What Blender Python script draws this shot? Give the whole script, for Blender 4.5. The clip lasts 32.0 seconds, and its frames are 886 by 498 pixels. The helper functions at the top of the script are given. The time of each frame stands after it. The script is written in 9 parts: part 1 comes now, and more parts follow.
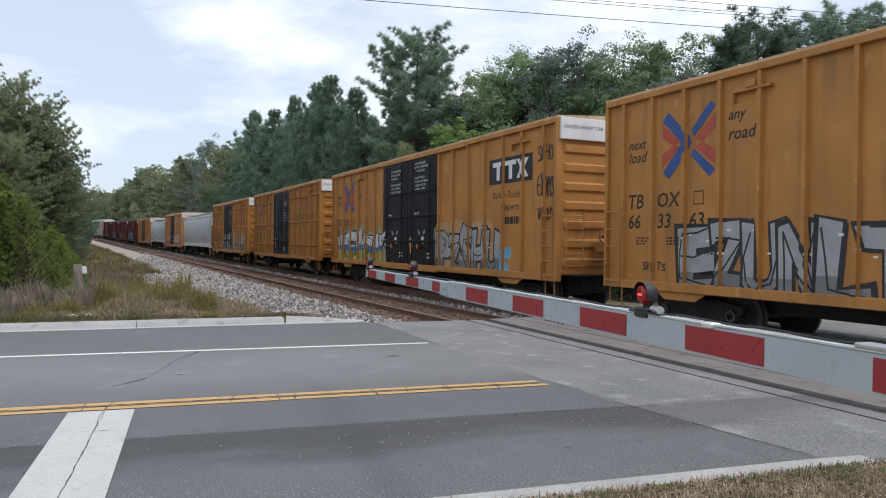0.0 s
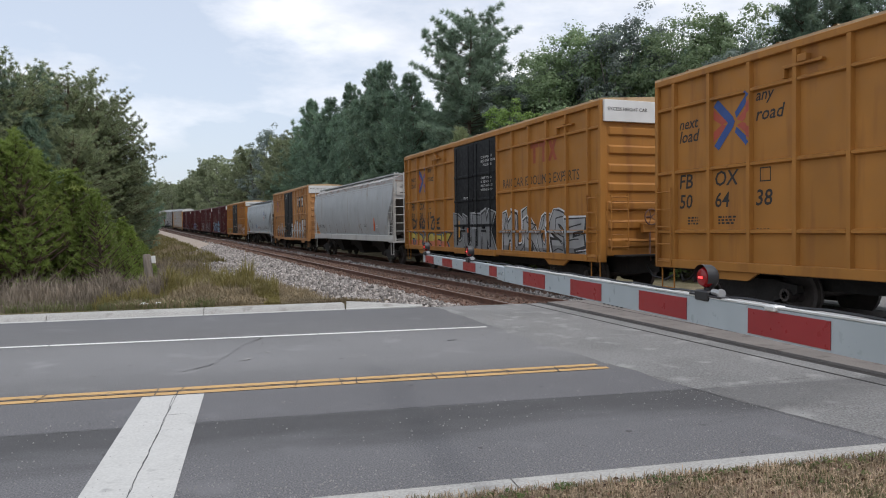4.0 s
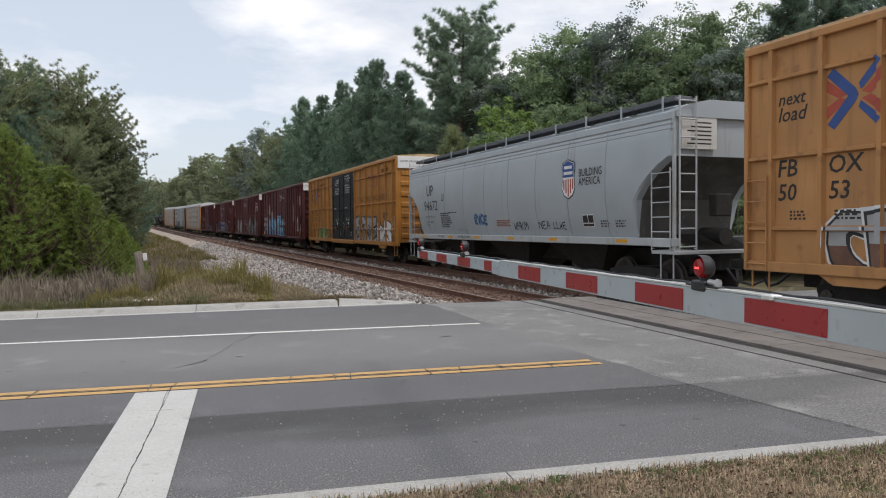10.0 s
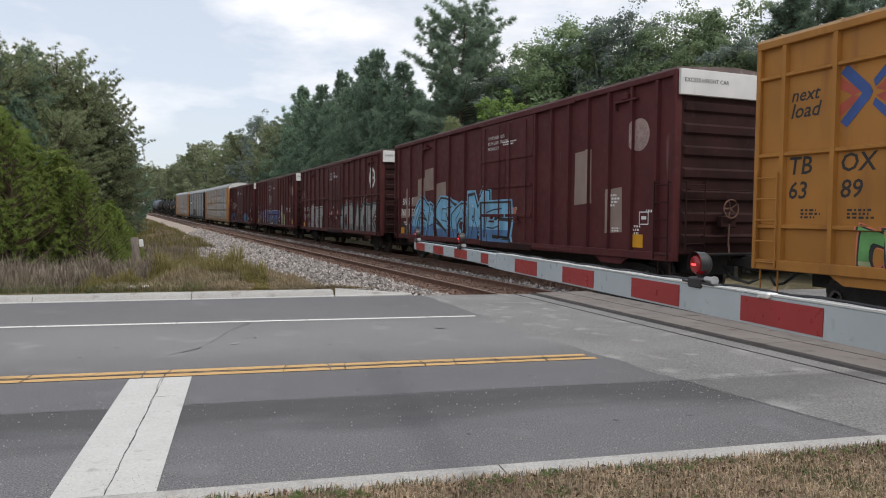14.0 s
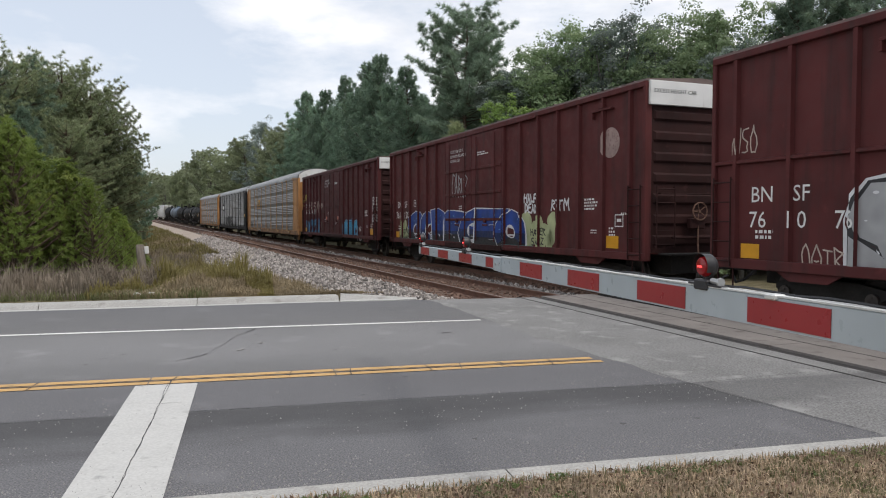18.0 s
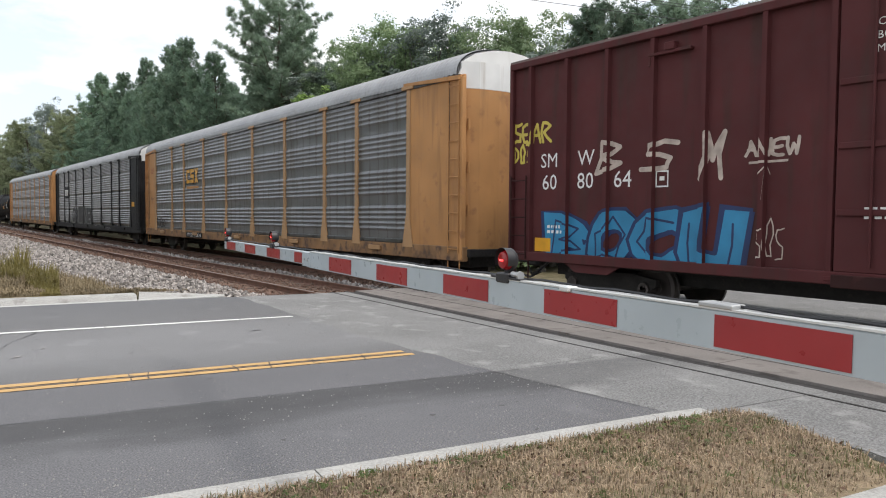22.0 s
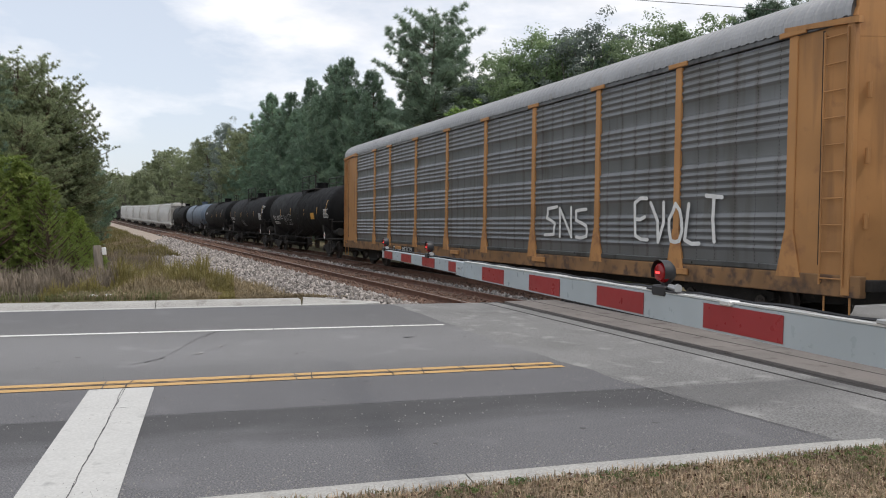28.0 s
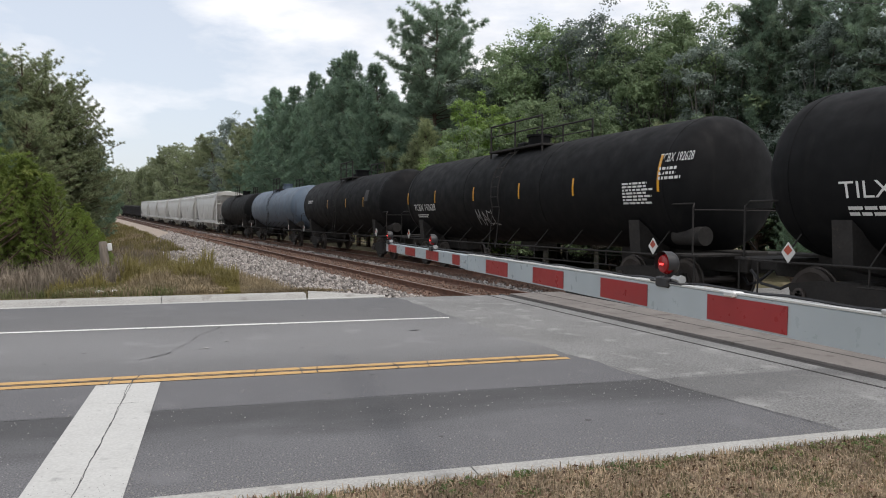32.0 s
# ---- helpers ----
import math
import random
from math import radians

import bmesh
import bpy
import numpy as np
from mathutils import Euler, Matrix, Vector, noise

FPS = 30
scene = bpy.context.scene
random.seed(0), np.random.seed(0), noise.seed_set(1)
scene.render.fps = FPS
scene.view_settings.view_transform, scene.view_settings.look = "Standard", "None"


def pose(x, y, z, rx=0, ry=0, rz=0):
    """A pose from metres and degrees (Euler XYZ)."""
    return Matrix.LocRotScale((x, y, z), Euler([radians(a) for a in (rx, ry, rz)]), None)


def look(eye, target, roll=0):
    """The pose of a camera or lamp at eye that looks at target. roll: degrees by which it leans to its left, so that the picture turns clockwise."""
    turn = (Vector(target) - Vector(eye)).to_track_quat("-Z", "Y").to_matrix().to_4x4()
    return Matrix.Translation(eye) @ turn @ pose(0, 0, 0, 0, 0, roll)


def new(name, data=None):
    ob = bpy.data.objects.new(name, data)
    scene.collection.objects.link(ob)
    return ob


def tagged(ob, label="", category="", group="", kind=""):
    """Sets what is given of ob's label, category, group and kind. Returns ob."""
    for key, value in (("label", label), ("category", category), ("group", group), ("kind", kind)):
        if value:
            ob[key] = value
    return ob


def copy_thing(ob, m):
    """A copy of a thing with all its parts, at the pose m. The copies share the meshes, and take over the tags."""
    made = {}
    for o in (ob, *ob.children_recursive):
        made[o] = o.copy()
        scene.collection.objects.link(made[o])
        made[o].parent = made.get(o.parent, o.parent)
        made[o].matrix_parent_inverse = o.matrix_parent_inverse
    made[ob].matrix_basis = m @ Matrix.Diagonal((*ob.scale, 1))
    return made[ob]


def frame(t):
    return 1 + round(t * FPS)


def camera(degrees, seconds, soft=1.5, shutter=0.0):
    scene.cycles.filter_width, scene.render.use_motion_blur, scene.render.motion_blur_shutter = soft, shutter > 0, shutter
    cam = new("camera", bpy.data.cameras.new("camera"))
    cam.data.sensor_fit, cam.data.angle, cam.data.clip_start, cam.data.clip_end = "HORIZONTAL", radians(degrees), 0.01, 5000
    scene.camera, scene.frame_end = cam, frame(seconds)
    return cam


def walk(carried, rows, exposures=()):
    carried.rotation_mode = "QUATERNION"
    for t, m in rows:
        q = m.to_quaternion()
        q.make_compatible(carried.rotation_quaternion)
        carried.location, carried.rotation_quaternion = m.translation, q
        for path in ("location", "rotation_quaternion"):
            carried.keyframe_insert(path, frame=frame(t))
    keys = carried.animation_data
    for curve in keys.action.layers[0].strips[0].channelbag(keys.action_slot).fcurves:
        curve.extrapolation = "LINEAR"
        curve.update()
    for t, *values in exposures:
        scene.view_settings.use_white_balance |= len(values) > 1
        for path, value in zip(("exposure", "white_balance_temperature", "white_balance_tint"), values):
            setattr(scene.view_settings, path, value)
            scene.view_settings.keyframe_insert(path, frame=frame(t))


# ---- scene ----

# ---- camera: hand-held at the kerb, x y z yaw pitch roll ----
cam = camera(62.35, 32.0, soft=1.05)
PATH = [
    (0, 0.000, 0.000, 1.761, -18.20, -1.03, 0.85),
    (0.5, -0.014, 0.011, 1.769, -17.66, -1.37, 0.78),
    (1, -0.020, 0.006, 1.769, -17.13, -1.40, 0.73),
    (1.5, -0.017, -0.006, 1.767, -16.53, -1.19, 0.72),
    (2, -0.013, -0.006, 1.774, -16.16, -1.36, 0.91),
    (2.5, -0.015, 0.018, 1.778, -15.68, -1.57, 1.37),
    (3, -0.014, -0.001, 1.770, -15.52, -1.46, 1.00),
    (3.5, -0.003, -0.007, 1.764, -15.32, -1.42, 0.19),
    (4, 0.000, -0.019, 1.774, -13.76, -2.33, -0.38),
    (4.5, -0.003, -0.031, 1.772, -14.26, -2.33, -0.49),
    (6.5, -0.033, -0.027, 1.756, -15.11, -1.78, 0.57),
    (7, -0.028, -0.007, 1.756, -15.16, -1.40, 0.68),
    (7.5, -0.020, -0.003, 1.755, -15.43, -1.59, 0.61),
    (8, -0.013, 0.009, 1.752, -15.23, -1.76, 0.41),
    (8.5, -0.025, -0.008, 1.749, -15.29, -1.95, 0.27),
    (9, -0.019, -0.015, 1.744, -14.67, -1.87, 0.24),
    (9.5, -0.012, -0.003, 1.739, -14.56, -2.35, 0.35),
    (10, -0.024, -0.017, 1.741, -14.39, -2.44, -0.32),
    (10.5, -0.025, -0.019, 1.740, -14.69, -2.75, 0.39),
    (11, -0.024, -0.010, 1.743, -14.10, -2.79, 0.09),
    (11.5, -0.011, 0.004, 1.740, -14.39, -2.63, 0.28),
    (12, -0.016, -0.005, 1.739, -14.03, -3.00, 0.21),
    (12.5, -0.017, 0.007, 1.742, -14.23, -3.01, 0.28),
    (13, -0.015, 0.002, 1.740, -14.54, -2.95, 0.09),
    (13.5, -0.021, -0.009, 1.740, -14.37, -3.10, 0.65),
    (15.5, -0.018, 0.004, 1.740, -14.93, -2.83, 0.71),
    (16, -0.022, -0.006, 1.740, -14.72, -2.70, 0.70),
    (16.5, -0.027, -0.018, 1.738, -14.43, -2.82, 0.78),
    (17, -0.026, -0.003, 1.737, -14.43, -3.10, 0.31),
    (17.5, -0.016, 0.002, 1.739, -14.43, -2.94, 0.48),
    (18, -0.018, -0.000, 1.739, -14.23, -2.74, 0.25),
    (18.5, -0.027, -0.005, 1.739, -14.18, -2.58, 0.55),
    (19, -0.022, -0.004, 1.738, -14.57, -2.87, 0.70),
    (19.5, -0.002, 0.014, 1.736, -16.23, -2.61, 0.57),
    (20, 0.011, 0.022, 1.736, -18.68, -2.95, 0.71),
    (20.5, 0.023, 0.032, 1.740, -21.82, -2.80, 0.53),
    (21, 0.021, 0.023, 1.738, -24.50, -2.79, 0.69),
    (21.5, 0.038, 0.043, 1.741, -28.30, -2.90, 0.71),
    (22, 0.048, 0.060, 1.736, -28.59, -3.04, 0.80),
    (22.5, 0.021, 0.038, 1.739, -25.78, -2.84, 0.53),
    (23, 0.017, 0.036, 1.741, -23.13, -2.56, 0.98),
    (23.5, 0.006, 0.022, 1.736, -20.28, -2.61, 1.03),
    (24, 0.010, 0.024, 1.735, -18.79, -2.60, 0.51),
    (24.5, -0.008, 0.014, 1.734, -18.05, -2.82, 0.32),
    (25, -0.016, -0.007, 1.735, -17.72, -2.62, 0.58),
    (25.5, -0.007, 0.009, 1.735, -17.40, -2.64, 0.52),
    (26, -0.013, -0.002, 1.735, -16.64, -2.44, 0.74),
    (26.5, -0.010, -0.000, 1.733, -16.83, -2.52, 1.19),
    (28.5, 0.000, 0.005, 1.735, -16.97, -2.27, 0.97),
    (29, -0.003, 0.004, 1.735, -16.94, -2.23, 1.03),
    (29.5, -0.011, -0.014, 1.733, -17.04, -2.24, 1.03),
    (30, -0.006, -0.000, 1.733, -16.77, -2.17, 0.93),
    (30.5, 0.002, 0.008, 1.736, -16.97, -2.21, 0.94),
    (31, 0.002, 0.006, 1.735, -16.94, -2.45, 1.07),
    (31.5, 0.008, 0.015, 1.735, -16.74, -2.81, 1.11),
    (32, 0.012, 0.009, 1.737, -16.57, -2.91, 0.47),
]
walk(cam, [(t, pose(x, y, z, 90 + pitch, -roll, yaw)) for t, x, y, z, yaw, pitch, roll in PATH],
     exposures=[(0.0, 0.04, 6110, 12), (2.0, 0.02, 6210, 12), (4.0, -0.04, 6260, 13), (8.0, -0.14, 6410, 13), (11.0, -0.02, 6510, 13), (19.0, 0.02, 6510, 13), (20.5, 0.14, 6560, 13), (22.0, 0.39, 6540, 12), (23.5, 0.14, 6560, 13), (26.0, 0.02, 6510, 13), (32.0, 0.02, 6560, 13)])

# ---- world and light: bright haze with broken cloud ----
def make_world():
    w = bpy.data.worlds.new("sky")
    scene.world = w
    w.use_nodes = True
    nt = w.node_tree
    nt.nodes.clear()
    out = nt.nodes.new("ShaderNodeOutputWorld")
    bg = nt.nodes.new("ShaderNodeBackground")
    sky = nt.nodes.new("ShaderNodeTexSky")
    sky.sky_type, sky.sun_disc = "NISHITA", False
    sky.sun_elevation, sky.sun_rotation = radians(58), radians(143)
    sky.air_density, sky.dust_density, sky.ozone_density = 1.0, 1.6, 1.0
    bg.inputs["Strength"].default_value = 0.115
    tc = nt.nodes.new("ShaderNodeTexCoord")
    mp = nt.nodes.new("ShaderNodeMapping")
    mp.inputs["Scale"].default_value = (1.0, 1.0, 2.6)
    mp.inputs["Location"].default_value = (0.35, 0.1, 0.2)
    n1 = nt.nodes.new("ShaderNodeTexNoise")
    n1.inputs["Scale"].default_value = 2.6
    n1.inputs["Detail"].default_value = 7.0
    n1.inputs["Roughness"].default_value = 0.56
    ramp = nt.nodes.new("ShaderNodeValToRGB")
    ramp.color_ramp.elements[0].position, ramp.color_ramp.elements[1].position = 0.42, 0.6
    n2 = nt.nodes.new("ShaderNodeTexNoise")
    n2.inputs["Scale"].default_value = 5.5
    n2.inputs["Detail"].default_value = 5.0
    tone = nt.nodes.new("ShaderNodeValToRGB")
    tone.color_ramp.elements[0].position, tone.color_ramp.elements[1].position = 0.3, 0.7
    tone.color_ramp.elements[0].color = (7.4, 7.7, 8.0, 1)
    tone.color_ramp.elements[1].color = (11.6, 11.5, 11.3, 1)
    veil = nt.nodes.new("ShaderNodeMix")
    veil.data_type = "RGBA"
    veil.inputs["Factor"].default_value = 0.6
    veil.inputs["B"].default_value = (8.0, 8.7, 9.4, 1)
    mix = nt.nodes.new("ShaderNodeMix")
    mix.data_type = "RGBA"
    ln = nt.links.new
    ln(tc.outputs["Generated"], mp.inputs["Vector"])
    ln(mp.outputs["Vector"], n1.inputs["Vector"])
    ln(mp.outputs["Vector"], n2.inputs["Vector"])
    ln(n1.outputs["Fac"], ramp.inputs["Fac"])
    ln(n2.outputs["Fac"], tone.inputs["Fac"])
    ln(sky.outputs["Color"], veil.inputs["A"])
    ln(ramp.outputs["Color"], mix.inputs["Factor"])
    ln(veil.outputs["Result"], mix.inputs["A"])
    ln(tone.outputs["Color"], mix.inputs["B"])
    ln(mix.outputs["Result"], bg.inputs["Color"])
    ln(bg.outputs["Background"], out.inputs["Surface"])


make_world()
sun = new("sun", bpy.data.lights.new("sun", "SUN"))
sun.data.energy, sun.data.angle, sun.data.color = 1.7, radians(12), (1.0, 0.95, 0.87)
sun.matrix_world = look((13, -17, 38), (0, 0, 0))

# ---- geometry helpers ----
class Geo:
    """A list of corners and faces that becomes one mesh."""

    def __init__(self):
        self.v, self.f = [], []

    def add(self, verts, faces):
        k = len(self.v)
        self.v += [tuple(p) for p in verts]
        self.f += [tuple(i + k for i in q) for q in faces]
        return self

    def quad(self, a, b, c, d):
        return self.add((a, b, c, d), ((0, 1, 2, 3),))

    def box(self, x0, x1, y0, y1, z0, z1):
        return self.add([(x, y, z) for z in (z0, z1) for y in (y0, y1) for x in (x0, x1)],
                        ((0, 2, 3, 1), (4, 5, 7, 6), (0, 1, 5, 4), (2, 6, 7, 3), (0, 4, 6, 2), (1, 3, 7, 5)))

    def cbox(self, x0, x1, y0, y1, z0, z1, c=0.01):
        """A box with cut edges."""
        pts, ids = [], {}
        X, Y, Z = (x0, x1), (y0, y1), (z0, z1)
        for i in (0, 1):
            for j in (0, 1):
                for k in (0, 1):
                    p = (X[i], Y[j], Z[k])
                    d = ((c, -c)[i], (c, -c)[j], (c, -c)[k])
                    for ax in range(3):
                        q = [p[n] + (0 if n == ax else d[n]) for n in range(3)]
                        ids[i, j, k, ax] = len(pts)
                        pts.append(q)
        faces = []
        for ax in range(3):
            a, b = [n for n in range(3) if n != ax]
            for s in (0, 1):
                ring = []
                for u, w in ((0, 0), (1, 0), (1, 1), (0, 1)):
                    key = [0, 0, 0]
                    key[ax], key[a], key[b] = s, u, w
                    ring.append(ids[key[0], key[1], key[2], ax])
                faces.append(tuple(ring))
        for ax in range(3):
            a, b = [n for n in range(3) if n != ax]
            for u in (0, 1):
                for w in (0, 1):
                    k0, k1 = [0, 0, 0], [0, 0, 0]
                    k0[a] = k1[a] = u
                    k0[b] = k1[b] = w
                    k1[ax] = 1
                    faces.append((ids[(*k0, a)], ids[(*k1, a)], ids[(*k1, b)], ids[(*k0, b)]))
        for i in (0, 1):
            for j in (0, 1):
                for k in (0, 1):
                    faces.append(tuple(ids[i, j, k, ax] for ax in range(3)))
        return self.add(pts, faces)

    def tube(self, a, b, r, n=8, r2=None, caps=True):
        a, b = Vector(a), Vector(b)
        r2 = r if r2 is None else r2
        d = (b - a).normalized()
        u = d.cross(Vector((0, 0, 1)) if abs(d.z) < 0.9 else Vector((1, 0, 0))).normalized()
        w = d.cross(u)
        ring = [(math.cos(2 * math.pi * i / n), math.sin(2 * math.pi * i / n)) for i in range(n)]
        vs = [a + (u * c + w * s) * r for c, s in ring] + [b + (u * c + w * s) * r2 for c, s in ring]
        fs = [(i, (i + 1) % n, n + (i + 1) % n, n + i) for i in range(n)]
        if caps:
            fs += [tuple(range(n - 1, -1, -1)), tuple(range(n, 2 * n))]
        return self.add(vs, fs)

    def path(self, pts, r, n=6):
        """A bent rod through the points."""
        pts = [Vector(p) for p in pts]
        rings, u = [], None
        for i, p in enumerate(pts):
            d = (pts[min(i + 1, len(pts) - 1)] - pts[max(i - 1, 0)]).normalized()
            u = (u - d * u.dot(d)).normalized() if u is not None and abs(u.dot(d)) < 0.95 else d.orthogonal().normalized()
            w = d.cross(u)
            rings.append([p + (u * math.cos(k) + w * math.sin(k)) * r for k in np.linspace(0, 2 * math.pi, n + 1)[:-1]])
        return self.loft(rings)

    def loft(self, rings, close=True, caps=True):
        """Rings of equal length joined one to the next."""
        n = len(rings[0])
        vs = [p for ring in rings for p in ring]
        fs = []
        for k in range(len(rings) - 1):
            for i in range(n if close else n - 1):
                j = (i + 1) % n
                fs.append((k * n + i, k * n + j, (k + 1) * n + j, (k + 1) * n + i))
        if caps:
            fs += [tuple(range(n - 1, -1, -1)), tuple(range((len(rings) - 1) * n, len(rings) * n))]
        return self.add(vs, fs)

    def prism_x(self, prof, x0, x1):
        """A profile of (y, z) drawn out along x."""
        return self.loft([[(x, y, z) for y, z in prof] for x in (x0, x1)])

    def moved(self, m):
        self.v = [tuple(m @ Vector(p)) for p in self.v]
        return self

    def join(self, other, m=None):
        return self.add([tuple(m @ Vector(p)) for p in other.v] if m else other.v, other.f)

    def mesh(self, name, material, smooth=0):
        me = bpy.data.meshes.new(name)
        me.from_pydata(self.v, [], self.f)
        bm = bmesh.new()
        bm.from_mesh(me)
        if len(bm.faces) < 60000:
            bmesh.ops.recalc_face_normals(bm, faces=bm.faces)
        bm.to_mesh(me)
        bm.free()
        if material:
            me.materials.append(material)
        if smooth:
            me.polygons.foreach_set("use_smooth", [True] * len(me.polygons))
            me.set_sharp_from_angle(angle=radians(smooth))
        return me


def part(name, geo, material, parent=None, label="", smooth=0, m=None):
    """One mesh under a thing or under a part."""
    ob = new(name, geo.mesh(name, material, smooth) if isinstance(geo, Geo) else geo)
    if parent:
        ob.parent = parent
    if m is not None:
        ob.matrix_basis = m
    if label:
        ob["label"] = label
    if name in JOINED:
        ob["kind"] = "stuff"
    return ob


JOINED = {"small_print", "lettering", "far_side_ribs", "reporting_mark", "roof_ribs", "arrow_marks", "railroad_mark", "railroad_mark_edge", "graffiti", "graffiti_outline", "graffiti_shine", "graffiti_halo", "graffiti_haze", "graffiti_tag", "graffiti_line", "graffiti_shade", "graffiti_cut", "primer_patch", "emblem_red", "emblem_blue", "emblem_shape", "shield_bars", "stencil_panel", "plate_mark", "crack", "stop_line", "centre_line", "edge_line"}


def thing(name, label, category, group="", kind="", m=None):
    ob = new(name)
    ob.empty_display_size = 0.3
    if m is not None:
        ob.matrix_basis = m
    return tagged(ob, label, category, group, kind)


def solid(name, geo, material, label, category, group="", kind="", smooth=0, m=None):
    return tagged(part(name, geo, material, None, "", smooth, m), label, category, group, kind)


# ---- materials ----
def mat(name, color, rough=0.7, metal=0.0, vary=0.25, scale=3.0, second=None, second_at=0.6, bump=0.0, bump_scale=40.0,
        streak=0.0, grime=None, grime_at=0.62, spec=0.5, random=0.0, emit=0.0, stretch=(1, 1, 1), detail=6.0, coords="Object", fine=0.0, fine_scale=60.0):
    """Painted, worn or mineral surface: colour varied at two scales, stains of a second colour, and relief."""
    m = bpy.data.materials.new(name)
    m.use_nodes = True
    nt = m.node_tree
    b = nt.nodes["Principled BSDF"]
    ln = nt.links.new
    tc = nt.nodes.new("ShaderNodeTexCoord")
    mp = nt.nodes.new("ShaderNodeMapping")
    mp.inputs["Scale"].default_value = stretch
    ln(tc.outputs[coords], mp.inputs["Vector"])

    def noisy(s, d=detail, vec=mp):
        n = nt.nodes.new("ShaderNodeTexNoise")
        n.inputs["Scale"].default_value, n.inputs["Detail"].default_value = s, d
        ln(vec.outputs["Vector"], n.inputs["Vector"])
        return n

    def mixed(fac, a, c):
        x = nt.nodes.new("ShaderNodeMix")
        x.data_type = "RGBA"
        for value, key in ((fac, "Factor"), (a, "A"), (c, "B")):
            if hasattr(value, "is_linked"):
                ln(value, x.inputs[key])
            else:
                x.inputs[key].default_value = value
        return x.outputs["Result"]

    def ramped(sock, lo, hi):
        r = nt.nodes.new("ShaderNodeMapRange")
        r.inputs["From Min"].default_value, r.inputs["From Max"].default_value = lo, hi
        ln(sock, r.inputs["Value"])
        return r.outputs["Result"]

    base = (*color, 1)
    dark = tuple(c * (1 - vary) for c in color) + (1,)
    light = tuple(min(1, c * (1 + vary)) for c in color) + (1,)
    col = mixed(ramped(noisy(scale).outputs["Fac"], 0.3, 0.7), dark, light)
    if fine:
        f0 = tuple(c * (1 - fine) for c in color) + (1,)
        f1 = tuple(min(1, c * (1 + fine)) for c in color) + (1,)
        col = mixed(0.5, col, mixed(ramped(noisy(fine_scale, 3).outputs["Fac"], 0.35, 0.65), f0, f1))
    if second:
        col = mixed(ramped(noisy(scale * 2.7).outputs["Fac"], second_at, second_at + 0.14), col, (*second, 1))
    if grime:
        mg = nt.nodes.new("ShaderNodeMapping")
        mg.inputs["Scale"].default_value = (1.6, 1.6, 0.16 if streak else 1.0)
        ln(tc.outputs[coords], mg.inputs["Vector"])
        col = mixed(ramped(noisy(2.3, 8, mg).outputs["Fac"], grime_at, grime_at + 0.22), col, (*grime, 1))
    if random:
        oi = nt.nodes.new("ShaderNodeObjectInfo")
        hsv = nt.nodes.new("ShaderNodeHueSaturation")
        ln(ramped(oi.outputs["Random"], 0, 1), hsv.inputs["Value"])
        rr = hsv.inputs["Value"].links[0].from_node
        rr.inputs["To Min"].default_value, rr.inputs["To Max"].default_value = 1 - random, 1 + random
        ln(col, hsv.inputs["Color"])
        col = hsv.outputs["Color"]
    ln(col, b.inputs["Base Color"])
    b.inputs["Metallic"].default_value = metal
    b.inputs["Specular IOR Level"].default_value = spec
    ro = nt.nodes.new("ShaderNodeMapRange")
    ro.inputs["From Min"].default_value, ro.inputs["From Max"].default_value = 0.3, 0.7
    ro.inputs["To Min"].default_value, ro.inputs["To Max"].default_value = max(0.05, rough - 0.1), min(1, rough + 0.1)
    ln(noisy(scale * 4).outputs["Fac"], ro.inputs["Value"])
    ln(ro.outputs["Result"], b.inputs["Roughness"])
    if bump:
        bp = nt.nodes.new("ShaderNodeBump")
        bp.inputs["Strength"].default_value, bp.inputs["Distance"].default_value = min(1, bump), 0.02
        ln(noisy(bump_scale, 4).outputs["Fac"], bp.inputs["Height"])
        ln(bp.outputs["Normal"], b.inputs["Normal"])
    if emit:
        b.inputs["Emission Color"].default_value = base
        b.inputs["Emission Strength"].default_value = emit
    return m


ASPHALT = mat("asphalt", (0.14, 0.14, 0.142), 0.9, vary=0.14, scale=0.5, second=(0.18, 0.18, 0.182), second_at=0.6, bump=0.6, bump_scale=70, fine=0.75, fine_scale=75)


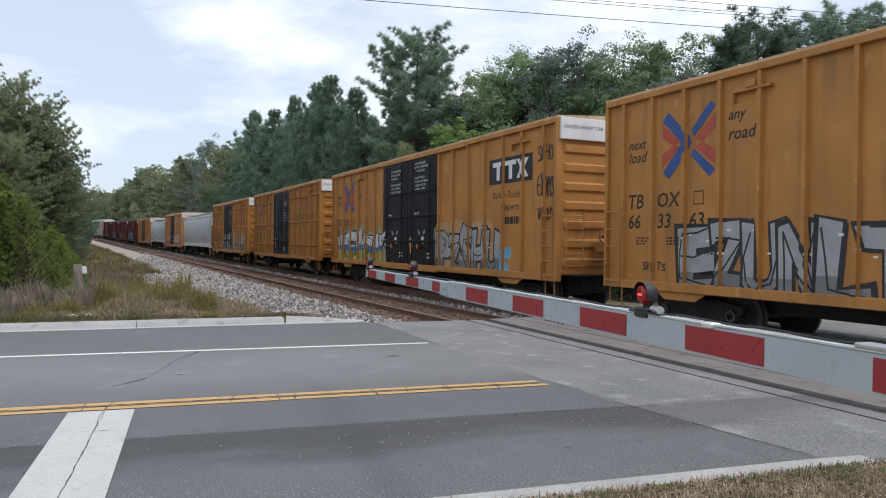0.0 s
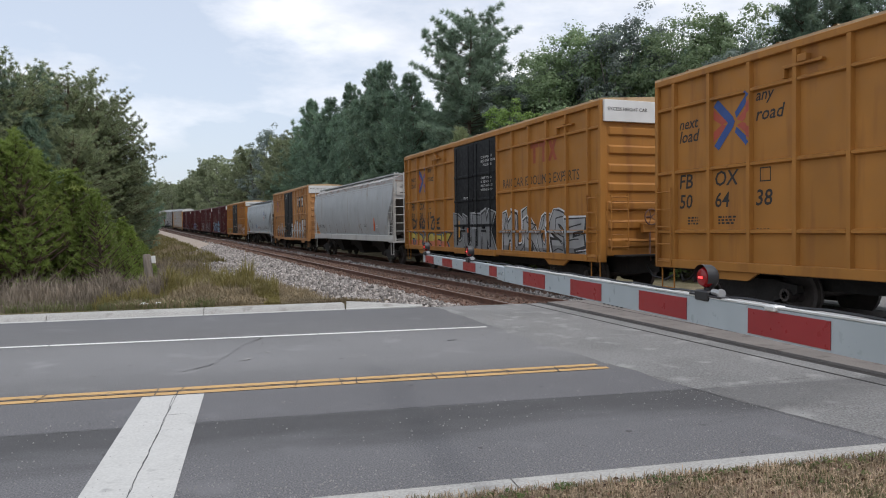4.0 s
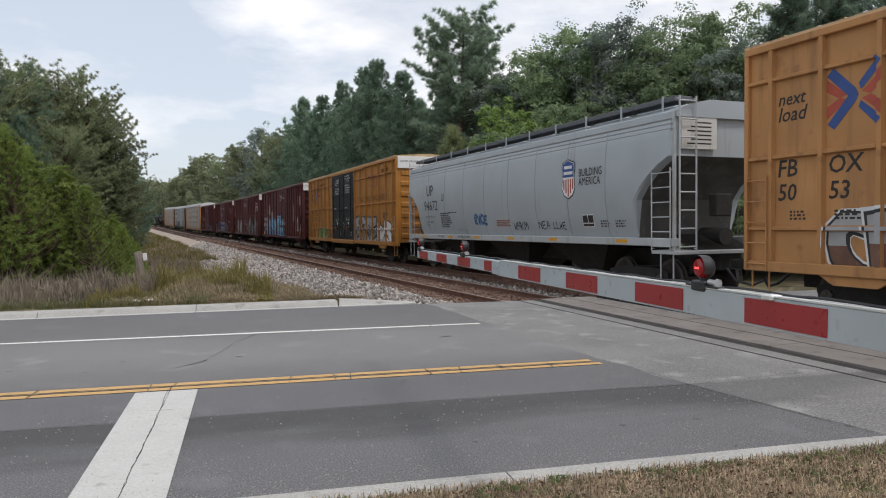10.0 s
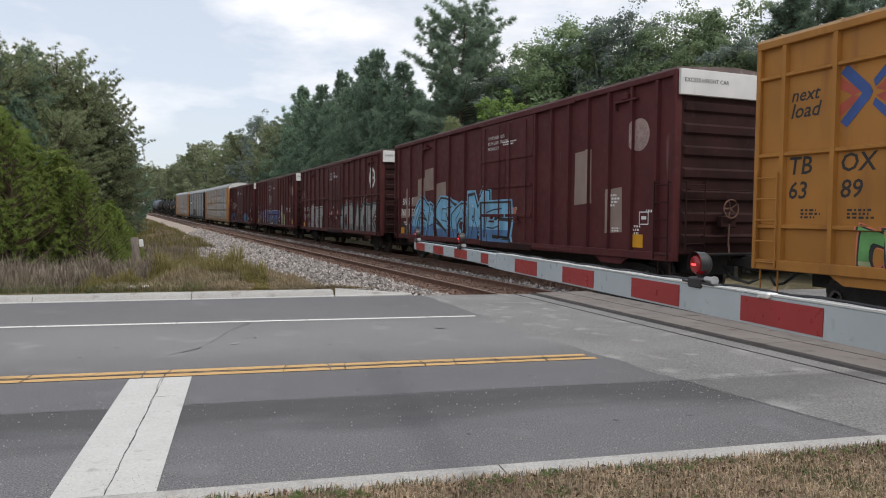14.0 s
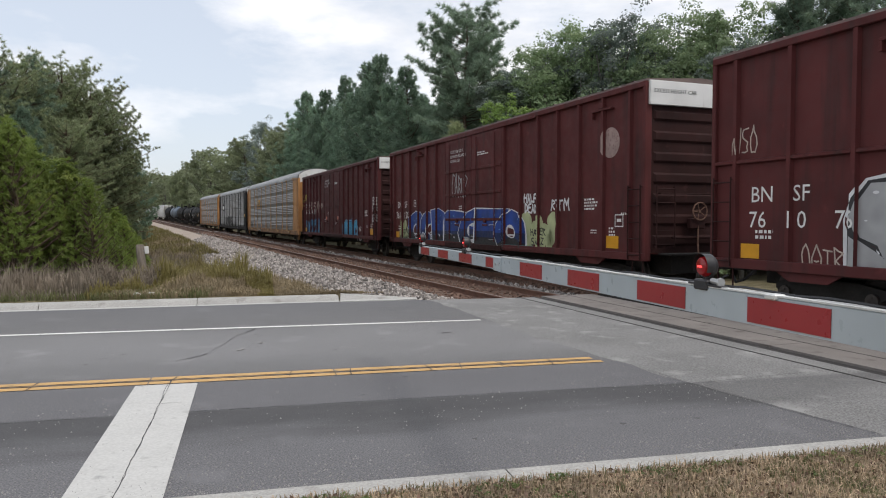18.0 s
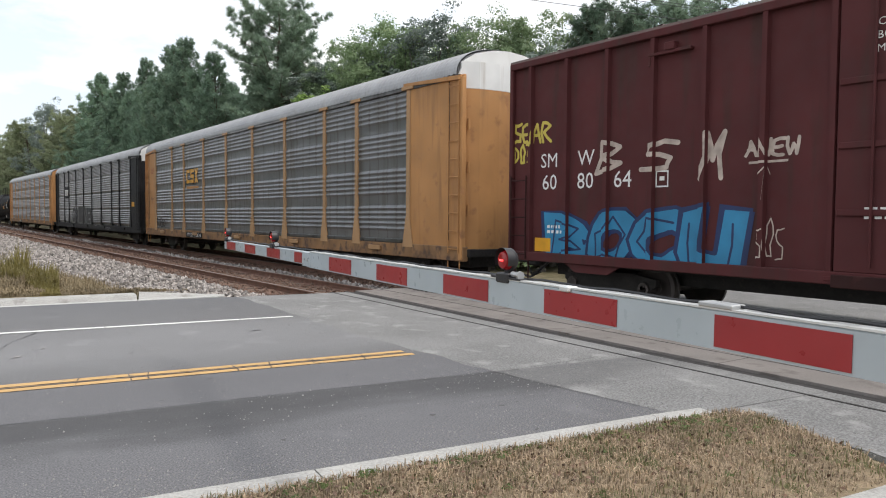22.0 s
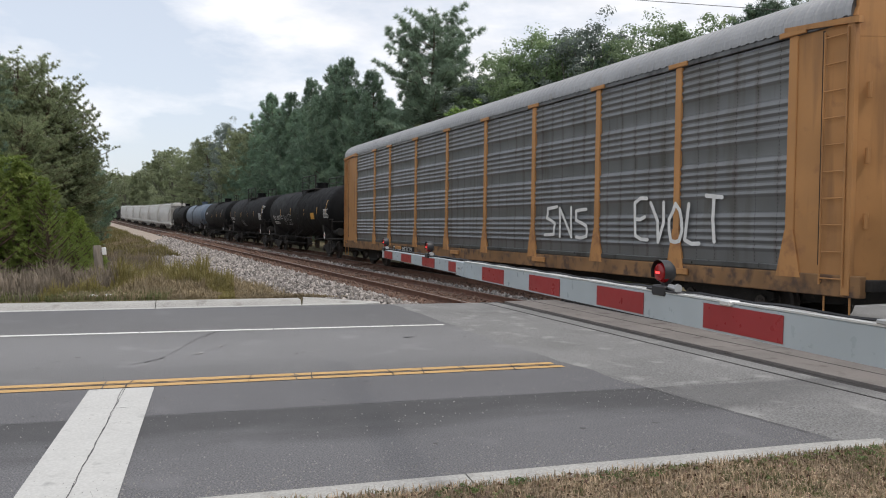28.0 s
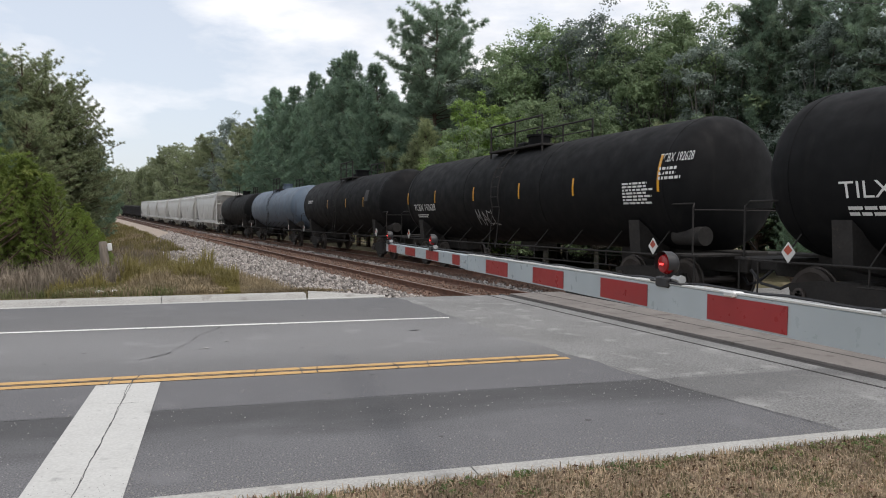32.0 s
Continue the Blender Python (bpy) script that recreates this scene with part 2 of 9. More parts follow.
def add_lane_wear(m):
    """The far lane polished paler, the near lane and the edge strip darker, with dark pits and oil spots."""
    nt = m.node_tree
    ln = nt.links.new
    b = nt.nodes["Principled BSDF"]
    was = b.inputs["Base Color"].links[0].from_socket
    tc = nt.nodes.new("ShaderNodeTexCoord")
    sep = nt.nodes.new("ShaderNodeSeparateXYZ")
    ln(tc.outputs["Object"], sep.inputs["Vector"])
    wide = nt.nodes.new("ShaderNodeMapping")
    wide.inputs["Scale"].default_value = (0.22, 1.3, 1)
    ln(tc.outputs["Object"], wide.inputs["Vector"])
    nz = nt.nodes.new("ShaderNodeTexNoise")
    nz.inputs["Scale"].default_value, nz.inputs["Detail"].default_value = 1.0, 6
    ln(wide.outputs["Vector"], nz.inputs["Vector"])
    yy = nt.nodes.new("ShaderNodeMath")
    yy.operation = "MULTIPLY_ADD"
    yy.inputs[1].default_value = 0.7
    ln(nz.outputs["Fac"], yy.inputs[0])
    ln(sep.outputs["Y"], yy.inputs[2])
    tone = nt.nodes.new("ShaderNodeValToRGB")
    span = nt.nodes.new("ShaderNodeMapRange")
    span.inputs["From Min"].default_value, span.inputs["From Max"].default_value = 4.5, 15.0
    ln(yy.outputs[0], span.inputs["Value"])
    ln(span.outputs[0], tone.inputs["Fac"])
    el = tone.color_ramp.elements
    el[0].position, el[1].position = 0.0, 1.0
    el[0].color, el[1].color = (1.0, 1.0, 1.03, 1), (0.9, 0.91, 0.93, 1)
    for at, v in ((0.10, 0.97), (0.33, 0.92), (0.38, 1.02), (0.47, 1.34), (0.58, 1.4), (0.66, 1.3), (0.72, 1.02)):
        el.new(at).color = (v, v, v * (1.03 if v < 1 else 0.995), 1)
    mul = nt.nodes.new("ShaderNodeMix")
    mul.data_type, mul.blend_type = "RGBA", "MULTIPLY"
    mul.inputs["Factor"].default_value = 1.0
    ln(was, mul.inputs["A"])
    ln(tone.outputs["Color"], mul.inputs["B"])
    spot = nt.nodes.new("ShaderNodeTexNoise")
    spot.inputs["Scale"].default_value, spot.inputs["Detail"].default_value = 7.0, 2
    ln(tc.outputs["Object"], spot.inputs["Vector"])
    sr = nt.nodes.new("ShaderNodeMapRange")
    sr.inputs["From Min"].default_value, sr.inputs["From Max"].default_value, sr.inputs["To Max"].default_value = 0.71, 0.75, 0.75
    ln(spot.outputs["Fac"], sr.inputs["Value"])
    dark = nt.nodes.new("ShaderNodeMix")
    dark.data_type = "RGBA"
    dark.inputs["B"].default_value = (0.05, 0.05, 0.05, 1)
    ln(sr.outputs[0], dark.inputs["Factor"])
    ln(mul.outputs["Result"], dark.inputs["A"])
    ln(dark.outputs["Result"], b.inputs["Base Color"])


def add_wheel_path(m, much=0.72):
    """A darker, soft-edged wheel path along the near lane."""
    nt = m.node_tree
    ln = nt.links.new
    b = nt.nodes["Principled BSDF"]
    was = b.inputs["Base Color"].links[0].from_socket
    tc = nt.nodes.new("ShaderNodeTexCoord")
    sep = nt.nodes.new("ShaderNodeSeparateXYZ")
    ln(tc.outputs["Object"], sep.inputs["Vector"])
    mp = nt.nodes.new("ShaderNodeMapping")
    mp.inputs["Scale"].default_value = (0.35, 1.6, 1)
    ln(tc.outputs["Object"], mp.inputs["Vector"])
    nz = nt.nodes.new("ShaderNodeTexNoise")
    nz.inputs["Scale"].default_value, nz.inputs["Detail"].default_value = 1.5, 8
    ln(mp.outputs["Vector"], nz.inputs["Vector"])
    wob = nt.nodes.new("ShaderNodeMath")
    wob.operation = "MULTIPLY_ADD"
    wob.inputs[1].default_value, wob.inputs[2].default_value = 1.5, -0.75
    ln(nz.outputs["Fac"], wob.inputs[0])
    yy = nt.nodes.new("ShaderNodeMath")
    ln(sep.outputs["Y"], yy.inputs[0])
    ln(wob.outputs[0], yy.inputs[1])
    up = nt.nodes.new("ShaderNodeMapRange")
    up.interpolation_type = "SMOOTHSTEP"
    up.inputs["From Min"].default_value, up.inputs["From Max"].default_value = 5.45, 6.3
    ln(yy.outputs[0], up.inputs["Value"])
    dn = nt.nodes.new("ShaderNodeMapRange")
    dn.interpolation_type = "SMOOTHSTEP"
    dn.inputs["From Min"].default_value, dn.inputs["From Max"].default_value = 6.74, 6.62
    ln(sep.outputs["Y"], dn.inputs["Value"])
    mul = nt.nodes.new("ShaderNodeMath")
    mul.operation = "MULTIPLY"
    ln(up.outputs[0], mul.inputs[0])
    ln(dn.outputs[0], mul.inputs[1])
    k = nt.nodes.new("ShaderNodeMath")
    k.operation = "MULTIPLY"
    k.inputs[1].default_value = much
    ln(mul.outputs[0], k.inputs[0])
    x = nt.nodes.new("ShaderNodeMix")
    x.data_type = "RGBA"
    x.inputs["B"].default_value = (0.062, 0.062, 0.064, 1)
    ln(k.outputs[0], x.inputs["Factor"])
    ln(was, x.inputs["A"])
    ln(x.outputs["Result"], b.inputs["Base Color"])


add_lane_wear(ASPHALT)
add_wheel_path(ASPHALT, 0.85)
APRON = mat("chip_apron", (0.205, 0.205, 0.201), 0.9, vary=0.3, scale=0.9, second=(0.31, 0.31, 0.3), second_at=0.57, bump=0.7, bump_scale=55, fine=0.6, fine_scale=48)
add_wheel_path(APRON, 0.5)
PANEL = mat("crossing_panel", (0.195, 0.178, 0.165), 0.9, vary=0.28, scale=1.3, second=(0.125, 0.11, 0.1), second_at=0.56, grime=(0.27, 0.25, 0.23), grime_at=0.64, bump=0.3, bump_scale=50, fine=0.2, fine_scale=60)
RUBBER = mat("flangeway_rubber", (0.028, 0.026, 0.025), 0.9, vary=0.3, scale=3)
KERB = mat("kerb_concrete", (0.38, 0.375, 0.355), 0.9, vary=0.2, scale=1.6, second=(0.25, 0.24, 0.22), second_at=0.57, bump=0.4, bump_scale=60, fine=0.3, fine_scale=55)
LINE_WHITE = mat("white_road_paint", (0.49, 0.49, 0.47), 0.75, vary=0.08, scale=3.0, second=(0.33, 0.33, 0.32), second_at=0.62, grime=(0.2, 0.2, 0.195), grime_at=0.66, fine=0.14, fine_scale=45)
LINE_EDGE = mat("white_edge_paint", (0.7, 0.7, 0.67), 0.75, vary=0.08, scale=3.0, second=(0.34, 0.34, 0.33), second_at=0.68, fine=0.12, fine_scale=45)
LINE_YELLOW = mat("yellow_road_paint", (0.52, 0.325, 0.13), 0.75, vary=0.15, scale=3.0, second=(0.26, 0.2, 0.12), second_at=0.62, fine=0.15, fine_scale=45)
TAR_FAINT = mat("weathered_crack", (0.095, 0.095, 0.096), 0.9, vary=0.3, scale=6)
TAR_THIN = mat("worn_line_gap", (0.2, 0.15, 0.1), 0.85, vary=0.3, scale=4)
CHIP_PALE = mat("broken_pale_edge", (0.32, 0.31, 0.3), 0.9, vary=0.3, scale=9)
TAR = mat("tar_seal", (0.05, 0.05, 0.052), 0.7, vary=0.25, scale=5)
GRASS_GROUND = mat("grass_ground", (0.115, 0.1, 0.05), 0.95, vary=0.35, scale=0.7, second=(0.2, 0.16, 0.1), second_at=0.5, bump=0.6, bump_scale=30, fine=0.35, fine_scale=25)
BALLAST = mat("ballast_bed", (0.2, 0.175, 0.155), 0.95, vary=0.25, scale=0.9, second=(0.2, 0.155, 0.125), second_at=0.57, bump=1.0, bump_scale=18, fine=0.5, fine_scale=16)
SANDY_BED = mat("sandy_ballast", (0.34, 0.285, 0.235), 0.95, vary=0.2, scale=0.5, second=(0.29, 0.235, 0.19), second_at=0.58, bump=0.6, bump_scale=18, fine=0.4, fine_scale=16)
STONE = mat("ballast_stone", (0.31, 0.285, 0.265), 0.95, vary=0.3, scale=2.5, second=(0.2, 0.165, 0.14), second_at=0.6, fine=0.2, fine_scale=20)


def each_its_own(m, much):
    """Every loose piece of a joined heap a little lighter or darker than the next."""
    nt = m.node_tree
    b = nt.nodes["Principled BSDF"]
    was = b.inputs["Base Color"].links[0].from_socket
    geo = nt.nodes.new("ShaderNodeNewGeometry")
    r = nt.nodes.new("ShaderNodeMapRange")
    r.inputs["To Min"].default_value, r.inputs["To Max"].default_value = 1 - much, 1 + much
    hsv = nt.nodes.new("ShaderNodeHueSaturation")
    nt.links.new(geo.outputs["Random Per Island"], r.inputs["Value"])
    nt.links.new(r.outputs[0], hsv.inputs["Value"])
    nt.links.new(was, hsv.inputs["Color"])
    nt.links.new(hsv.outputs["Color"], b.inputs["Base Color"])


each_its_own(STONE, 0.6)
RUSTY_BED = mat("rusty_ballast", (0.165, 0.103, 0.077), 0.95, vary=0.3, scale=1.2, second=(0.21, 0.155, 0.125), second_at=0.6, bump=1.0, bump_scale=18, fine=0.5, fine_scale=16)
RAIL = mat("rusty_rail", (0.135, 0.068, 0.046), 0.8, vary=0.25, scale=4, stretch=(1, 1, 1), bump=0.2)
RAIL_TOP = mat("rail_head", (0.24, 0.19, 0.165), 0.5, metal=0.3, vary=0.2, scale=3)
TIE = mat("wooden_tie", (0.115, 0.076, 0.056), 0.95, vary=0.3, scale=4, bump=0.5, bump_scale=25, random=0.2)


def leaf_mat(name, color, second, thin=0.62):
    """Leaves: varied green that reflects and lets through about as much light."""
    color, second = tuple(c * thin for c in color), tuple(c * thin for c in second)
    m = mat(name, color, 0.6, vary=0.3, scale=0.5, second=second, second_at=0.56, random=0.2, fine=0.3, fine_scale=5, spec=0.3)
    nt = m.node_tree
    b = nt.nodes["Principled BSDF"]
    out = nt.nodes["Material Output"]
    t = nt.nodes.new("ShaderNodeBsdfTranslucent")
    x = nt.nodes.new("ShaderNodeAddShader")
    nt.links.new(b.inputs["Base Color"].links[0].from_socket, t.inputs["Color"])
    nt.links.new(b.outputs["BSDF"], x.inputs[0])
    nt.links.new(t.outputs["BSDF"], x.inputs[1])
    nt.links.new(x.outputs["Shader"], out.inputs["Surface"])
    return m

# ---- the railway's line: two parallel tracks, straight over the road, then bending gently ----
S_START, S_RAMP0, S_RAMP1, BEND = -160.0, -14.83, 29.27, 0.000347
X_AT_ROAD, HEADING0, SPACING = 8.286, 0.12234, 3.55


def lay_line():
    step, s, rows = 1.0, S_START, []
    th, x, y = HEADING0, 0.0, 0.0
    while s <= 900:
        rows.append((s, x, y, th))
        k = BEND * min(1, max(0, (s + 0.5 - S_RAMP0) / (S_RAMP1 - S_RAMP0)))
        if s > 420:
            k = 0.0
        mid = th + k * step / 2
        x, y, th, s = x - math.sin(mid) * step, y + math.cos(mid) * step, th + k * step, s + step
    rows = np.array(rows)
    at0 = int(-S_START)
    rows[:, 3] -= rows[at0, 3] - HEADING0
    rows[:, 1] += X_AT_ROAD - rows[at0, 1]
    rows[:, 2] -= rows[at0, 2]
    return rows


LINE = lay_line()


def level(s, x, y):
    """Height of the rail tops: a slight dip past the crossing."""
    u = min(max(s, 0.0), 250.0)
    z = 0.018 - 0.00354 * s + 5.162e-5 * u * u + 0.0027 * x - 0.01105 * y
    if s > 250:
        z += 0.026 * (s - 250) * 0.45
    if s < 0:
        z *= 0.3
    return z


def track_at(s, off=0.0):
    """Place, heading and height of the near track (off 0) or a line beside it."""
    x, y, th = (float(np.interp(s, LINE[:, 0], LINE[:, i])) for i in (1, 2, 3))
    z = level(s, x, y)
    return x + math.cos(th) * off, y + math.sin(th) * off, z, th


def track_s(x, y):
    """Nearest place along the line and the distance to its right."""
    s = y
    for _ in range(3):
        cx, cy, _, th = track_at(s)
        s += (y - cy) * math.cos(th) - (x - cx) * math.sin(th)
    cx, cy, _, th = track_at(s)
    return s, (x - cx) * math.cos(th) + (y - cy) * math.sin(th)


def ribbon(profile, s0, s1, step, cap=True):
    """A profile of (offset, height over the rail top) drawn along the line."""
    g, rings, n = Geo(), [], max(2, int((s1 - s0) / step) + 1)
    for s in np.linspace(s0, s1, n):
        x, y, z, th = track_at(s)
        rings.append([(x + math.cos(th) * o, y + math.sin(th) * o, z + h) for o, h in profile])
    return g.loft(rings, True, cap)


ROAD_NEAR, ROAD_FAR = 4.52, 14.4


def smooth01(a, b, v):
    t = min(1.0, max(0.0, (v - a) / (b - a)))
    return t * t * (3 - 2 * t)


def ground_z(x, y):
    """Height of the soil: flat by the road, the track's level along the line, a little lower in the woods."""
    s, off = track_s(x, max(-150.0, min(y, 700.0)))
    z = track_at(s)[2] - 0.5
    z -= 0.5 * smooth01(6.0, 16.0, abs(off - 1.7))
    z += 0.12 * (noise.noise(Vector((x * 0.13, y * 0.13, 0))) + 0.5 * noise.noise(Vector((x * 0.5, y * 0.5, 3))))
    road = min(smooth01(ROAD_NEAR - 6, ROAD_NEAR - 1.2, y), 1 - smooth01(ROAD_FAR + 1.2, ROAD_FAR + 6, y))
    z = z * (1 - road) + road * -0.06
    if y > ROAD_FAR - 0.15 and x > 2.6 and abs(off - 1.7) < 6.5:
        z = min(z, track_at(s)[2] - 0.55)
    if y < ROAD_NEAR - 0.2:
        z = max(z, 0.0) if x < 5.0 else z
        lawn = 1 - smooth01(4.6, 5.4, x)
        z = z * (1 - lawn) + lawn * (0.03 + 0.03 * noise.noise(Vector((x, y, 1))))
    if y > ROAD_FAR + 0.35 and x < 2.2:
        lawn = (1 - smooth01(ROAD_FAR + 2, ROAD_FAR + 14, y)) * (1 - smooth01(0.8, 2.2, x))
        z = z * (1 - lawn) + lawn * 0.09
    return z


def axis(lo, hi, near0, near1, fine, growth=1.25):
    vals = list(np.arange(near0, near1, fine))
    step, v = fine, near1
    while v < hi:
        vals.append(v)
        step *= growth
        v += step
    vals.append(hi)
    step, v, left = fine, near0 - fine, []
    while v > lo:
        left.append(v)
        step *= growth
        v -= step
    return [lo] + left[::-1] + vals


def make_ground():
    xs, ys = axis(-1500, 1500, -14, 22, 0.5, 1.2), axis(-1200, 2600, -2, 66, 0.5, 1.15)
    verts = [(x, y, ground_z(x, y)) for y in ys for x in xs]
    n = len(xs)
    faces = [(j * n + i, j * n + i + 1, (j + 1) * n + i + 1, (j + 1) * n + i) for j in range(len(ys) - 1) for i in range(n - 1)]
    solid("ground", Geo().add(verts, faces), GRASS_GROUND, "rough grassy ground with dry patches beside the railway", "ground", kind="structure", smooth=60)


make_ground()


def slab(poly, z0, z1):
    """A flat plate with an outline seen from above."""
    g = Geo()
    n = len(poly)
    g.add([(x, y, z1) for x, y in poly] + [(x, y, z0) for x, y in poly],
          [tuple(range(n))] + [(i, n + i, n + (i + 1) % n, (i + 1) % n) for i in range(n)])
    return g


def apron_x(y):
    """Where the grey asphalt gives way to the paler apron before the rails."""
    return float(np.interp(y, [2.5, 4.5, 5.13, 5.92, 6.62, 8.35, 9.5, 11.6, 12.7, 14.8], [5.3, 4.86, 4.68, 4.51, 4.33, 4.07, 3.85, 3.64, 3.52, 3.25]))


def rail_x(y, off):
    s, _ = track_s(6.5, y)
    return track_at(s, off)[0]


def make_road():
    ys = list(np.arange(ROAD_NEAR, ROAD_FAR + 0.01, 0.26))
    edge = [(apron_x(y) + 0.025 * math.sin(y * 5.1) + 0.03 * math.sin(y * 23.7) + 0.02 * math.sin(y * 41.3), y) for y in ys]
    west = [(-90, ROAD_NEAR)] + edge[:1] + edge[1:] + [(-90, ROAD_FAR)]
    road = thing("road", "two-lane grey asphalt road with double yellow centre line", "road", kind="structure")
    part("asphalt", slab(west, -0.25, 0.0), ASPHALT, road)
    # apron west of the near rail, then panels, then the road beyond
    ap = slab([(x, y) for x, y in edge] + [(rail_x(y, -0.80), y) for y in ys[::-1]], -0.25, -0.004)
    part("apron", ap, APRON, road, "paler chip-sealed apron before the rails")
    south = slab([(5.0, 1.2), (5.4, 3.2), (5.33, 4.1), (4.95, 4.5), (rail_x(4.5, -0.8), 4.52), (rail_x(1.0, -0.8), 1.0), (rail_x(-3.0, -0.8), -3.0), (4.6, -3.0)], -0.25, -0.006)
    part("shoulder", south, APRON, road, "gravelly asphalt shoulder beside the rails")
    east = slab([(rail_x(y, SPACING + 0.8), y) for y in ys] + [(130, ROAD_FAR), (130, ROAD_NEAR)], -0.25, -0.004)
    part("far_carriageway", east, APRON, road)
    # paint
    def stripe(name, x0, x1, y0, y1, m, seg=1.9, gap=0.012, label=""):
        g = Geo()
        x = x0
        while x < x1:
            e = min(x1, x + seg)
            w = 0.006 * math.sin(x * 7)
            g.add([(x, y0 + w, 0.006), (e - gap, y0 + w, 0.006), (e - gap, y1 - w, 0.006), (x, y1 - w, 0.006)], ((0, 1, 2, 3),))
            x = e
        return part(name, g, m, road, label)
    stripe("centre_line", -60, 3.95, 7.84, 7.945, LINE_YELLOW)
    stripe("centre_line", -60, 3.9, 8.04, 8.145, LINE_YELLOW)
    stripe("edge_line", -60, 3.54, 11.38, 11.48, LINE_EDGE)
    stripe("edge_line", 16, 90, 11.38, 11.48, LINE_EDGE)
    stripe("centre_line", 16, 90, 7.84, 7.945, LINE_YELLOW)
    g = Geo()
    ys2 = list(np.arange(4.56, 7.7, 0.11)) + [7.79]
    mid = lambda v: -0.885 + 0.006 * math.sin(v * 2.1 + 0.6) + 0.005 * math.sin(v * 9.0) + 0.003 * math.sin(v * 31)
    for a, b in zip(ys2, ys2[1:]):
        ka, kb = 0.03 * (6 - a) / 3, 0.03 * (6 - b) / 3
        for l0, l1, r0, r1 in ((-1.195, -1.195, mid(a) - 0.003, mid(b) - 0.003), (mid(a) + 0.003, mid(b) + 0.003, -0.6, -0.6)):
            g.quad((l0 + ka, a, 0.006), (r0 + ka, a, 0.006), (r1 + kb, b, 0.006), (l1 + kb, b, 0.006))
    part("stop_line", g, LINE_WHITE, road, "wide worn white stop line with a crack down its middle")
    rnd = random.Random(12)

    def crack(pts, w, m, z=0.0085, rough=0.5):
        """A thin jagged line of broken surface laid along the points."""
        g, walk_pts = Geo(), []
        for (x0, y0), (x1, y1) in zip(pts, pts[1:]):
            n = max(2, int(math.hypot(x1 - x0, y1 - y0) / 0.09))
            for i in range(n):
                t = i / n
                j = w * rough * 2.2
                walk_pts.append((x0 + (x1 - x0) * t + rnd.uniform(-j, j), y0 + (y1 - y0) * t + rnd.uniform(-j, j)))
        walk_pts.append(pts[-1])
        for (ax, ay), (bx, by) in zip(walk_pts, walk_pts[1:]):
            d = math.hypot(bx - ax, by - ay) or 1
            h = w * rnd.uniform(0.25, 1.0)
            nx, ny = -(by - ay) / d * h, (bx - ax) / d * h
            g.add([(ax - nx, ay - ny, z), (bx - nx, by - ny, z), (bx + nx, by + ny, z), (ax + nx, ay + ny, z)], ((0, 1, 2, 3),))
        part("crack", g, m, road)
    crack([(-0.88, 4.55), (-0.885, 7.78)], 0.0035, TAR, rough=0.6)
    crack([(-1.0, 7.02), (-0.88, 7.0), (-0.7, 7.01)], 0.004, TAR)
    crack([(-30, 6.5), (-6, 6.62), (0, 6.68), (2.4, 6.69), (4.35, 6.63), (6.0, 6.84)], 0.006, TAR, 0.003, 0.35)
    crack([(-0.06, 11.28), (-0.2, 10.95), (-0.3, 10.75)], 0.012, TAR_FAINT, rough=0.6)
    crack([(-0.62, 9.42), (-0.72, 9.25), (-0.85, 9.12), (-0.95, 9.0)], 0.013, TAR_FAINT, rough=0.8)
    crack([(-0.3, 10.75), (-0.42, 10.2), (-0.58, 9.6)], 0.005, TAR_FAINT, rough=0.9)
    crack([(1.05, 9.52), (1.22, 9.56), (1.27, 9.42), (1.0, 9.4), (1.05, 9.52)], 0.007, CHIP_PALE)
    crack([(-0.32, 9.5), (-0.2, 9.62)], 0.03, CHIP_PALE)
    crack([(0.0, 10.0), (0.05, 10.05)], 0.03, CHIP_PALE)
    crack([(1.12, 10.1), (1.2, 10.12)], 0.025, TAR)
    crack([(2.6, 10.3), (2.75, 10.33)], 0.03, TAR)
    for x in (-7.6, -5.4, -3.1, -2.2, -0.9, 0.3, 0.95, 1.85, 2.2, 2.75, 3.3):
        e = rnd.uniform(-0.06, 0.06)
        crack([(x, 7.83), (x + e, 8.16)], 0.009, TAR, 0.0105)
    crack([(-12, 7.99), (3.9, 7.995)], 0.03, TAR_THIN, 0.0075, 0.3)
    crack([(apron_x(v) - 0.03, v) for v in (4.7, 5.3, 5.9, 6.6, 7.3)], 0.006, TAR)
    crack([(-14, 14.06), (-6, 14.22), (-3.8, 14.275), (1.5, 14.52)], 0.016, TAR, 0.009, 0.3)
    return road


road = make_road()


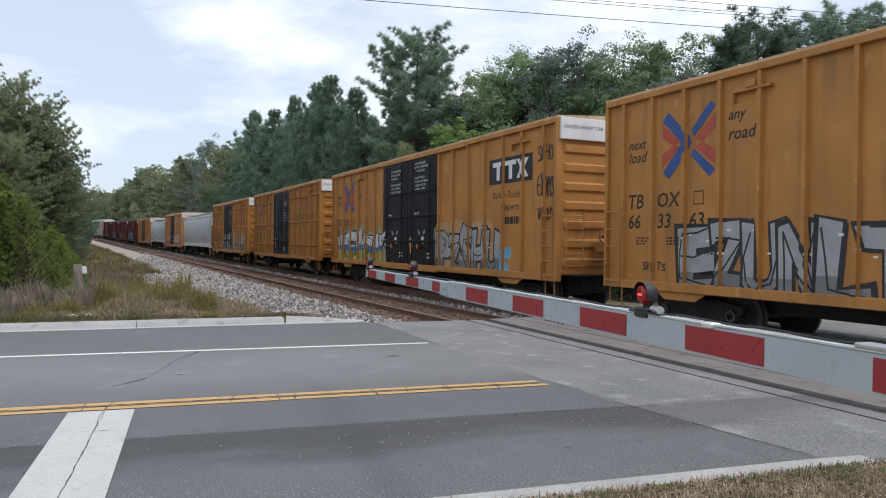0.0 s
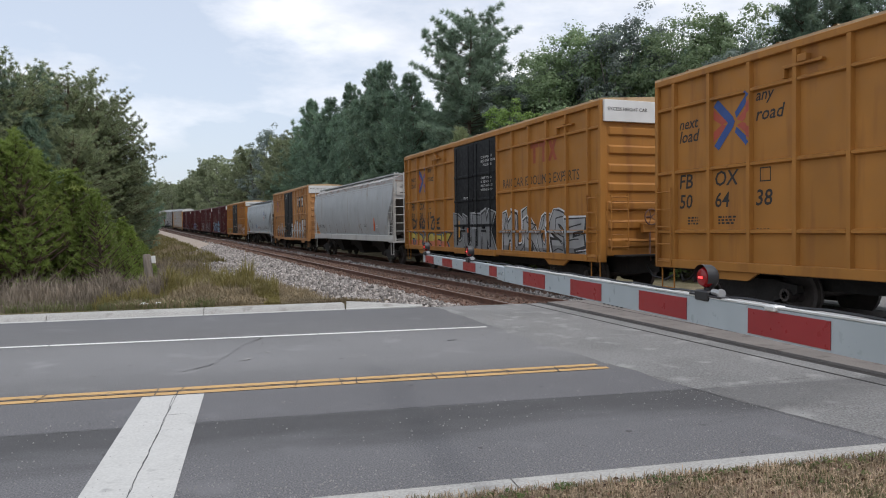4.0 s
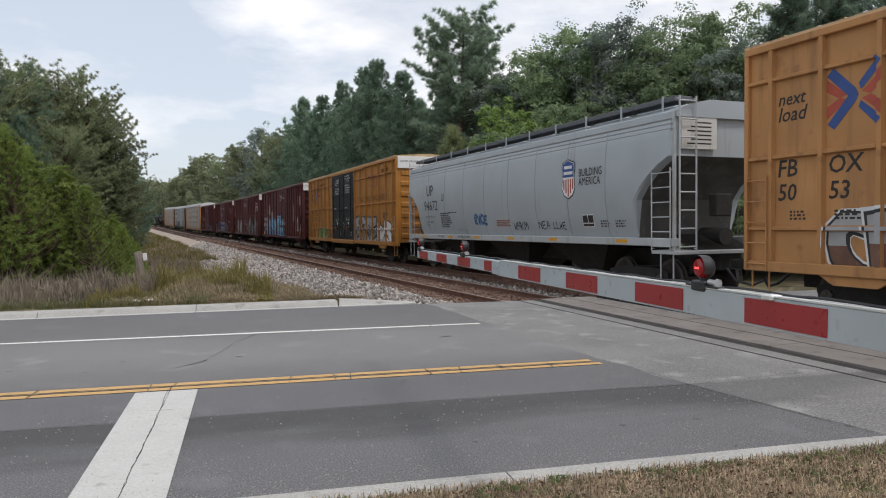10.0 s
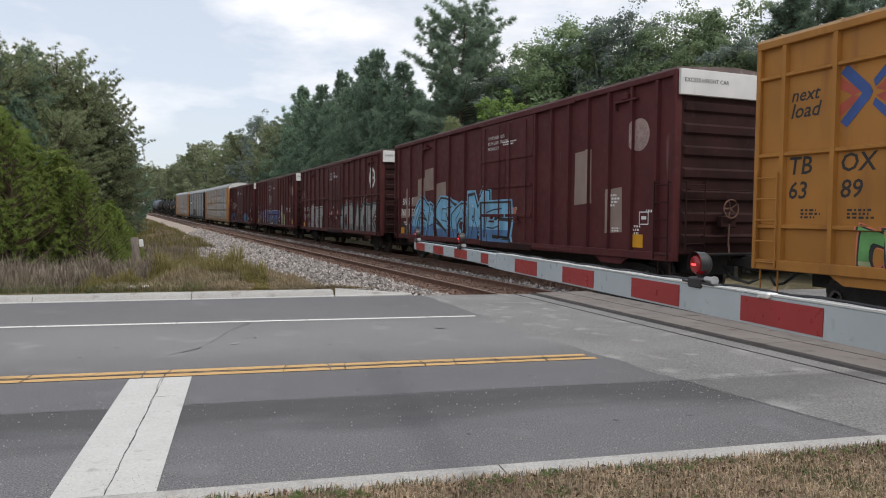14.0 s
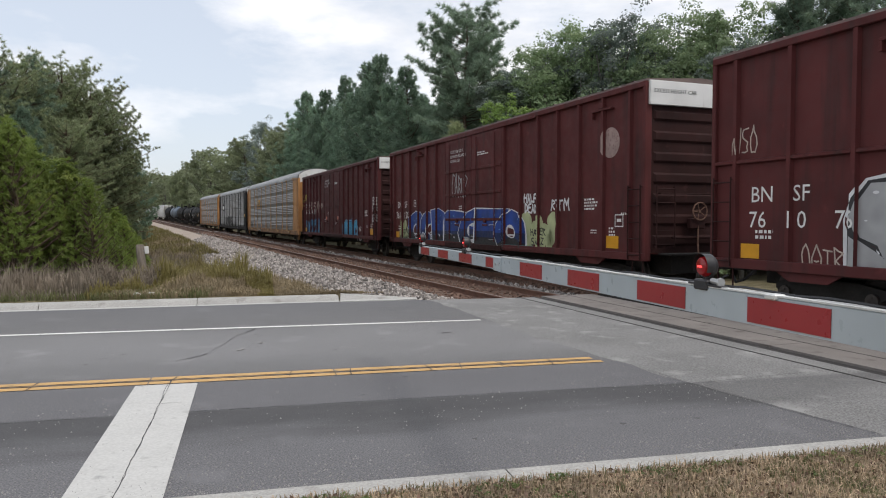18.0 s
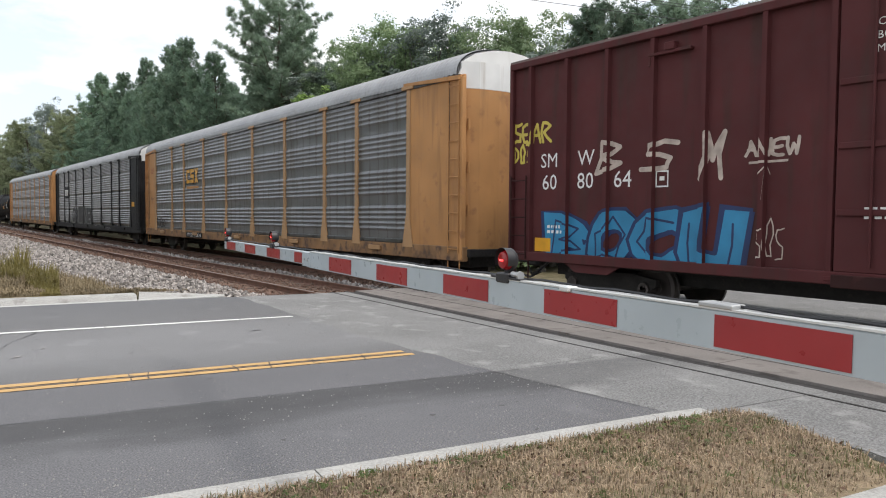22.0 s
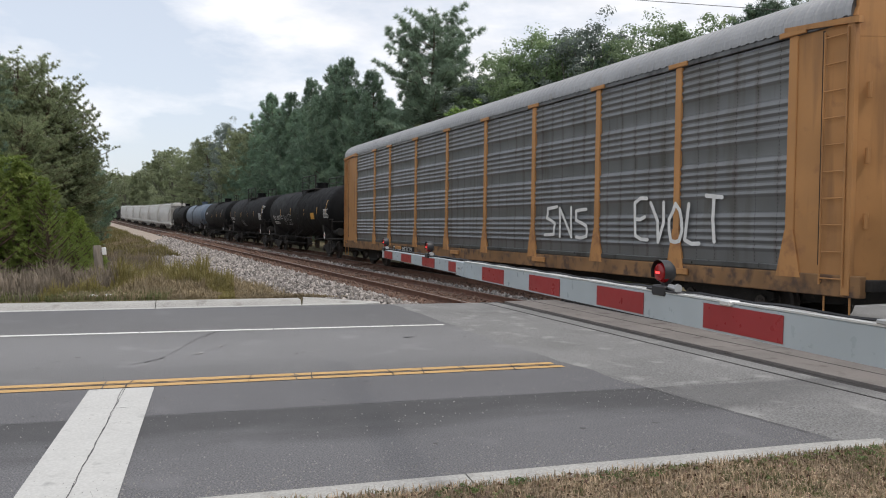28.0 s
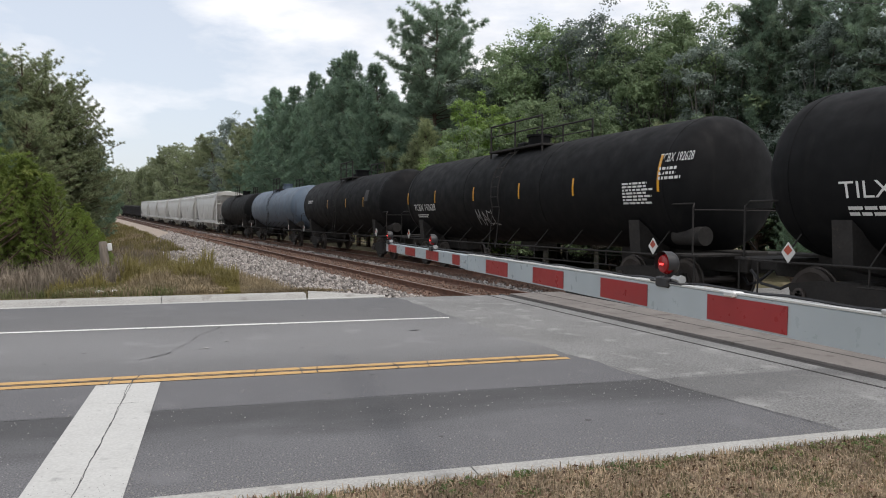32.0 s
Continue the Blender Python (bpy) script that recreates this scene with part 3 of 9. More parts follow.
def make_kerbs():
    # near kerb: low concrete strip, ending at the apron
    def run(name, pts, inner, label, height=0.1, width=0.2, joints=2.9, m=KERB):
        k = thing(name, label, "kerb", kind="structure")
        dist, cut = 0.0, 0.0
        for (x0, y0), (x1, y1) in zip(pts, pts[1:]):
            ln = math.hypot(x1 - x0, y1 - y0)
            ux, uy = (x1 - x0) / ln, (y1 - y0) / ln
            nx, ny = (-uy * inner, ux * inner)
            n = max(1, round(ln / joints))
            for i in range(n):
                a, b = i * ln / n + 0.006, (i + 1) * ln / n - 0.006
                g = Geo()
                prof = [(0, -0.2), (0, 0.005), (0.05, height * 0.75), (0.08, height), (width, height), (width, -0.2)]
                g.loft([[(x0 + ux * d + nx * o, y0 + uy * d + ny * o, h) for o, h in prof] for d in (a, b)])
                part("kerb_block", g, m, k)
        return k
    run("kerb_near", [(-90, ROAD_NEAR), (-30, ROAD_NEAR), (4.4, ROAD_NEAR), (4.95, 4.49)], -1, "low worn concrete kerb along the roadside grass", 0.085, 0.3)
    run("kerb_far", [(-90, 13.38), (-30, 13.88), (-3.8, 14.3), (1.55, 14.55)], 1, "pale concrete kerb along the far verge", 0.095, 0.4, 3.55)
    run("gutter_lip", [(-90, 13.28), (-30, 13.78), (-3.8, 14.2), (1.55, 14.45), (3.0, 14.54)], 1, "worn white lip along the far kerb's foot", 0.012, 0.04, 3.55, LINE_WHITE)
    g = Geo()
    g.loft([[(x, y, -0.2), (x, y, z0), (x + 0.02, y + w * 0.3, z1), (x + 0.05, y + w, z1), (x + 0.05, y + w, -0.2)]
            for x, y, w, z0, z1 in ((1.57, 14.55, 0.42, 0.005, 0.11), (2.3, 14.56, 0.36, 0.005, 0.06), (3.12, 14.56, 0.2, 0.002, 0.012))])
    solid("kerb_end", g, KERB, "concrete kerb end sloping down to the road", "kerb", kind="structure")


make_kerbs()


def make_tracks():
    # ballast bed under both tracks, with a broad pale shoulder to the west
    for s0, s1, wide in ((14.2, 60, 3.6), (60, 320, 2.6), (-150, 3.2, 1.0)):
        prof = [(-2.0 - wide, -0.75), (-1.9 - wide, -0.42), (-2.6, -0.32), (-1.6, -0.19), (SPACING + 1.7, -0.19), (SPACING + 3.2, -0.75)]
        ob = ribbon(prof, s0 + (0 if s0 < 0 else 0), s1, 3.0)
        solid("ballast_bed", ob, SANDY_BED if s0 == 60 else BALLAST, "grey crushed-stone railway ballast with rusty patches", "ballast", kind="structure", smooth=50)
    rail_prof = [(-0.075, -0.172), (0.075, -0.172), (0.075, -0.16), (0.012, -0.135), (0.01, -0.045), (0.036, -0.035), (0.037, -0.006), (0.028, 0.0), (-0.028, 0.0), (-0.037, -0.006), (-0.036, -0.035), (-0.01, -0.045), (-0.012, -0.135), (-0.075, -0.16)]
    for name, off in (("near", 0.0), ("far", SPACING)):
        solid("rusty_ballast", ribbon([(off - 1.45, -0.3), (off - 1.35, -0.182), (off + 1.35, -0.182), (off + 1.45, -0.3)], 14.45, 330, 3.0), RUSTY_BED, "brown rust-stained ballast between the ties", "ballast", kind="structure")
        tk = thing("railway_track", "rusty steel railway track on wooden ties" if not off else "railway track carrying the freight train", "railway track", kind="structure")
        for side in (-0.755, 0.755):
            part("rail", ribbon([(off + side + a, b) for a, b in rail_prof], -150, 420, 2.0), RAIL, tk, smooth=40)
            part("rail_head", ribbon([(off + side + a, b) for a, b in ((-0.03, 0.0), (-0.026, 0.0025), (0.026, 0.0025), (0.03, 0.0))], -150, 420, 2.0), RAIL_TOP, tk, "worn running surface")
        # ties, nearest as pieces
        tie = Geo().cbox(-0.11, 0.11, -1.3, 1.3, -0.36, -0.165, 0.012).mesh("tie", TIE)
        rnd = random.Random(7 + int(off))
        s, n = 14.95, 0
        rest = Geo()
        while s < 230:
            x, y, z, th = track_at(s, off)
            m = pose(x, y, z + rnd.uniform(-0.01, 0.006), 0, 0, math.degrees(th) + 90 + rnd.uniform(-1.5, 1.5))
            if n < 110:
                part("tie", tie, None, tk, m=m)
            else:
                rest.join(Geo().box(-0.11, 0.11, -1.3, 1.3, -0.34, -0.165), m)
            s, n = s + 0.53, n + 1
        tagged(part("far_ties", rest, TIE, tk), kind="stuff")
    # crossing surface: panels between and beside the rails with dark flangeways
    cs = thing("crossing_surface", "brownish concrete crossing panels between the rails", "crossing", kind="structure")
    def strip(name, o0, o1, m, zt, s0=3.6, s1=14.75, seg=2.45):
        s = s0
        while s < s1 - 0.05:
            e = min(s1, s + seg)
            g = Geo()
            rings = []
            for q in (s + 0.008, e - 0.008):
                x, y, z, th = track_at(q)
                rings.append([(x + math.cos(th) * o, y + math.sin(th) * o, h) for o, h in ((o0, -0.2), (o0, zt), (o1, zt), (o1, -0.2))])
            part(name, g.loft(rings), m, cs)
            s = e
    for off in (0.0, SPACING):
        strip("gauge_panel", off - 0.62, off + 0.62, PANEL, 0.0)
        strip("flangeway", off - 0.72, off - 0.625, RUBBER, -0.03)
        strip("flangeway", off + 0.625, off + 0.72, RUBBER, -0.03)
        strip("field_strip", off - 0.87, off - 0.795, RUBBER, -0.002)
        strip("field_strip", off + 0.795, off + 0.87, RUBBER, -0.002)
        strip("edge_seam", off - 1.2, off - 1.165, RUBBER, 0.0005)
        strip("panel_seam", off - 0.012, off + 0.012, RUBBER, 0.0025)
    strip("middle_panel", 0.875, SPACING - 0.875, PANEL, -0.002)


make_tracks()

# ---- the lowered gate arm ----
ARM_WHITE = mat("arm_white_sheeting", (0.38, 0.43, 0.46), 0.35, vary=0.07, scale=5, grime=(0.3, 0.31, 0.31), grime_at=0.66)
ARM_RED = mat("arm_red_sheeting", (0.29, 0.024, 0.027), 0.35, vary=0.1, scale=6, grime=(0.2, 0.03, 0.03), grime_at=0.66)
ARM_EDGE = mat("arm_edge_aluminium", (0.66, 0.67, 0.66), 0.45, metal=0.5, vary=0.08)
BLACK_PLASTIC = mat("black_lamp_housing", (0.018, 0.018, 0.02), 0.5, vary=0.2)
RED_LENS = mat("red_lamp_lens", (0.2, 0.008, 0.01), 0.25, vary=0.15, emit=0.12)
RED_LED = mat("lit_red_lamp", (0.9, 0.05, 0.05), 0.4, vary=0.05, emit=2.5)
STEEL = mat("galvanised_steel", (0.45, 0.46, 0.46), 0.5, metal=0.6, vary=0.12, scale=6)
GATE_GREY = mat("gate_mast_paint", (0.5, 0.51, 0.5), 0.5, vary=0.1)


def make_gate():
    STEP, Y0, X0 = 0.4064, 1.911, 1.748
    top = lambda y: 1.458 - 0.0125 * (y - Y0)
    xa = lambda y: X0 + 0.0052 * (y - Y0)
    g = thing("crossing_gate", "lowered red and white striped level crossing gate arm with red lamps", "crossing gate")

    def beam(ya, yb, half, deep, deep2):
        b = Geo()
        rings = []
        for y, d in ((ya, deep), (yb, deep2)):
            x, t = xa(y), top(y)
            rings.append([(x - half, y, t - d), (x + half, y, t - d), (x + half, y, t - 0.004), (x + half - 0.004, y, t), (x - half + 0.004, y, t), (x - half, y, t - 0.004)])
        return b.loft(rings)
    yj, yt = Y0 + 8.05 * STEP, Y0 + 15.3 * STEP
    part("arm_inner", beam(-0.35, yj + 0.05, 0.024, 0.112, 0.112), ARM_WHITE, g)
    part("arm_outer", beam(yj, yt, 0.018, 0.098, 0.092), ARM_WHITE, g)
    for k in range(-6, 15, 2):
        y, e = Y0 + k * STEP, Y0 + (k + 1) * STEP
        half, deep = (0.026, 0.104) if k < 8 else (0.020, 0.09)
        for s in (-1, 1):
            q = Geo()
            xo, xe = xa(y) + s * half, xa(e) + s * half
            q.loft([[(x - 0.001 * s, yy, top(yy) - deep), (x + 0.001 * s, yy, top(yy) - deep), (x + 0.001 * s, yy, top(yy) - 0.012), (x - 0.001 * s, yy, top(yy) - 0.012)] for x, yy in ((xo, y), (xe, e))])
            part("red_stripe", q, ARM_RED, g)
    edge = Geo()
    edge.loft([[(xa(y) - 0.026, y, top(y) + 0.001), (xa(y) + 0.026, y, top(y) + 0.001), (xa(y) + 0.026, y, top(y) + 0.007), (xa(y) - 0.026, y, top(y) + 0.007)] for y in (-0.35, yj)])
    part("top_edge", edge, ARM_EDGE, g, "bright aluminium top edge")
    # joint plate with bolts
    pl = Geo().cbox(xa(yj) - 0.03, xa(yj) + 0.03, yj - 0.02, yj + 0.16, top(yj) - 0.108, top(yj) - 0.004, 0.003)
    part("joint_plate", pl, ARM_WHITE, g)
    for y in (yj + 0.035, yj + 0.1):
        part("bolt", Geo().tube((xa(y) - 0.036, y, top(y) - 0.055), (xa(y) + 0.036, y, top(y) - 0.055), 0.011, 8), STEEL, g)
    for i in range(5):
        y = Y0 + (3.55 + 0.12 * i) * STEP
        part("drain_nub", Geo().tube((xa(y), y, top(y) - 0.122), (xa(y), y, top(y) - 0.11), 0.008, 6), BLACK_PLASTIC, g)
    # power cable and clips along the top
    pts = []
    for i in range(60):
        y = -0.3 + i * (yt + 0.2) / 59
        pts.append((xa(y) + 0.012, y, top(y) + 0.013 + 0.004 * math.sin(i * 2.1)))
    part("cable", Geo().path(pts, 0.005, 5), BLACK_PLASTIC, g, "thin black lamp cable")
    # lamps
    for i, k in enumerate((1.72, 10.55, 15.0)):
        y = Y0 + k * STEP
        x, t = xa(y), top(y)
        big = 1.0
        lamp = part("lamp", Geo().cbox(x - 0.035, x + 0.035, y - 0.045, y + 0.045, t - 0.012, t + 0.03, 0.006), BLACK_PLASTIC, g, "small red warning lamp in a black housing")
        body = Geo()
        rings = []
        for dx, r in ((-0.034, 0.02), (-0.03, 0.034), (-0.016, 0.042), (0.004, 0.042)):
            rings.append([(x + dx, y + r * math.cos(a), t + 0.083 + r * math.sin(a)) for a in np.linspace(0, 2 * math.pi, 17)[:-1]])
        part("lens", body.loft(rings), RED_LENS, lamp, "red lens", smooth=40)
        hood = Geo()
        arc = np.linspace(-0.15 * math.pi, 1.15 * math.pi, 13)
        hood.loft([[(x - dx, y + r * math.cos(a), t + 0.083 + r * math.sin(a)) for a in arc] for dx, r in ((0.0, 0.05), (0.034, 0.052))], close=False, caps=False)
        rings = [[(x + dx, y + r * math.cos(a), t + 0.083 + r * math.sin(a)) for a in np.linspace(0, 2 * math.pi, 17)[:-1]] for dx, r in ((-0.004, 0.05), (0.01, 0.05), (0.026, 0.038), (0.032, 0.015))]
        hood.loft(rings)
        part("led_row", Geo().cbox(x - 0.037, x - 0.034, y - 0.014, y + 0.014, t + 0.078, t + 0.086, 0.001), RED_LED, lamp, "lit red lamp row")
        part("hood", hood, BLACK_PLASTIC, lamp, smooth=40)
        part("stem", Geo().tube((x, y, t + 0.01), (x, y, t + 0.04), 0.016, 8), BLACK_PLASTIC, lamp)
        part("cable_gland", Geo().tube((x - 0.01, y - 0.05, t + 0.028), (x - 0.01, y - 0.1, t + 0.026), 0.012, 8).tube((x - 0.012, y - 0.1, t + 0.026), (x - 0.012, y - 0.112, t + 0.026), 0.018, 8), STEEL, lamp)
        part("bracket", Geo().cbox(x - 0.03, x + 0.03, y - 0.13, y + 0.09, t + 0.006, t + 0.014, 0.002), BLACK_PLASTIC, lamp)
    y = Y0 + 0.63 * STEP
    part("clip", Geo().cbox(xa(y) - 0.04, xa(y) + 0.01, y - 0.01, y + 0.045, top(y) - 0.01, top(y) + 0.01, 0.004), ARM_EDGE, g, "white cable clip")
    y = Y0 - 1.0 * STEP
    part("clip", Geo().cbox(xa(y) - 0.03, xa(y) + 0.03, y - 0.06, y + 0.06, top(y) + 0.006, top(y) + 0.02, 0.003), STEEL, g)
    # the mast that carries the arm, beside the camera
    mx, my = 1.735, -0.2
    part("mast", Geo().tube((mx + 0.2, my, -0.1), (mx + 0.2, my, 2.9), 0.065, 16), GATE_GREY, g, smooth=40)
    part("mast_base", Geo().cbox(mx + 0.02, mx + 0.38, my - 0.18, my + 0.18, -0.1, 0.2, 0.02), KERB, g)
    part("gate_mechanism", Geo().cbox(mx - 0.02, mx + 0.36, my - 0.22, my + 0.2, 1.15, 1.72, 0.02), GATE_GREY, g)
    part("counterweight", Geo().cbox(mx - 0.03, mx + 0.03, my - 0.95, my - 0.12, 1.3, 1.52, 0.015), BLACK_PLASTIC, g)
    return g


gate = make_gate()

# ---- the freight train: shared pieces ----
YELLOW = mat("boxcar_yellow", (0.41, 0.186, 0.046), 0.6, spec=0.35, vary=0.15, scale=1.1, grime=(0.25, 0.125, 0.045), grime_at=0.53, streak=1, second=(0.5, 0.28, 0.1), second_at=0.63, bump=0.14, bump_scale=6)
YELLOW_PALE = mat("faded_yellow", (0.43, 0.217, 0.082), 0.65, spec=0.35, vary=0.14, scale=1.1, second=(0.3, 0.145, 0.065), second_at=0.6, grime=(0.26, 0.135, 0.06), grime_at=0.55, streak=1, bump=0.14, bump_scale=6)
YELLOW_DEEP = mat("ochre_yellow", (0.36, 0.157, 0.03), 0.6, spec=0.35, vary=0.13, scale=1.2, grime=(0.24, 0.1, 0.025), grime_at=0.54, streak=1, bump=0.14, bump_scale=6)
BLACK_DOOR = mat("black_door_paint", (0.009, 0.0095, 0.011), 0.62, spec=0.25, vary=0.3, scale=1.6, grime=(0.024, 0.022, 0.02), grime_at=0.6, streak=1, bump=0.08, bump_scale=7)
OXIDE = mat("oxide_red", (0.088, 0.0215, 0.021), 0.7, spec=0.25, vary=0.2, scale=1.2, grime=(0.05, 0.02, 0.019), grime_at=0.5, streak=1, second=(0.13, 0.036, 0.034), second_at=0.66, bump=0.1, bump_scale=6)
OXIDE_WORN = mat("worn_oxide_red", (0.082, 0.0195, 0.02), 0.72, spec=0.25, vary=0.16, scale=1.2, grime=(0.27, 0.2, 0.17), grime_at=0.68, streak=1, second=(0.085, 0.03, 0.026), second_at=0.6, bump=0.1, bump_scale=6)
OXIDE_DARK = mat("dark_oxide", (0.075, 0.0195, 0.02), 0.72, spec=0.25, vary=0.18, scale=1.2, grime=(0.05, 0.024, 0.02), grime_at=0.52, streak=1, bump=0.1, bump_scale=6)
# ends of the oxide cars, a much darker red-brown than their sides
OXIDE_END = mat("dark_oxide_end", (0.032, 0.0125, 0.0115), 0.8, spec=0.2, vary=0.3, scale=1.5, second=(0.06, 0.022, 0.02), second_at=0.62)
CAR_WHITE = mat("white_car_paint", (0.66, 0.66, 0.64), 0.5, vary=0.07, scale=2, grime=(0.42, 0.38, 0.33), grime_at=0.62, streak=1)
ROOF_DULL = mat("dull_brown_roof", (0.13, 0.095, 0.085), 0.75, vary=0.25, scale=1.5, second=(0.3, 0.27, 0.25), second_at=0.62)
ROOF_CREAM = mat("weathered_cream_roof", (0.42, 0.29, 0.16), 0.7, vary=0.2, scale=1.3, second=(0.22, 0.12, 0.06), second_at=0.58)
HOP_GREY = mat("hopper_grey", (0.345, 0.382, 0.405), 0.45, vary=0.06, scale=0.9, grime=(0.24, 0.23, 0.21), grime_at=0.62, streak=1)
GRATING = mat("dark_galvanised_grating", (0.11, 0.12, 0.13), 0.6, metal=0.3, vary=0.15, scale=8)
# hopper grey darkened for seams, their shade put into the colour, plus brown grime
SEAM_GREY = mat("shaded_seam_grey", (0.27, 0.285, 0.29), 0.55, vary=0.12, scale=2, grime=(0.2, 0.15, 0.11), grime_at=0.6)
FADED = mat("faded_white_paint", (0.30, 0.215, 0.195), 0.7, vary=0.2, scale=5, second=(0.2, 0.11, 0.1), second_at=0.56)
BUFF = mat("buff_primer", (0.25, 0.185, 0.155), 0.75, vary=0.15, scale=2, grime=(0.17, 0.09, 0.08), grime_at=0.58, streak=1)
HOP_BRIGHT = mat("clean_hopper_white", (0.64, 0.64, 0.62), 0.5, vary=0.06, scale=0.9, grime=(0.5, 0.47, 0.43), grime_at=0.62, streak=1)
# mottled dark grey for hopper slope sheets: the overhang's shade put into the colour
SHADED_END = mat("shaded_end_sheet", (0.075, 0.072, 0.066), 0.8, vary=0.3, scale=2, second=(0.14, 0.13, 0.115), second_at=0.6)
HOP_PALE = mat("pale_hopper_grey", (0.4, 0.42, 0.43), 0.45, vary=0.09, scale=0.7, second=(0.33, 0.29, 0.235), second_at=0.63, grime=(0.27, 0.22, 0.17), grime_at=0.57, streak=1)
HOP_RUSTY = mat("rusting_roof_grey", (0.36, 0.35, 0.34), 0.6, vary=0.12, scale=0.8, stretch=(0.5, 1, 2.5), second=(0.24, 0.165, 0.13), second_at=0.5, grime=(0.19, 0.115, 0.085), grime_at=0.56)
HOP_WHITE = mat("hopper_white", (0.56, 0.555, 0.53), 0.5, vary=0.08, scale=0.9, grime=(0.36, 0.33, 0.29), grime_at=0.56, streak=1)
RUST = mat("rusty_brown", (0.15, 0.08, 0.055), 0.85, vary=0.3, scale=3, second=(0.24, 0.15, 0.11), second_at=0.6)
RACK_GREY = mat("galvanised_rack_panel", (0.185, 0.192, 0.195), 0.4, metal=0.45, vary=0.12, scale=1.3, grime=(0.13, 0.125, 0.115), grime_at=0.55, streak=1)
RACK_DARK = mat("dark_rack_panel", (0.14, 0.141, 0.142), 0.36, metal=0.65, vary=0.18, scale=1.3, grime=(0.05, 0.046, 0.043), grime_at=0.52, streak=1)


def add_holes(m):
    """Columns of small punched holes, and rust that has run from some of them."""
    nt = m.node_tree
    ln = nt.links.new
    b = nt.nodes["Principled BSDF"]
    was = b.inputs["Base Color"].links[0].from_socket
    tc = nt.nodes.new("ShaderNodeTexCoord")
    sep = nt.nodes.new("ShaderNodeSeparateXYZ")
    ln(tc.outputs["Object"], sep.inputs["Vector"])

    def op(kind, a, c):
        x = nt.nodes.new("ShaderNodeMath")
        x.operation = kind
        for i, v in ((0, a), (1, c)):
            if hasattr(v, "is_linked"):
                ln(v, x.inputs[i])
            else:
                x.inputs[i].default_value = v
        return x.outputs[0]
    fx = op("ABSOLUTE", op("SUBTRACT", op("FRACT", op("DIVIDE", sep.outputs["X"], 0.47), 0), 0.5), 0)
    fz = op("ABSOLUTE", op("SUBTRACT", op("FRACT", op("DIVIDE", sep.outputs["Z"], 0.066), 0), 0.5), 0)
    hole = op("MULTIPLY", op("MULTIPLY", op("LESS_THAN", fx, 0.018), op("LESS_THAN", fz, 0.2)), 0.7)
    wash = nt.nodes.new("ShaderNodeMapping")
    wash.inputs["Scale"].default_value = (2.6, 1.0, 0.7)
    ln(tc.outputs["Object"], wash.inputs["Vector"])
    nz = nt.nodes.new("ShaderNodeTexNoise")
    nz.inputs["Scale"].default_value, nz.inputs["Detail"].default_value = 1.7, 7
    ln(wash.outputs["Vector"], nz.inputs["Vector"])
    near = op("SUBTRACT", 1.0, op("MULTIPLY", fx, 2.2))
    stain = nt.nodes.new("ShaderNodeMapRange")
    stain.inputs["From Min"].default_value, stain.inputs["From Max"].default_value, stain.inputs["To Max"].default_value = 0.36, 0.62, 0.55
    ln(op("MULTIPLY", nz.outputs["Fac"], near), stain.inputs["Value"])
    col = was
    for fac, tone in ((stain.outputs[0], (0.09, 0.07, 0.06, 1)), (hole, (0.02, 0.02, 0.02, 1))):
        x = nt.nodes.new("ShaderNodeMix")
        x.data_type = "RGBA"
        ln(fac, x.inputs["Factor"])
        ln(col, x.inputs["A"])
        x.inputs["B"].default_value = tone
        col = x.outputs["Result"]
    ln(col, b.inputs["Base Color"])


add_holes(RACK_GREY)
RACK_BLACK = mat("black_rack_paint", (0.013, 0.013, 0.014), 0.65, spec=0.22, vary=0.25, scale=2)
RACK_ROOF = mat("rack_roof", (0.31, 0.315, 0.32), 0.45, metal=0.35, vary=0.1, scale=1.5, grime=(0.3, 0.29, 0.27), grime_at=0.62)
TANK_BLACK = mat("black_tank_paint", (0.0045, 0.0047, 0.0053), 0.75, spec=0.2, vary=0.25, scale=0.8, grime=(0.013, 0.0125, 0.012), grime_at=0.58, streak=1)
TANK_BLUE = mat("weathered_blue_tank", (0.10, 0.135, 0.18), 0.6, vary=0.15, scale=0.8, grime=(0.07, 0.075, 0.085), grime_at=0.55, streak=1)
TRUCK_DARK = mat("grimy_cast_steel", (0.018, 0.016, 0.0145), 0.85, vary=0.3, scale=4, second=(0.045, 0.033, 0.026), second_at=0.62)
WHEEL = mat("wheel_steel", (0.07, 0.06, 0.055), 0.6, metal=0.4, vary=0.25, scale=6)
GON_DARK = mat("dark_gondola", (0.035, 0.034, 0.036), 0.7, vary=0.25, scale=1.4, grime=(0.1, 0.06, 0.045), grime_at=0.62, streak=1)
INK = mat("black_lettering", (0.02, 0.017, 0.016), 0.6, vary=0.2, scale=6)
INK_WHITE = mat("white_lettering", (0.68, 0.68, 0.66), 0.6, vary=0.1, scale=6, grime=(0.4, 0.36, 0.33), grime_at=0.62)
INK_RED = mat("red_marking", (0.38, 0.07, 0.04), 0.6, vary=0.15, scale=4)
INK_BLUE = mat("blue_marking", (0.03, 0.075, 0.25), 0.6, vary=0.15, scale=4)
INK_RUST = mat("brown_red_marking", (0.28, 0.06, 0.025), 0.6, vary=0.2, scale=4)
REFLECT = mat("yellow_reflector", (0.62, 0.3, 0.02), 0.4, vary=0.1, scale=5)
ORANGE = mat("orange_reflector", (0.7, 0.13, 0.02), 0.5, vary=0.1)
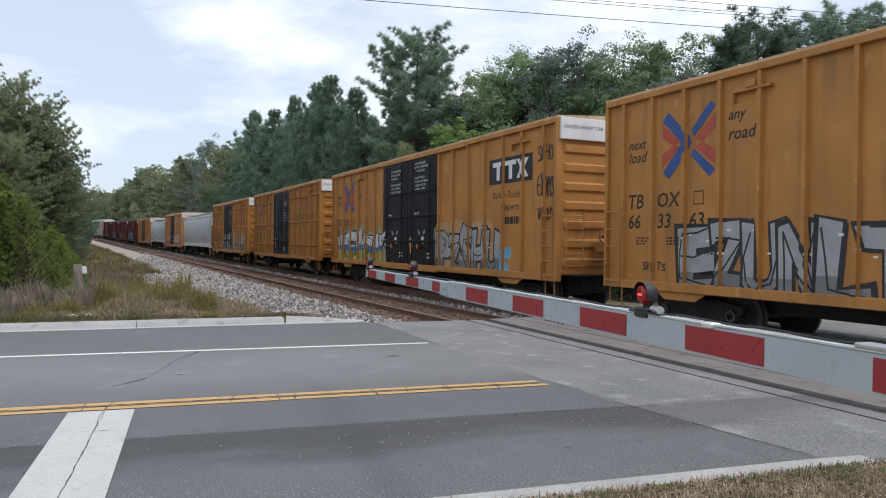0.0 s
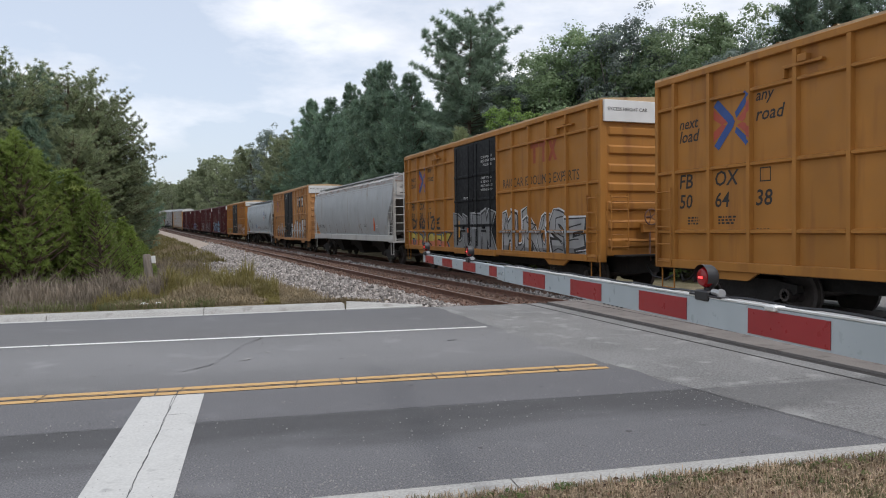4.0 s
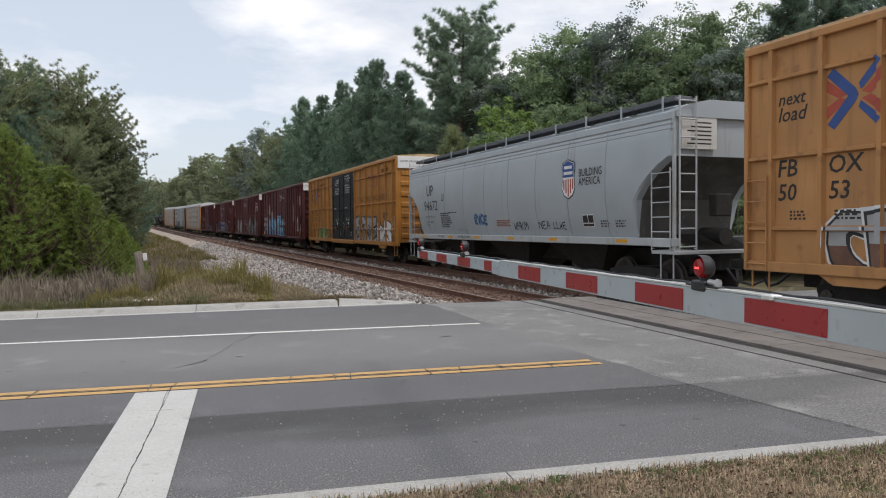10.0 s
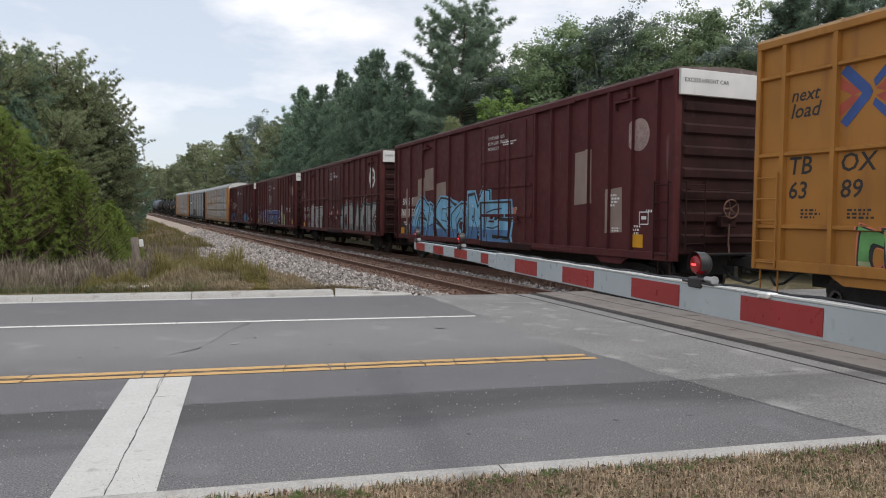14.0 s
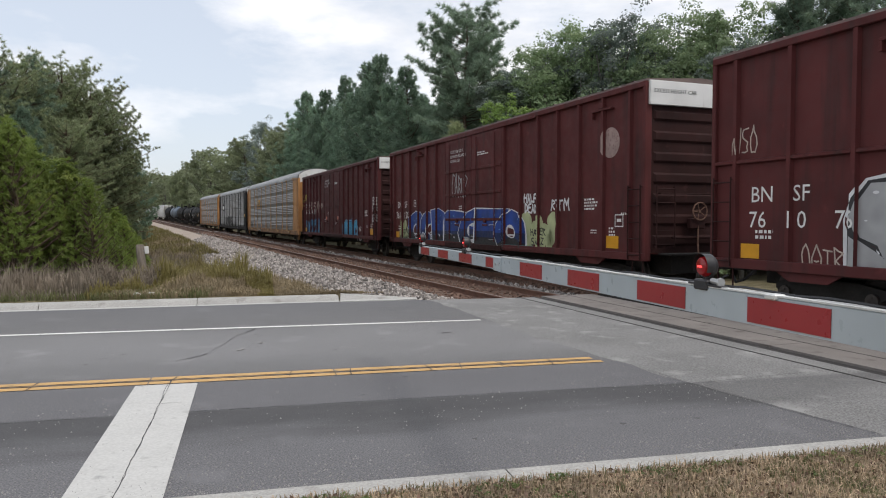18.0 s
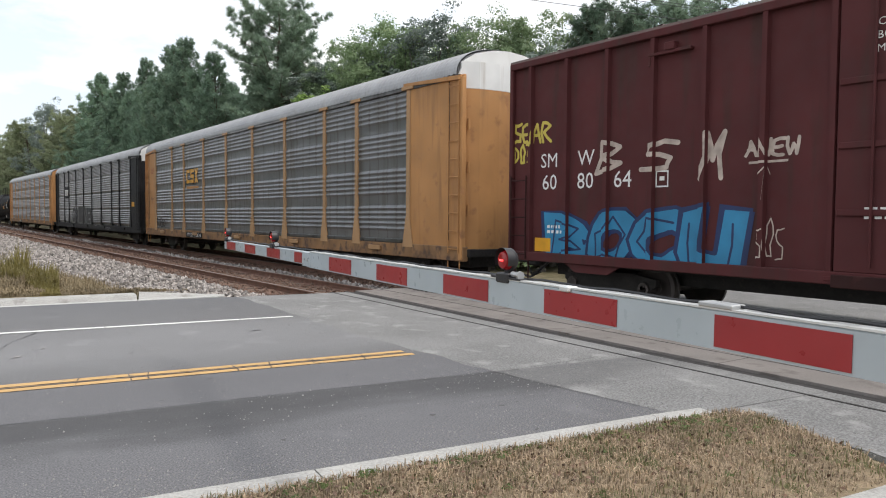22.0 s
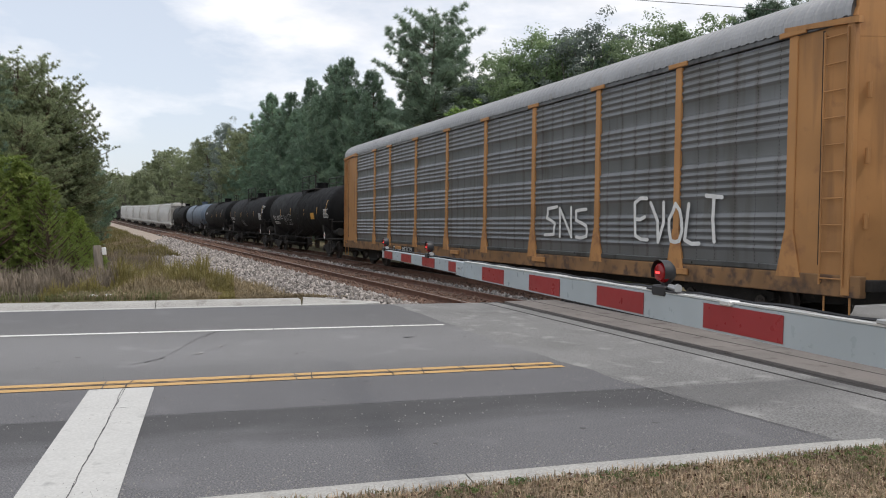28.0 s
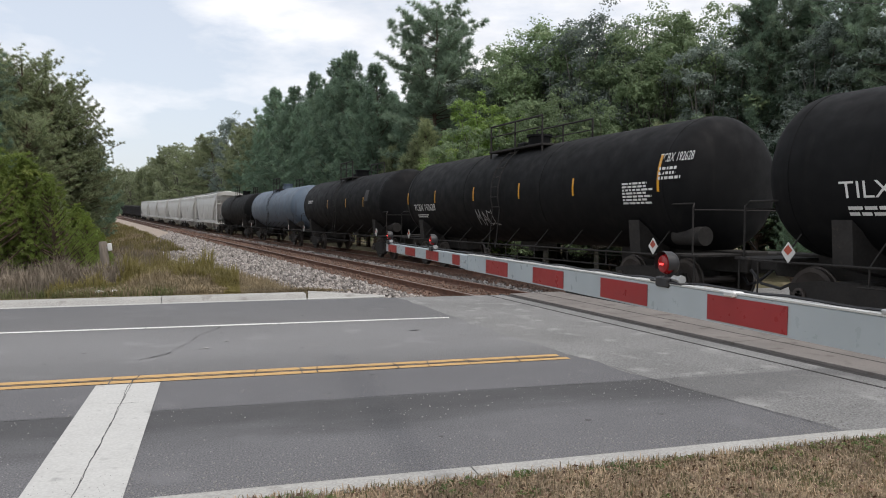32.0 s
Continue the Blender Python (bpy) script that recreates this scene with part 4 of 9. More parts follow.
G_SILVER = mat("silver_spray", (0.34, 0.345, 0.35), 0.5, metal=0.2, vary=0.15, scale=3)
G_WHITE = mat("white_spray", (0.62, 0.63, 0.64), 0.6, vary=0.12, scale=3)
G_BLACK = mat("black_spray", (0.02, 0.02, 0.022), 0.6, vary=0.2, scale=3)
G_BLUE = mat("blue_spray", (0.014, 0.05, 0.24), 0.5, vary=0.4, scale=2)
G_CYAN = mat("cyan_spray", (0.03, 0.27, 0.46), 0.5, vary=0.2, scale=2)
G_SKY = mat("sky_blue_spray", (0.17, 0.40, 0.58), 0.5, vary=0.3, scale=2)
G_GREEN = mat("green_spray", (0.12, 0.33, 0.10), 0.5, vary=0.4, scale=2)
G_LIME = mat("pale_green_spray", (0.36, 0.40, 0.22), 0.5, vary=0.3, scale=2)
G_YELLOW = mat("yellow_spray", (0.5, 0.4, 0.07), 0.5, vary=0.2, scale=2)
G_PINK = mat("salmon_spray", (0.55, 0.16, 0.09), 0.5, vary=0.3, scale=2)
G_GREYER = mat("dull_silver_spray", (0.19, 0.195, 0.2), 0.5, metal=0.2, vary=0.2, scale=3)
G_DENIM = mat("mid_blue_spray", (0.07, 0.17, 0.34), 0.5, vary=0.3, scale=2)
G_NAVY = mat("navy_spray", (0.008, 0.022, 0.085), 0.5, vary=0.3, scale=2)
G_CYAN_DEEP = mat("deep_cyan_spray", (0.02, 0.19, 0.35), 0.5, vary=0.2, scale=2)
G_DUST = mat("dusty_white_spray", (0.36, 0.32, 0.29), 0.7, vary=0.25, scale=2)
FADED_YELLOW = mat("pale_overspray_on_yellow", (0.42, 0.27, 0.13), 0.65, vary=0.2, scale=2)
G_OLIVE = mat("olive_spray", (0.3, 0.27, 0.13), 0.6, vary=0.3, scale=2)
G_TEAL = mat("teal_spray", (0.03, 0.17, 0.18), 0.5, vary=0.3, scale=2)

FONT_CACHE = {}


def text_faces(words, shear=0.0, bold=0.0):
    """Outline of words in the built-in font: triangles in a unit-high line, and its width."""
    key = (words, shear, bold)
    if key not in FONT_CACHE:
        cu = bpy.data.curves.new("words", "FONT")
        cu.body, cu.resolution_u, cu.shear, cu.offset = words, 2, shear, bold
        ob = bpy.data.objects.new("words", cu)
        me = bpy.data.meshes.new_from_object(ob)
        vs = [(v.co.x, v.co.y) for v in me.vertices]
        fs = [tuple(p.vertices) for p in me.polygons]
        bpy.data.objects.remove(ob)
        bpy.data.curves.remove(cu)
        bpy.data.meshes.remove(me)
        x0, x1 = min(v[0] for v in vs), max(v[0] for v in vs)
        y0, y1 = min(v[1] for v in vs), max(v[1] for v in vs)
        FONT_CACHE[key] = ([((x - x0) / (y1 - y0), (y - y0) / (y1 - y0)) for x, y in vs], fs, (x1 - x0) / (y1 - y0))
    return FONT_CACHE[key]


def lettering(words, x, z, high, y, wide=None, shear=0.0, bold=0.0):
    """Words on the near side, starting at x (their left, as read) with their feet at z."""
    vs, fs, w = text_faces(words, shear, bold)
    k = wide / w if wide else high
    return Geo().add([(x - a * k, y, z + b * high) for a, b in vs], fs)


def cut(poly, axis_i, at):
    """A convex polygon in two at a line."""
    lo, hi = [], []
    n = len(poly)
    for i in range(n):
        a, b = poly[i], poly[(i + 1) % n]
        da, db = a[axis_i] - at, b[axis_i] - at
        if da <= 0:
            lo.append(a)
        if da >= 0:
            hi.append(a)
        if da * db < 0:
            t = da / (da - db)
            p = (a[0] + (b[0] - a[0]) * t, a[1] + (b[1] - a[1]) * t)
            lo.append(p)
            hi.append(p)
    return [q for q in (lo, hi) if len(q) > 2]


def sprayed(polys, y0, bars, rows, proud, lift):
    """Flat paint laid over a ribbed side: pieces on a rib lie on the rib."""
    g = Geo()
    for n, poly in enumerate(polys):
        bits = [poly]
        for axis_i, marks in ((0, bars), (1, rows)):
            lo, hi = min(p[axis_i] for p in poly), max(p[axis_i] for p in poly)
            for bar in marks:
                for v in bar[:2]:
                    if lo < v < hi:
                        bits = [q for p in bits for q in cut(p, axis_i, v)]
        for q in bits:
            cx, cz = sum(p[0] for p in q) / len(q), sum(p[1] for p in q) / len(q)
            rise = max([bar[2] if len(bar) > 2 else proud for bar in bars if bar[0] < cx < bar[1]] + [proud for a, b in rows if a < cz < b] + [0])
            yy = y0 + rise + lift + 0.00003 * (n % 12)
            g.add([(px, yy, pz) for px, pz in q], (tuple(range(len(q))),))
    return g


GLYPHS = {
    "A": [((0, 0), (.5, 1)), ((.5, 1), (1, 0)), ((.25, .4), (.75, .4))], "B": [((0, 0), (0, 1)), ((0, 1), (.8, .8)), ((.8, .8), (.2, .52)), ((.2, .52), (.95, .3)), ((.95, .3), (0, 0))],
    "C": [((1, .9), (.3, 1)), ((.3, 1), (0, .5)), ((0, .5), (.3, 0)), ((.3, 0), (1, .12))], "D": [((0, 0), (0, 1)), ((0, 1), (.9, .7)), ((.9, .7), (.9, .3)), ((.9, .3), (0, 0))],
    "E": [((1, 1), (0, .9)), ((0, .9), (0, .1)), ((0, .1), (1, 0)), ((0, .5), (.8, .55))], "H": [((0, 0), (0, 1)), ((1, 0), (1, 1)), ((0, .5), (1, .5))],
    "I": [((.5, 0), (.5, 1))], "K": [((0, 0), (0, 1)), ((1, 1), (.1, .5)), ((.1, .5), (1, 0))], "L": [((0, 1), (0, .08)), ((0, .08), (1, 0))],
    "M": [((0, 0), (.1, 1)), ((.1, 1), (.5, .4)), ((.5, .4), (.9, 1)), ((.9, 1), (1, 0))], "N": [((0, 0), (0, 1)), ((0, 1), (1, 0)), ((1, 0), (1, 1))],
    "O": [((.5, 1), (.05, .6)), ((.05, .6), (.2, .05)), ((.2, .05), (.8, .05)), ((.8, .05), (.95, .6)), ((.95, .6), (.5, 1))], "P": [((0, 0), (0, 1)), ((0, 1), (.95, .8)), ((.95, .8), (.1, .45))],
    "R": [((0, 0), (0, 1)), ((0, 1), (.95, .8)), ((.95, .8), (.1, .5)), ((.1, .5), (1, 0))], "S": [((1, .95), (.15, .9)), ((.15, .9), (.1, .6)), ((.1, .6), (.9, .42)), ((.9, .42), (.85, .08)), ((.85, .08), (0, .05))],
    "T": [((0, 1), (1, .95)), ((.5, .95), (.5, 0))], "U": [((0, 1), (.05, .15)), ((.05, .15), (.5, 0)), ((.5, 0), (.95, .15)), ((.95, .15), (1, 1))], "W": [((0, 1), (.2, 0)), ((.2, 0), (.5, .6)), ((.5, .6), (.8, 0)), ((.8, 0), (1, 1))],
    "F": [((0, 0), (0, 1)), ((0, 1), (1, .96)), ((0, .52), (.8, .55))], "V": [((0, 1), (.5, 0)), ((.5, 0), (1, 1))], "X": [((0, 1), (1, 0)), ((0, 0), (1, 1))],
    "G": [((1, .85), (.4, 1)), ((.4, 1), (0, .5)), ((0, .5), (.4, 0)), ((.4, 0), (1, .2)), ((1, .2), (1, .48)), ((1, .48), (.6, .48))], "Q": [((.5, 1), (0, .5)), ((0, .5), (.5, 0)), ((.5, 0), (1, .5)), ((1, .5), (.5, 1)), ((.6, .3), (1, 0))],
    "Y": [((0, 1), (.5, .5)), ((1, 1), (.5, .5)), ((.5, .5), (.5, 0))], "Z": [((0, 1), (1, .95)), ((1, .95), (0, .05)), ((0, .05), (1, 0))], "J": [((.2, .1), (.7, .05)), ((.7, .05), (.8, 1))],
}


def fat_strokes(letters, x, z, wide, high, r, seed, full=False):
    """Letter strokes as round-ended, slightly bowed bars; x is the left edge as read."""
    polys, n = [], len(letters)
    cell = wide / n
    for i, ch in enumerate(letters):
        rnd = random.Random(seed * 31 + i)
        lift, tilt, grow = rnd.uniform(-0.06, 0.06) * high, rnd.uniform(-0.2, 0.2), rnd.uniform(0.88, 1.1)
        if ch not in GLYPHS:
            continue
        m0, mw = (0.02, 0.98) if full else (0.12, 0.76)
        at = lambda p: (x - (i + m0 + mw * p[0] + tilt * (p[1] - 0.5)) * cell, z + lift + p[1] * high * grow)
        for a, b in GLYPHS[ch]:
            (ax, az), (bx, bz) = at(a), at(b)
            bow, fa, fb = rnd.uniform(-0.14, 0.14), rnd.uniform(0.75, 1.3), rnd.uniform(0.75, 1.3)
            mx, mz = (ax + bx) / 2 + (bz - az) * bow, (az + bz) / 2 - (bx - ax) * bow
            for (px, pz, pr), (qx, qz, qr) in (((ax, az, r * fa if full else r), (mx, mz, r)), ((mx, mz, r), (bx, bz, r * fb if full else r))):
                ux, uz = qx - px, qz - pz
                base = math.atan2(uz, ux)
                polys.append([(px + pr * math.cos(base + math.pi / 2 + k * math.pi / 4), pz + pr * math.sin(base + math.pi / 2 + k * math.pi / 4)) for k in range(5)]
                             + [(qx + qr * math.cos(base - math.pi / 2 + k * math.pi / 4), qz + qr * math.sin(base - math.pi / 2 + k * math.pi / 4)) for k in range(5)])
    return polys


RAW_CACHE = {}


def raw_letter(ch, fat):
    """A letter of the built-in font, fattened, as triangles in the box of the plain letter."""
    if (ch, fat) not in RAW_CACHE:
        def faces(grow):
            cu = bpy.data.curves.new("words", "FONT")
            cu.body, cu.resolution_u, cu.offset = ch, 3, grow
            ob = bpy.data.objects.new("words", cu)
            me = bpy.data.meshes.new_from_object(ob)
            vs, fs = [(v.co.x, v.co.y) for v in me.vertices], [tuple(p.vertices) for p in me.polygons]
            bpy.data.objects.remove(ob)
            bpy.data.curves.remove(cu)
            bpy.data.meshes.remove(me)
            return vs, fs
        base = faces(0.0)[0]
        x0, x1, y0, y1 = (f(v[i] for v in base) for i in (0, 1) for f in (min, max))
        vs, fs = faces(fat)
        RAW_CACHE[ch, fat] = [[((vs[i][0] - x0) / max(0.12, x1 - x0), (vs[i][1] - y0) / (y1 - y0)) for i in f] for f in fs]
    return RAW_CACHE[ch, fat]


def below(poly, line):
    """The part of a polygon under a height."""
    bits = cut(poly, 1, line)
    return [q for q in bits if sum(p[1] for p in q) / len(q) < line]


def piece(car, side, letters, x, z, wide, high, fill, outline, seed=1, fat=0.07, rim=0.035, halo=None, tones=(), shine=None, crowd=1.12, wild=1.0, lift=0.0032, inner=0.0):
    """Sprayed letters that lean on each other: halo, outline, fill in bands of colour, and glints."""
    y0, bars, rows, proud = side
    rnd = random.Random(seed)
    cell = wide / len(letters)
    geos = {}
    for i, ch in enumerate(letters):
        lean, drop, grow = rnd.uniform(-0.16, 0.16) * wild, rnd.uniform(-0.05, 0.05) * wild * high, 1 + rnd.uniform(-0.1, 0.1) * wild
        p0, p1, p2 = (rnd.uniform(0, 6.28) for _ in range(3))
        def at(u, v, dx=0.0, dz=0.0):
            uu = u + 0.07 * wild * math.sin(v * 5.2 + p0) + lean * (v - 0.5)
            vv = v + 0.06 * wild * math.sin(u * 4.4 + p1) + 0.03 * wild * math.sin(u * 9 + p2)
            return (x - (i + 0.5 + (uu - 0.5) * 0.86 * crowd) * cell + dx, z + drop + vv * high * grow + dz)
        up = lift + 0.0013 * i
        def lay(key, polys, m, h):
            polys = [q for p in polys for q in cut(p, 1, 0.965) if sum(v[1] for v in q) / len(q) > 0.965]
            g = geos.setdefault(key, (Geo(), m))[0]
            g.join(sprayed(polys, y0, bars, rows, proud, up + h))
        shape = lambda f, dx=0.0, dz=0.0: [[at(u, v, dx, dz) for u, v in poly] for poly in raw_letter(ch, round(f, 3))]
        if halo:
            lay("graffiti_halo", shape(fat + rim + 0.03), halo, -0.0004)
        lay("graffiti_outline", shape(fat + rim) + shape(fat + rim * 0.6, -0.05, -0.035), outline, 0)
        body = shape(fat)
        lay("graffiti", body, fill, 0.0005)
        for k, (share, m) in enumerate(tones):
            low = [q for p in body for q in below(p, z + high * (share + 0.05 * math.sin(i * 1.9 + k)))]
            lay("graffiti_shade" if k == 0 else "graffiti_cut", low, m, 0.0007 + 0.0001 * k)
        if inner:
            lay("graffiti_line", fat_strokes(" " * i + ch + " " * (len(letters) - i - 1), x + 0.05, z + 0.06 * high, wide, high * 0.9, inner, seed + 5), outline, 0.0009)
        if shine:
            dots = []
            for _ in range(3):
                cx, cz = at(rnd.uniform(0.05, 0.95), rnd.uniform(0.55, 1.0))
                r = rnd.uniform(0.012, 0.028)
                dots.append([(cx + r * 2.2 * math.cos(t), cz + r * math.sin(t)) for t in np.linspace(0, 6.283, 9)[:-1]])
            lay("graffiti_shine", dots, shine, 0.001)
    for key, (g, m) in geos.items():
        if g.v:
            part(key, g, m, car, "sprayed letter graffiti" if key == "graffiti" else "")


def spray_cloud(car, side, x, z, wide, high, m, seed=1, n=16):
    """An uneven cloud of paint behind letters: overlapping rounded spots."""
    rnd = random.Random(seed)
    spots = []
    for _ in range(n):
        cx, cz = x - rnd.uniform(0.12, 0.88) * wide, z + rnd.uniform(0.15, 0.85) * high
        rx, rz = rnd.uniform(0.12, 0.24) * max(wide * 0.6, high), rnd.uniform(0.16, 0.34) * high
        spots.append([(cx + rx * math.cos(t), cz + rz * math.sin(t)) for t in np.linspace(0, 6.283, 15)[:-1]])
    spots = [q for p in spots for q in cut(p, 1, 0.965) if sum(v[1] for v in q) / len(q) > 0.965]
    part("graffiti_haze", sprayed(spots, *side, 0.0014), m, car)


def tag(car, side, letters, x, z, wide, high, m, seed=1, r=0.025):
    y0, bars, rows, proud = side
    return part("graffiti_tag", sprayed(fat_strokes(letters, x, z, wide, high, r, seed), y0, bars, rows, proud, 0.006), m, car, "thin sprayed tag")


def wrap(ob, R=1.46, zc=2.52, lift=0.007):
    """Lay flat paint on a tank's round shell."""
    for v in ob.data.vertices:
        v.co.y = math.sqrt(max(0.01, (R + lift) ** 2 - (v.co.z - zc) ** 2))


def bars_block(x, z, wide, high, rows, y, seed=0):
    """Small writing, too far to read: short bars line by line."""
    rnd = random.Random(seed)
    g, h = Geo(), high / (rows * 1.7)
    for i in range(rows):
        px, end = x, x - wide * rnd.uniform(0.7, 1.0)
        zz = z + high - (i + 1) * high / rows
        while px > end:
            w = min(rnd.uniform(0.06, 0.2) * max(0.4, wide), px - end)
            g.quad((px, y, zz), (px - w, y, zz), (px - w, y, zz + h), (px, y, zz + h))
            px -= w + 0.035
    return g


# ---- trucks with wheels, couplers ----
def truck_meshes():
    f = Geo()
    for s in (-1, 1):
        y0, y1 = sorted((s * 0.93, s * 1.06))
        prof = [(-1.12, 0.52), (-1.12, 0.64), (-0.55, 0.72), (0.55, 0.72), (1.12, 0.64), (1.12, 0.52), (0.95, 0.42), (0.62, 0.34), (0.42, 0.22), (-0.42, 0.22), (-0.62, 0.34), (-0.95, 0.42)]
        f.loft([[(x, y, z) for x, z in prof] for y in (y0, y1)])
        for sx in (-0.14, 0.0, 0.14):
            f.tube((sx, s * 0.99, 0.28), (sx, s * 0.99, 0.62), 0.06, 8)
        f.cbox(-0.34, 0.34, min(y0, y1) - 0.02, max(y0, y1) + 0.03, 0.2, 0.3, 0.02)
    f.cbox(-0.24, 0.24, -1.05, 1.05, 0.44, 0.74, 0.03)
    for sx in (-0.5, 0.5):
        f.cbox(sx - 0.05, sx + 0.05, -1.0, 1.0, 0.36, 0.46, 0.015)
    w = Geo()
    w.tube((0, -1.12, 0), (0, 1.12, 0), 0.075, 10)
    for s in (-1, 1):
        rings = []
        for y, r in ((0.69, 0.30), (0.685, 0.487), (0.715, 0.482), (0.72, 0.46), (0.80, 0.455), (0.805, 0.38), (0.79, 0.36), (0.77, 0.16), (0.80, 0.14), (0.80, 0.0)):
            rings.append([(max(r, 0.004) * math.cos(a), s * y, max(r, 0.004) * math.sin(a)) for a in np.linspace(0, 2 * math.pi, 25)[:-1]])
        w.loft(rings)
        w.tube((0, s * 0.9, 0), (0, s * 1.12, 0), 0.12, 12)
        for k in range(3):
            a = k * 2.094
            w.tube((0.06 * math.cos(a), s * 1.12, 0.06 * math.sin(a)), (0.06 * math.cos(a), s * 1.14, 0.06 * math.sin(a)), 0.018, 6)
    return f.mesh("truck", TRUCK_DARK, 35), w.mesh("wheelset", WHEEL, 35)


TRUCK_MESH, WHEEL_MESH = truck_meshes()
WHEELS = []


def add_trucks(car, half, inset=2.3):
    for sx in (-1, 1):
        t = part("truck", TRUCK_MESH, None, car, m=pose(sx * (half - inset), 0, 0))
        for k in (-0.88, 0.88):
            WHEELS.append((part("wheelset", WHEEL_MESH, None, t, m=pose(k, 0, 0.46)), k))


def add_couplers(car, half, z=0.86):
    for sx in (-1, 1):
        g = Geo().cbox(min(sx * half, sx * (half + 0.62)), max(sx * half, sx * (half + 0.62)), -0.1, 0.1, z - 0.1, z + 0.1, 0.02)
        g.cbox(min(sx * (half + 0.55), sx * (half + 0.95)), max(sx * (half + 0.55), sx * (half + 0.95)), -0.17, 0.17, z - 0.16, z + 0.16, 0.04)
        part("coupler", g, TRUCK_DARK, car)
        pts = [(sx * (half + 0.1), 0.28, z - 0.1), (sx * (half + 0.4), 0.32, z - 0.34), (sx * (half + 0.75), 0.2, z - 0.42), (sx * (half + 0.98), 0.08, z - 0.28)]
        part("air_hose", Geo().path(pts, 0.03, 6), BLACK_PLASTIC, car)


def ladder(car, x0, x1, y, z0, z1, n, m, r=0.014, out=0.07, label=""):
    """Rungs and rails standing off a side (y fixed)."""
    g = Geo()
    for x in (x0, x1):
        g.tube((x, y + out, z0), (x, y + out, z1), r * 1.2, 6)
        for z in (z0 + 0.05, z1 - 0.05):
            g.tube((x, y, z), (x, y + out, z), r, 5)
    for z in np.linspace(z0 + 0.1, z1 - 0.1, n):
        g.tube((x0, y + out, z), (x1, y + out, z), r, 6)
    return part("ladder", g, m, car, label)


def end_ladder(car, y0, y1, x, z0, z1, n, m, r=0.014, out=-0.07):
    g = Geo()
    for y in (y0, y1):
        g.tube((x + out, y, z0), (x + out, y, z1), r * 1.2, 6)
        for z in (z0 + 0.05, z1 - 0.05):
            g.tube((x, y, z), (x + out, y, z), r, 5)
    for z in np.linspace(z0 + 0.1, z1 - 0.1, n):
        g.tube((x + out, y0, z), (x + out, y1, z), r, 6)
    return part("end_ladder", g, m, car)


# ---- boxcars ----
def make_boxcar(L, label, paint, door, bars_x, rows_z, door_paint, roof_paint, band=True, leaves=2, top=5.03, sill=0.93, end_paint=None, group="freight cars"):
    """A high-cube boxcar; x runs from its leading end (0) to its trailing end (L), shifted to its middle."""
    car = thing("boxcar", label, "boxcar", group)
    h = L / 2
    X = lambda v: v - h
    yp, proud, end_paint = 1.50, 0.084, end_paint or paint
    shell = Geo()
    prof = [(-yp, sill + 0.17), (yp, sill + 0.17), (yp, top - 0.06), (-yp, top - 0.06)]
    shell.prism_x(prof, -h + 0.08, h - 0.08)
    part("body", shell, paint, car)
    d0, d1 = door
    # side sills and top chords
    for s in (1, -1):
        y0, y1 = sorted((s * (yp - 0.06), s * (yp + proud + 0.012)))
        g = Geo().cbox(-h + 0.02, h - 0.02, y0, y1, sill + 0.02, sill + 0.2, 0.012)
        part("side_sill", g, paint, car)
        g = Geo().cbox(-h + 0.02, h - 0.02, y0, y1, top - 0.16, top - 0.03, 0.012)
        part("top_chord", g, paint, car)
    # hanging bolster skirts under the sill
    for xv in (2.3, L - 2.3):
        part("bolster_skirt", Geo().loft([[(X(xv) - 0.7, y, sill + 0.03), (X(xv) + 0.7, y, sill + 0.03), (X(xv) + 0.4, y, sill - 0.14), (X(xv) - 0.4, y, sill - 0.14)] for y in (yp - 0.02, yp + 0.03)]), paint, car)
    part("underframe", Geo().box(-h + 0.4, h - 0.4, -0.5, 0.5, 0.62, sill + 0.18).box(-h + 1.5, h - 1.5, -1.35, 1.35, sill - 0.02, sill + 0.16), TRUCK_DARK, car)
    # ribs
    bars = []
    rib = Geo().add([(-0.055, 0, 0), (0.055, 0, 0), (0.04, proud, 0), (-0.04, proud, 0), (-0.055, 0, 1), (0.055, 0, 1), (0.04, proud, 1), (-0.04, proud, 1)],
                    ((0, 1, 2, 3), (4, 5, 6, 7), (0, 1, 5, 4), (1, 2, 6, 5), (2, 3, 7, 6), (3, 0, 4, 7)))
    rib.v = [(x, y, sill + 0.2 + z * (top - 0.16 - sill - 0.2)) for x, y, z in rib.v]
    rm = rib.mesh("side_rib", paint)
    far = Geo()
    for v in bars_x:
        part("side_rib", rm, None, car, m=pose(X(v), yp, 0))
        far.join(rib, pose(X(v), -yp, 0, 0, 0, 180))
        bars.append((X(v) - 0.05, X(v) + 0.05))
    if leaves:
        bars.append((X(door[0]) + 0.015, X(door[1]) - 0.015, 0.086))
    rows = []
    edges = sorted([0.06] + list(bars_x) + [L - 0.06])
    for z in rows_z:
        for a, b in zip(edges, edges[1:]):
            if b - a < 0.25 or (a < d1 - 0.2 and b > d0 + 0.2):
                continue
            g = Geo()
            g.loft([[(x, yp, z - 0.05), (x, yp + 0.078, z - 0.024), (x, yp + 0.078, z + 0.024), (x, yp, z + 0.05)] for x in (X(a) + 0.05, X(b) - 0.05)])
            part("side_rail", g, paint, car)
        rows.append((z - 0.03, z + 0.03))
    if far.v:
        tagged(part("far_side_ribs", far, paint, car))
    # corner posts
    for xv in (0, L):
        for s in (1, -1):
            y0, y1 = sorted((s * (yp - 0.1), s * (yp + proud)))
            x0, x1 = (X(xv), X(xv) + 0.1) if xv == 0 else (X(xv) - 0.1, X(xv))
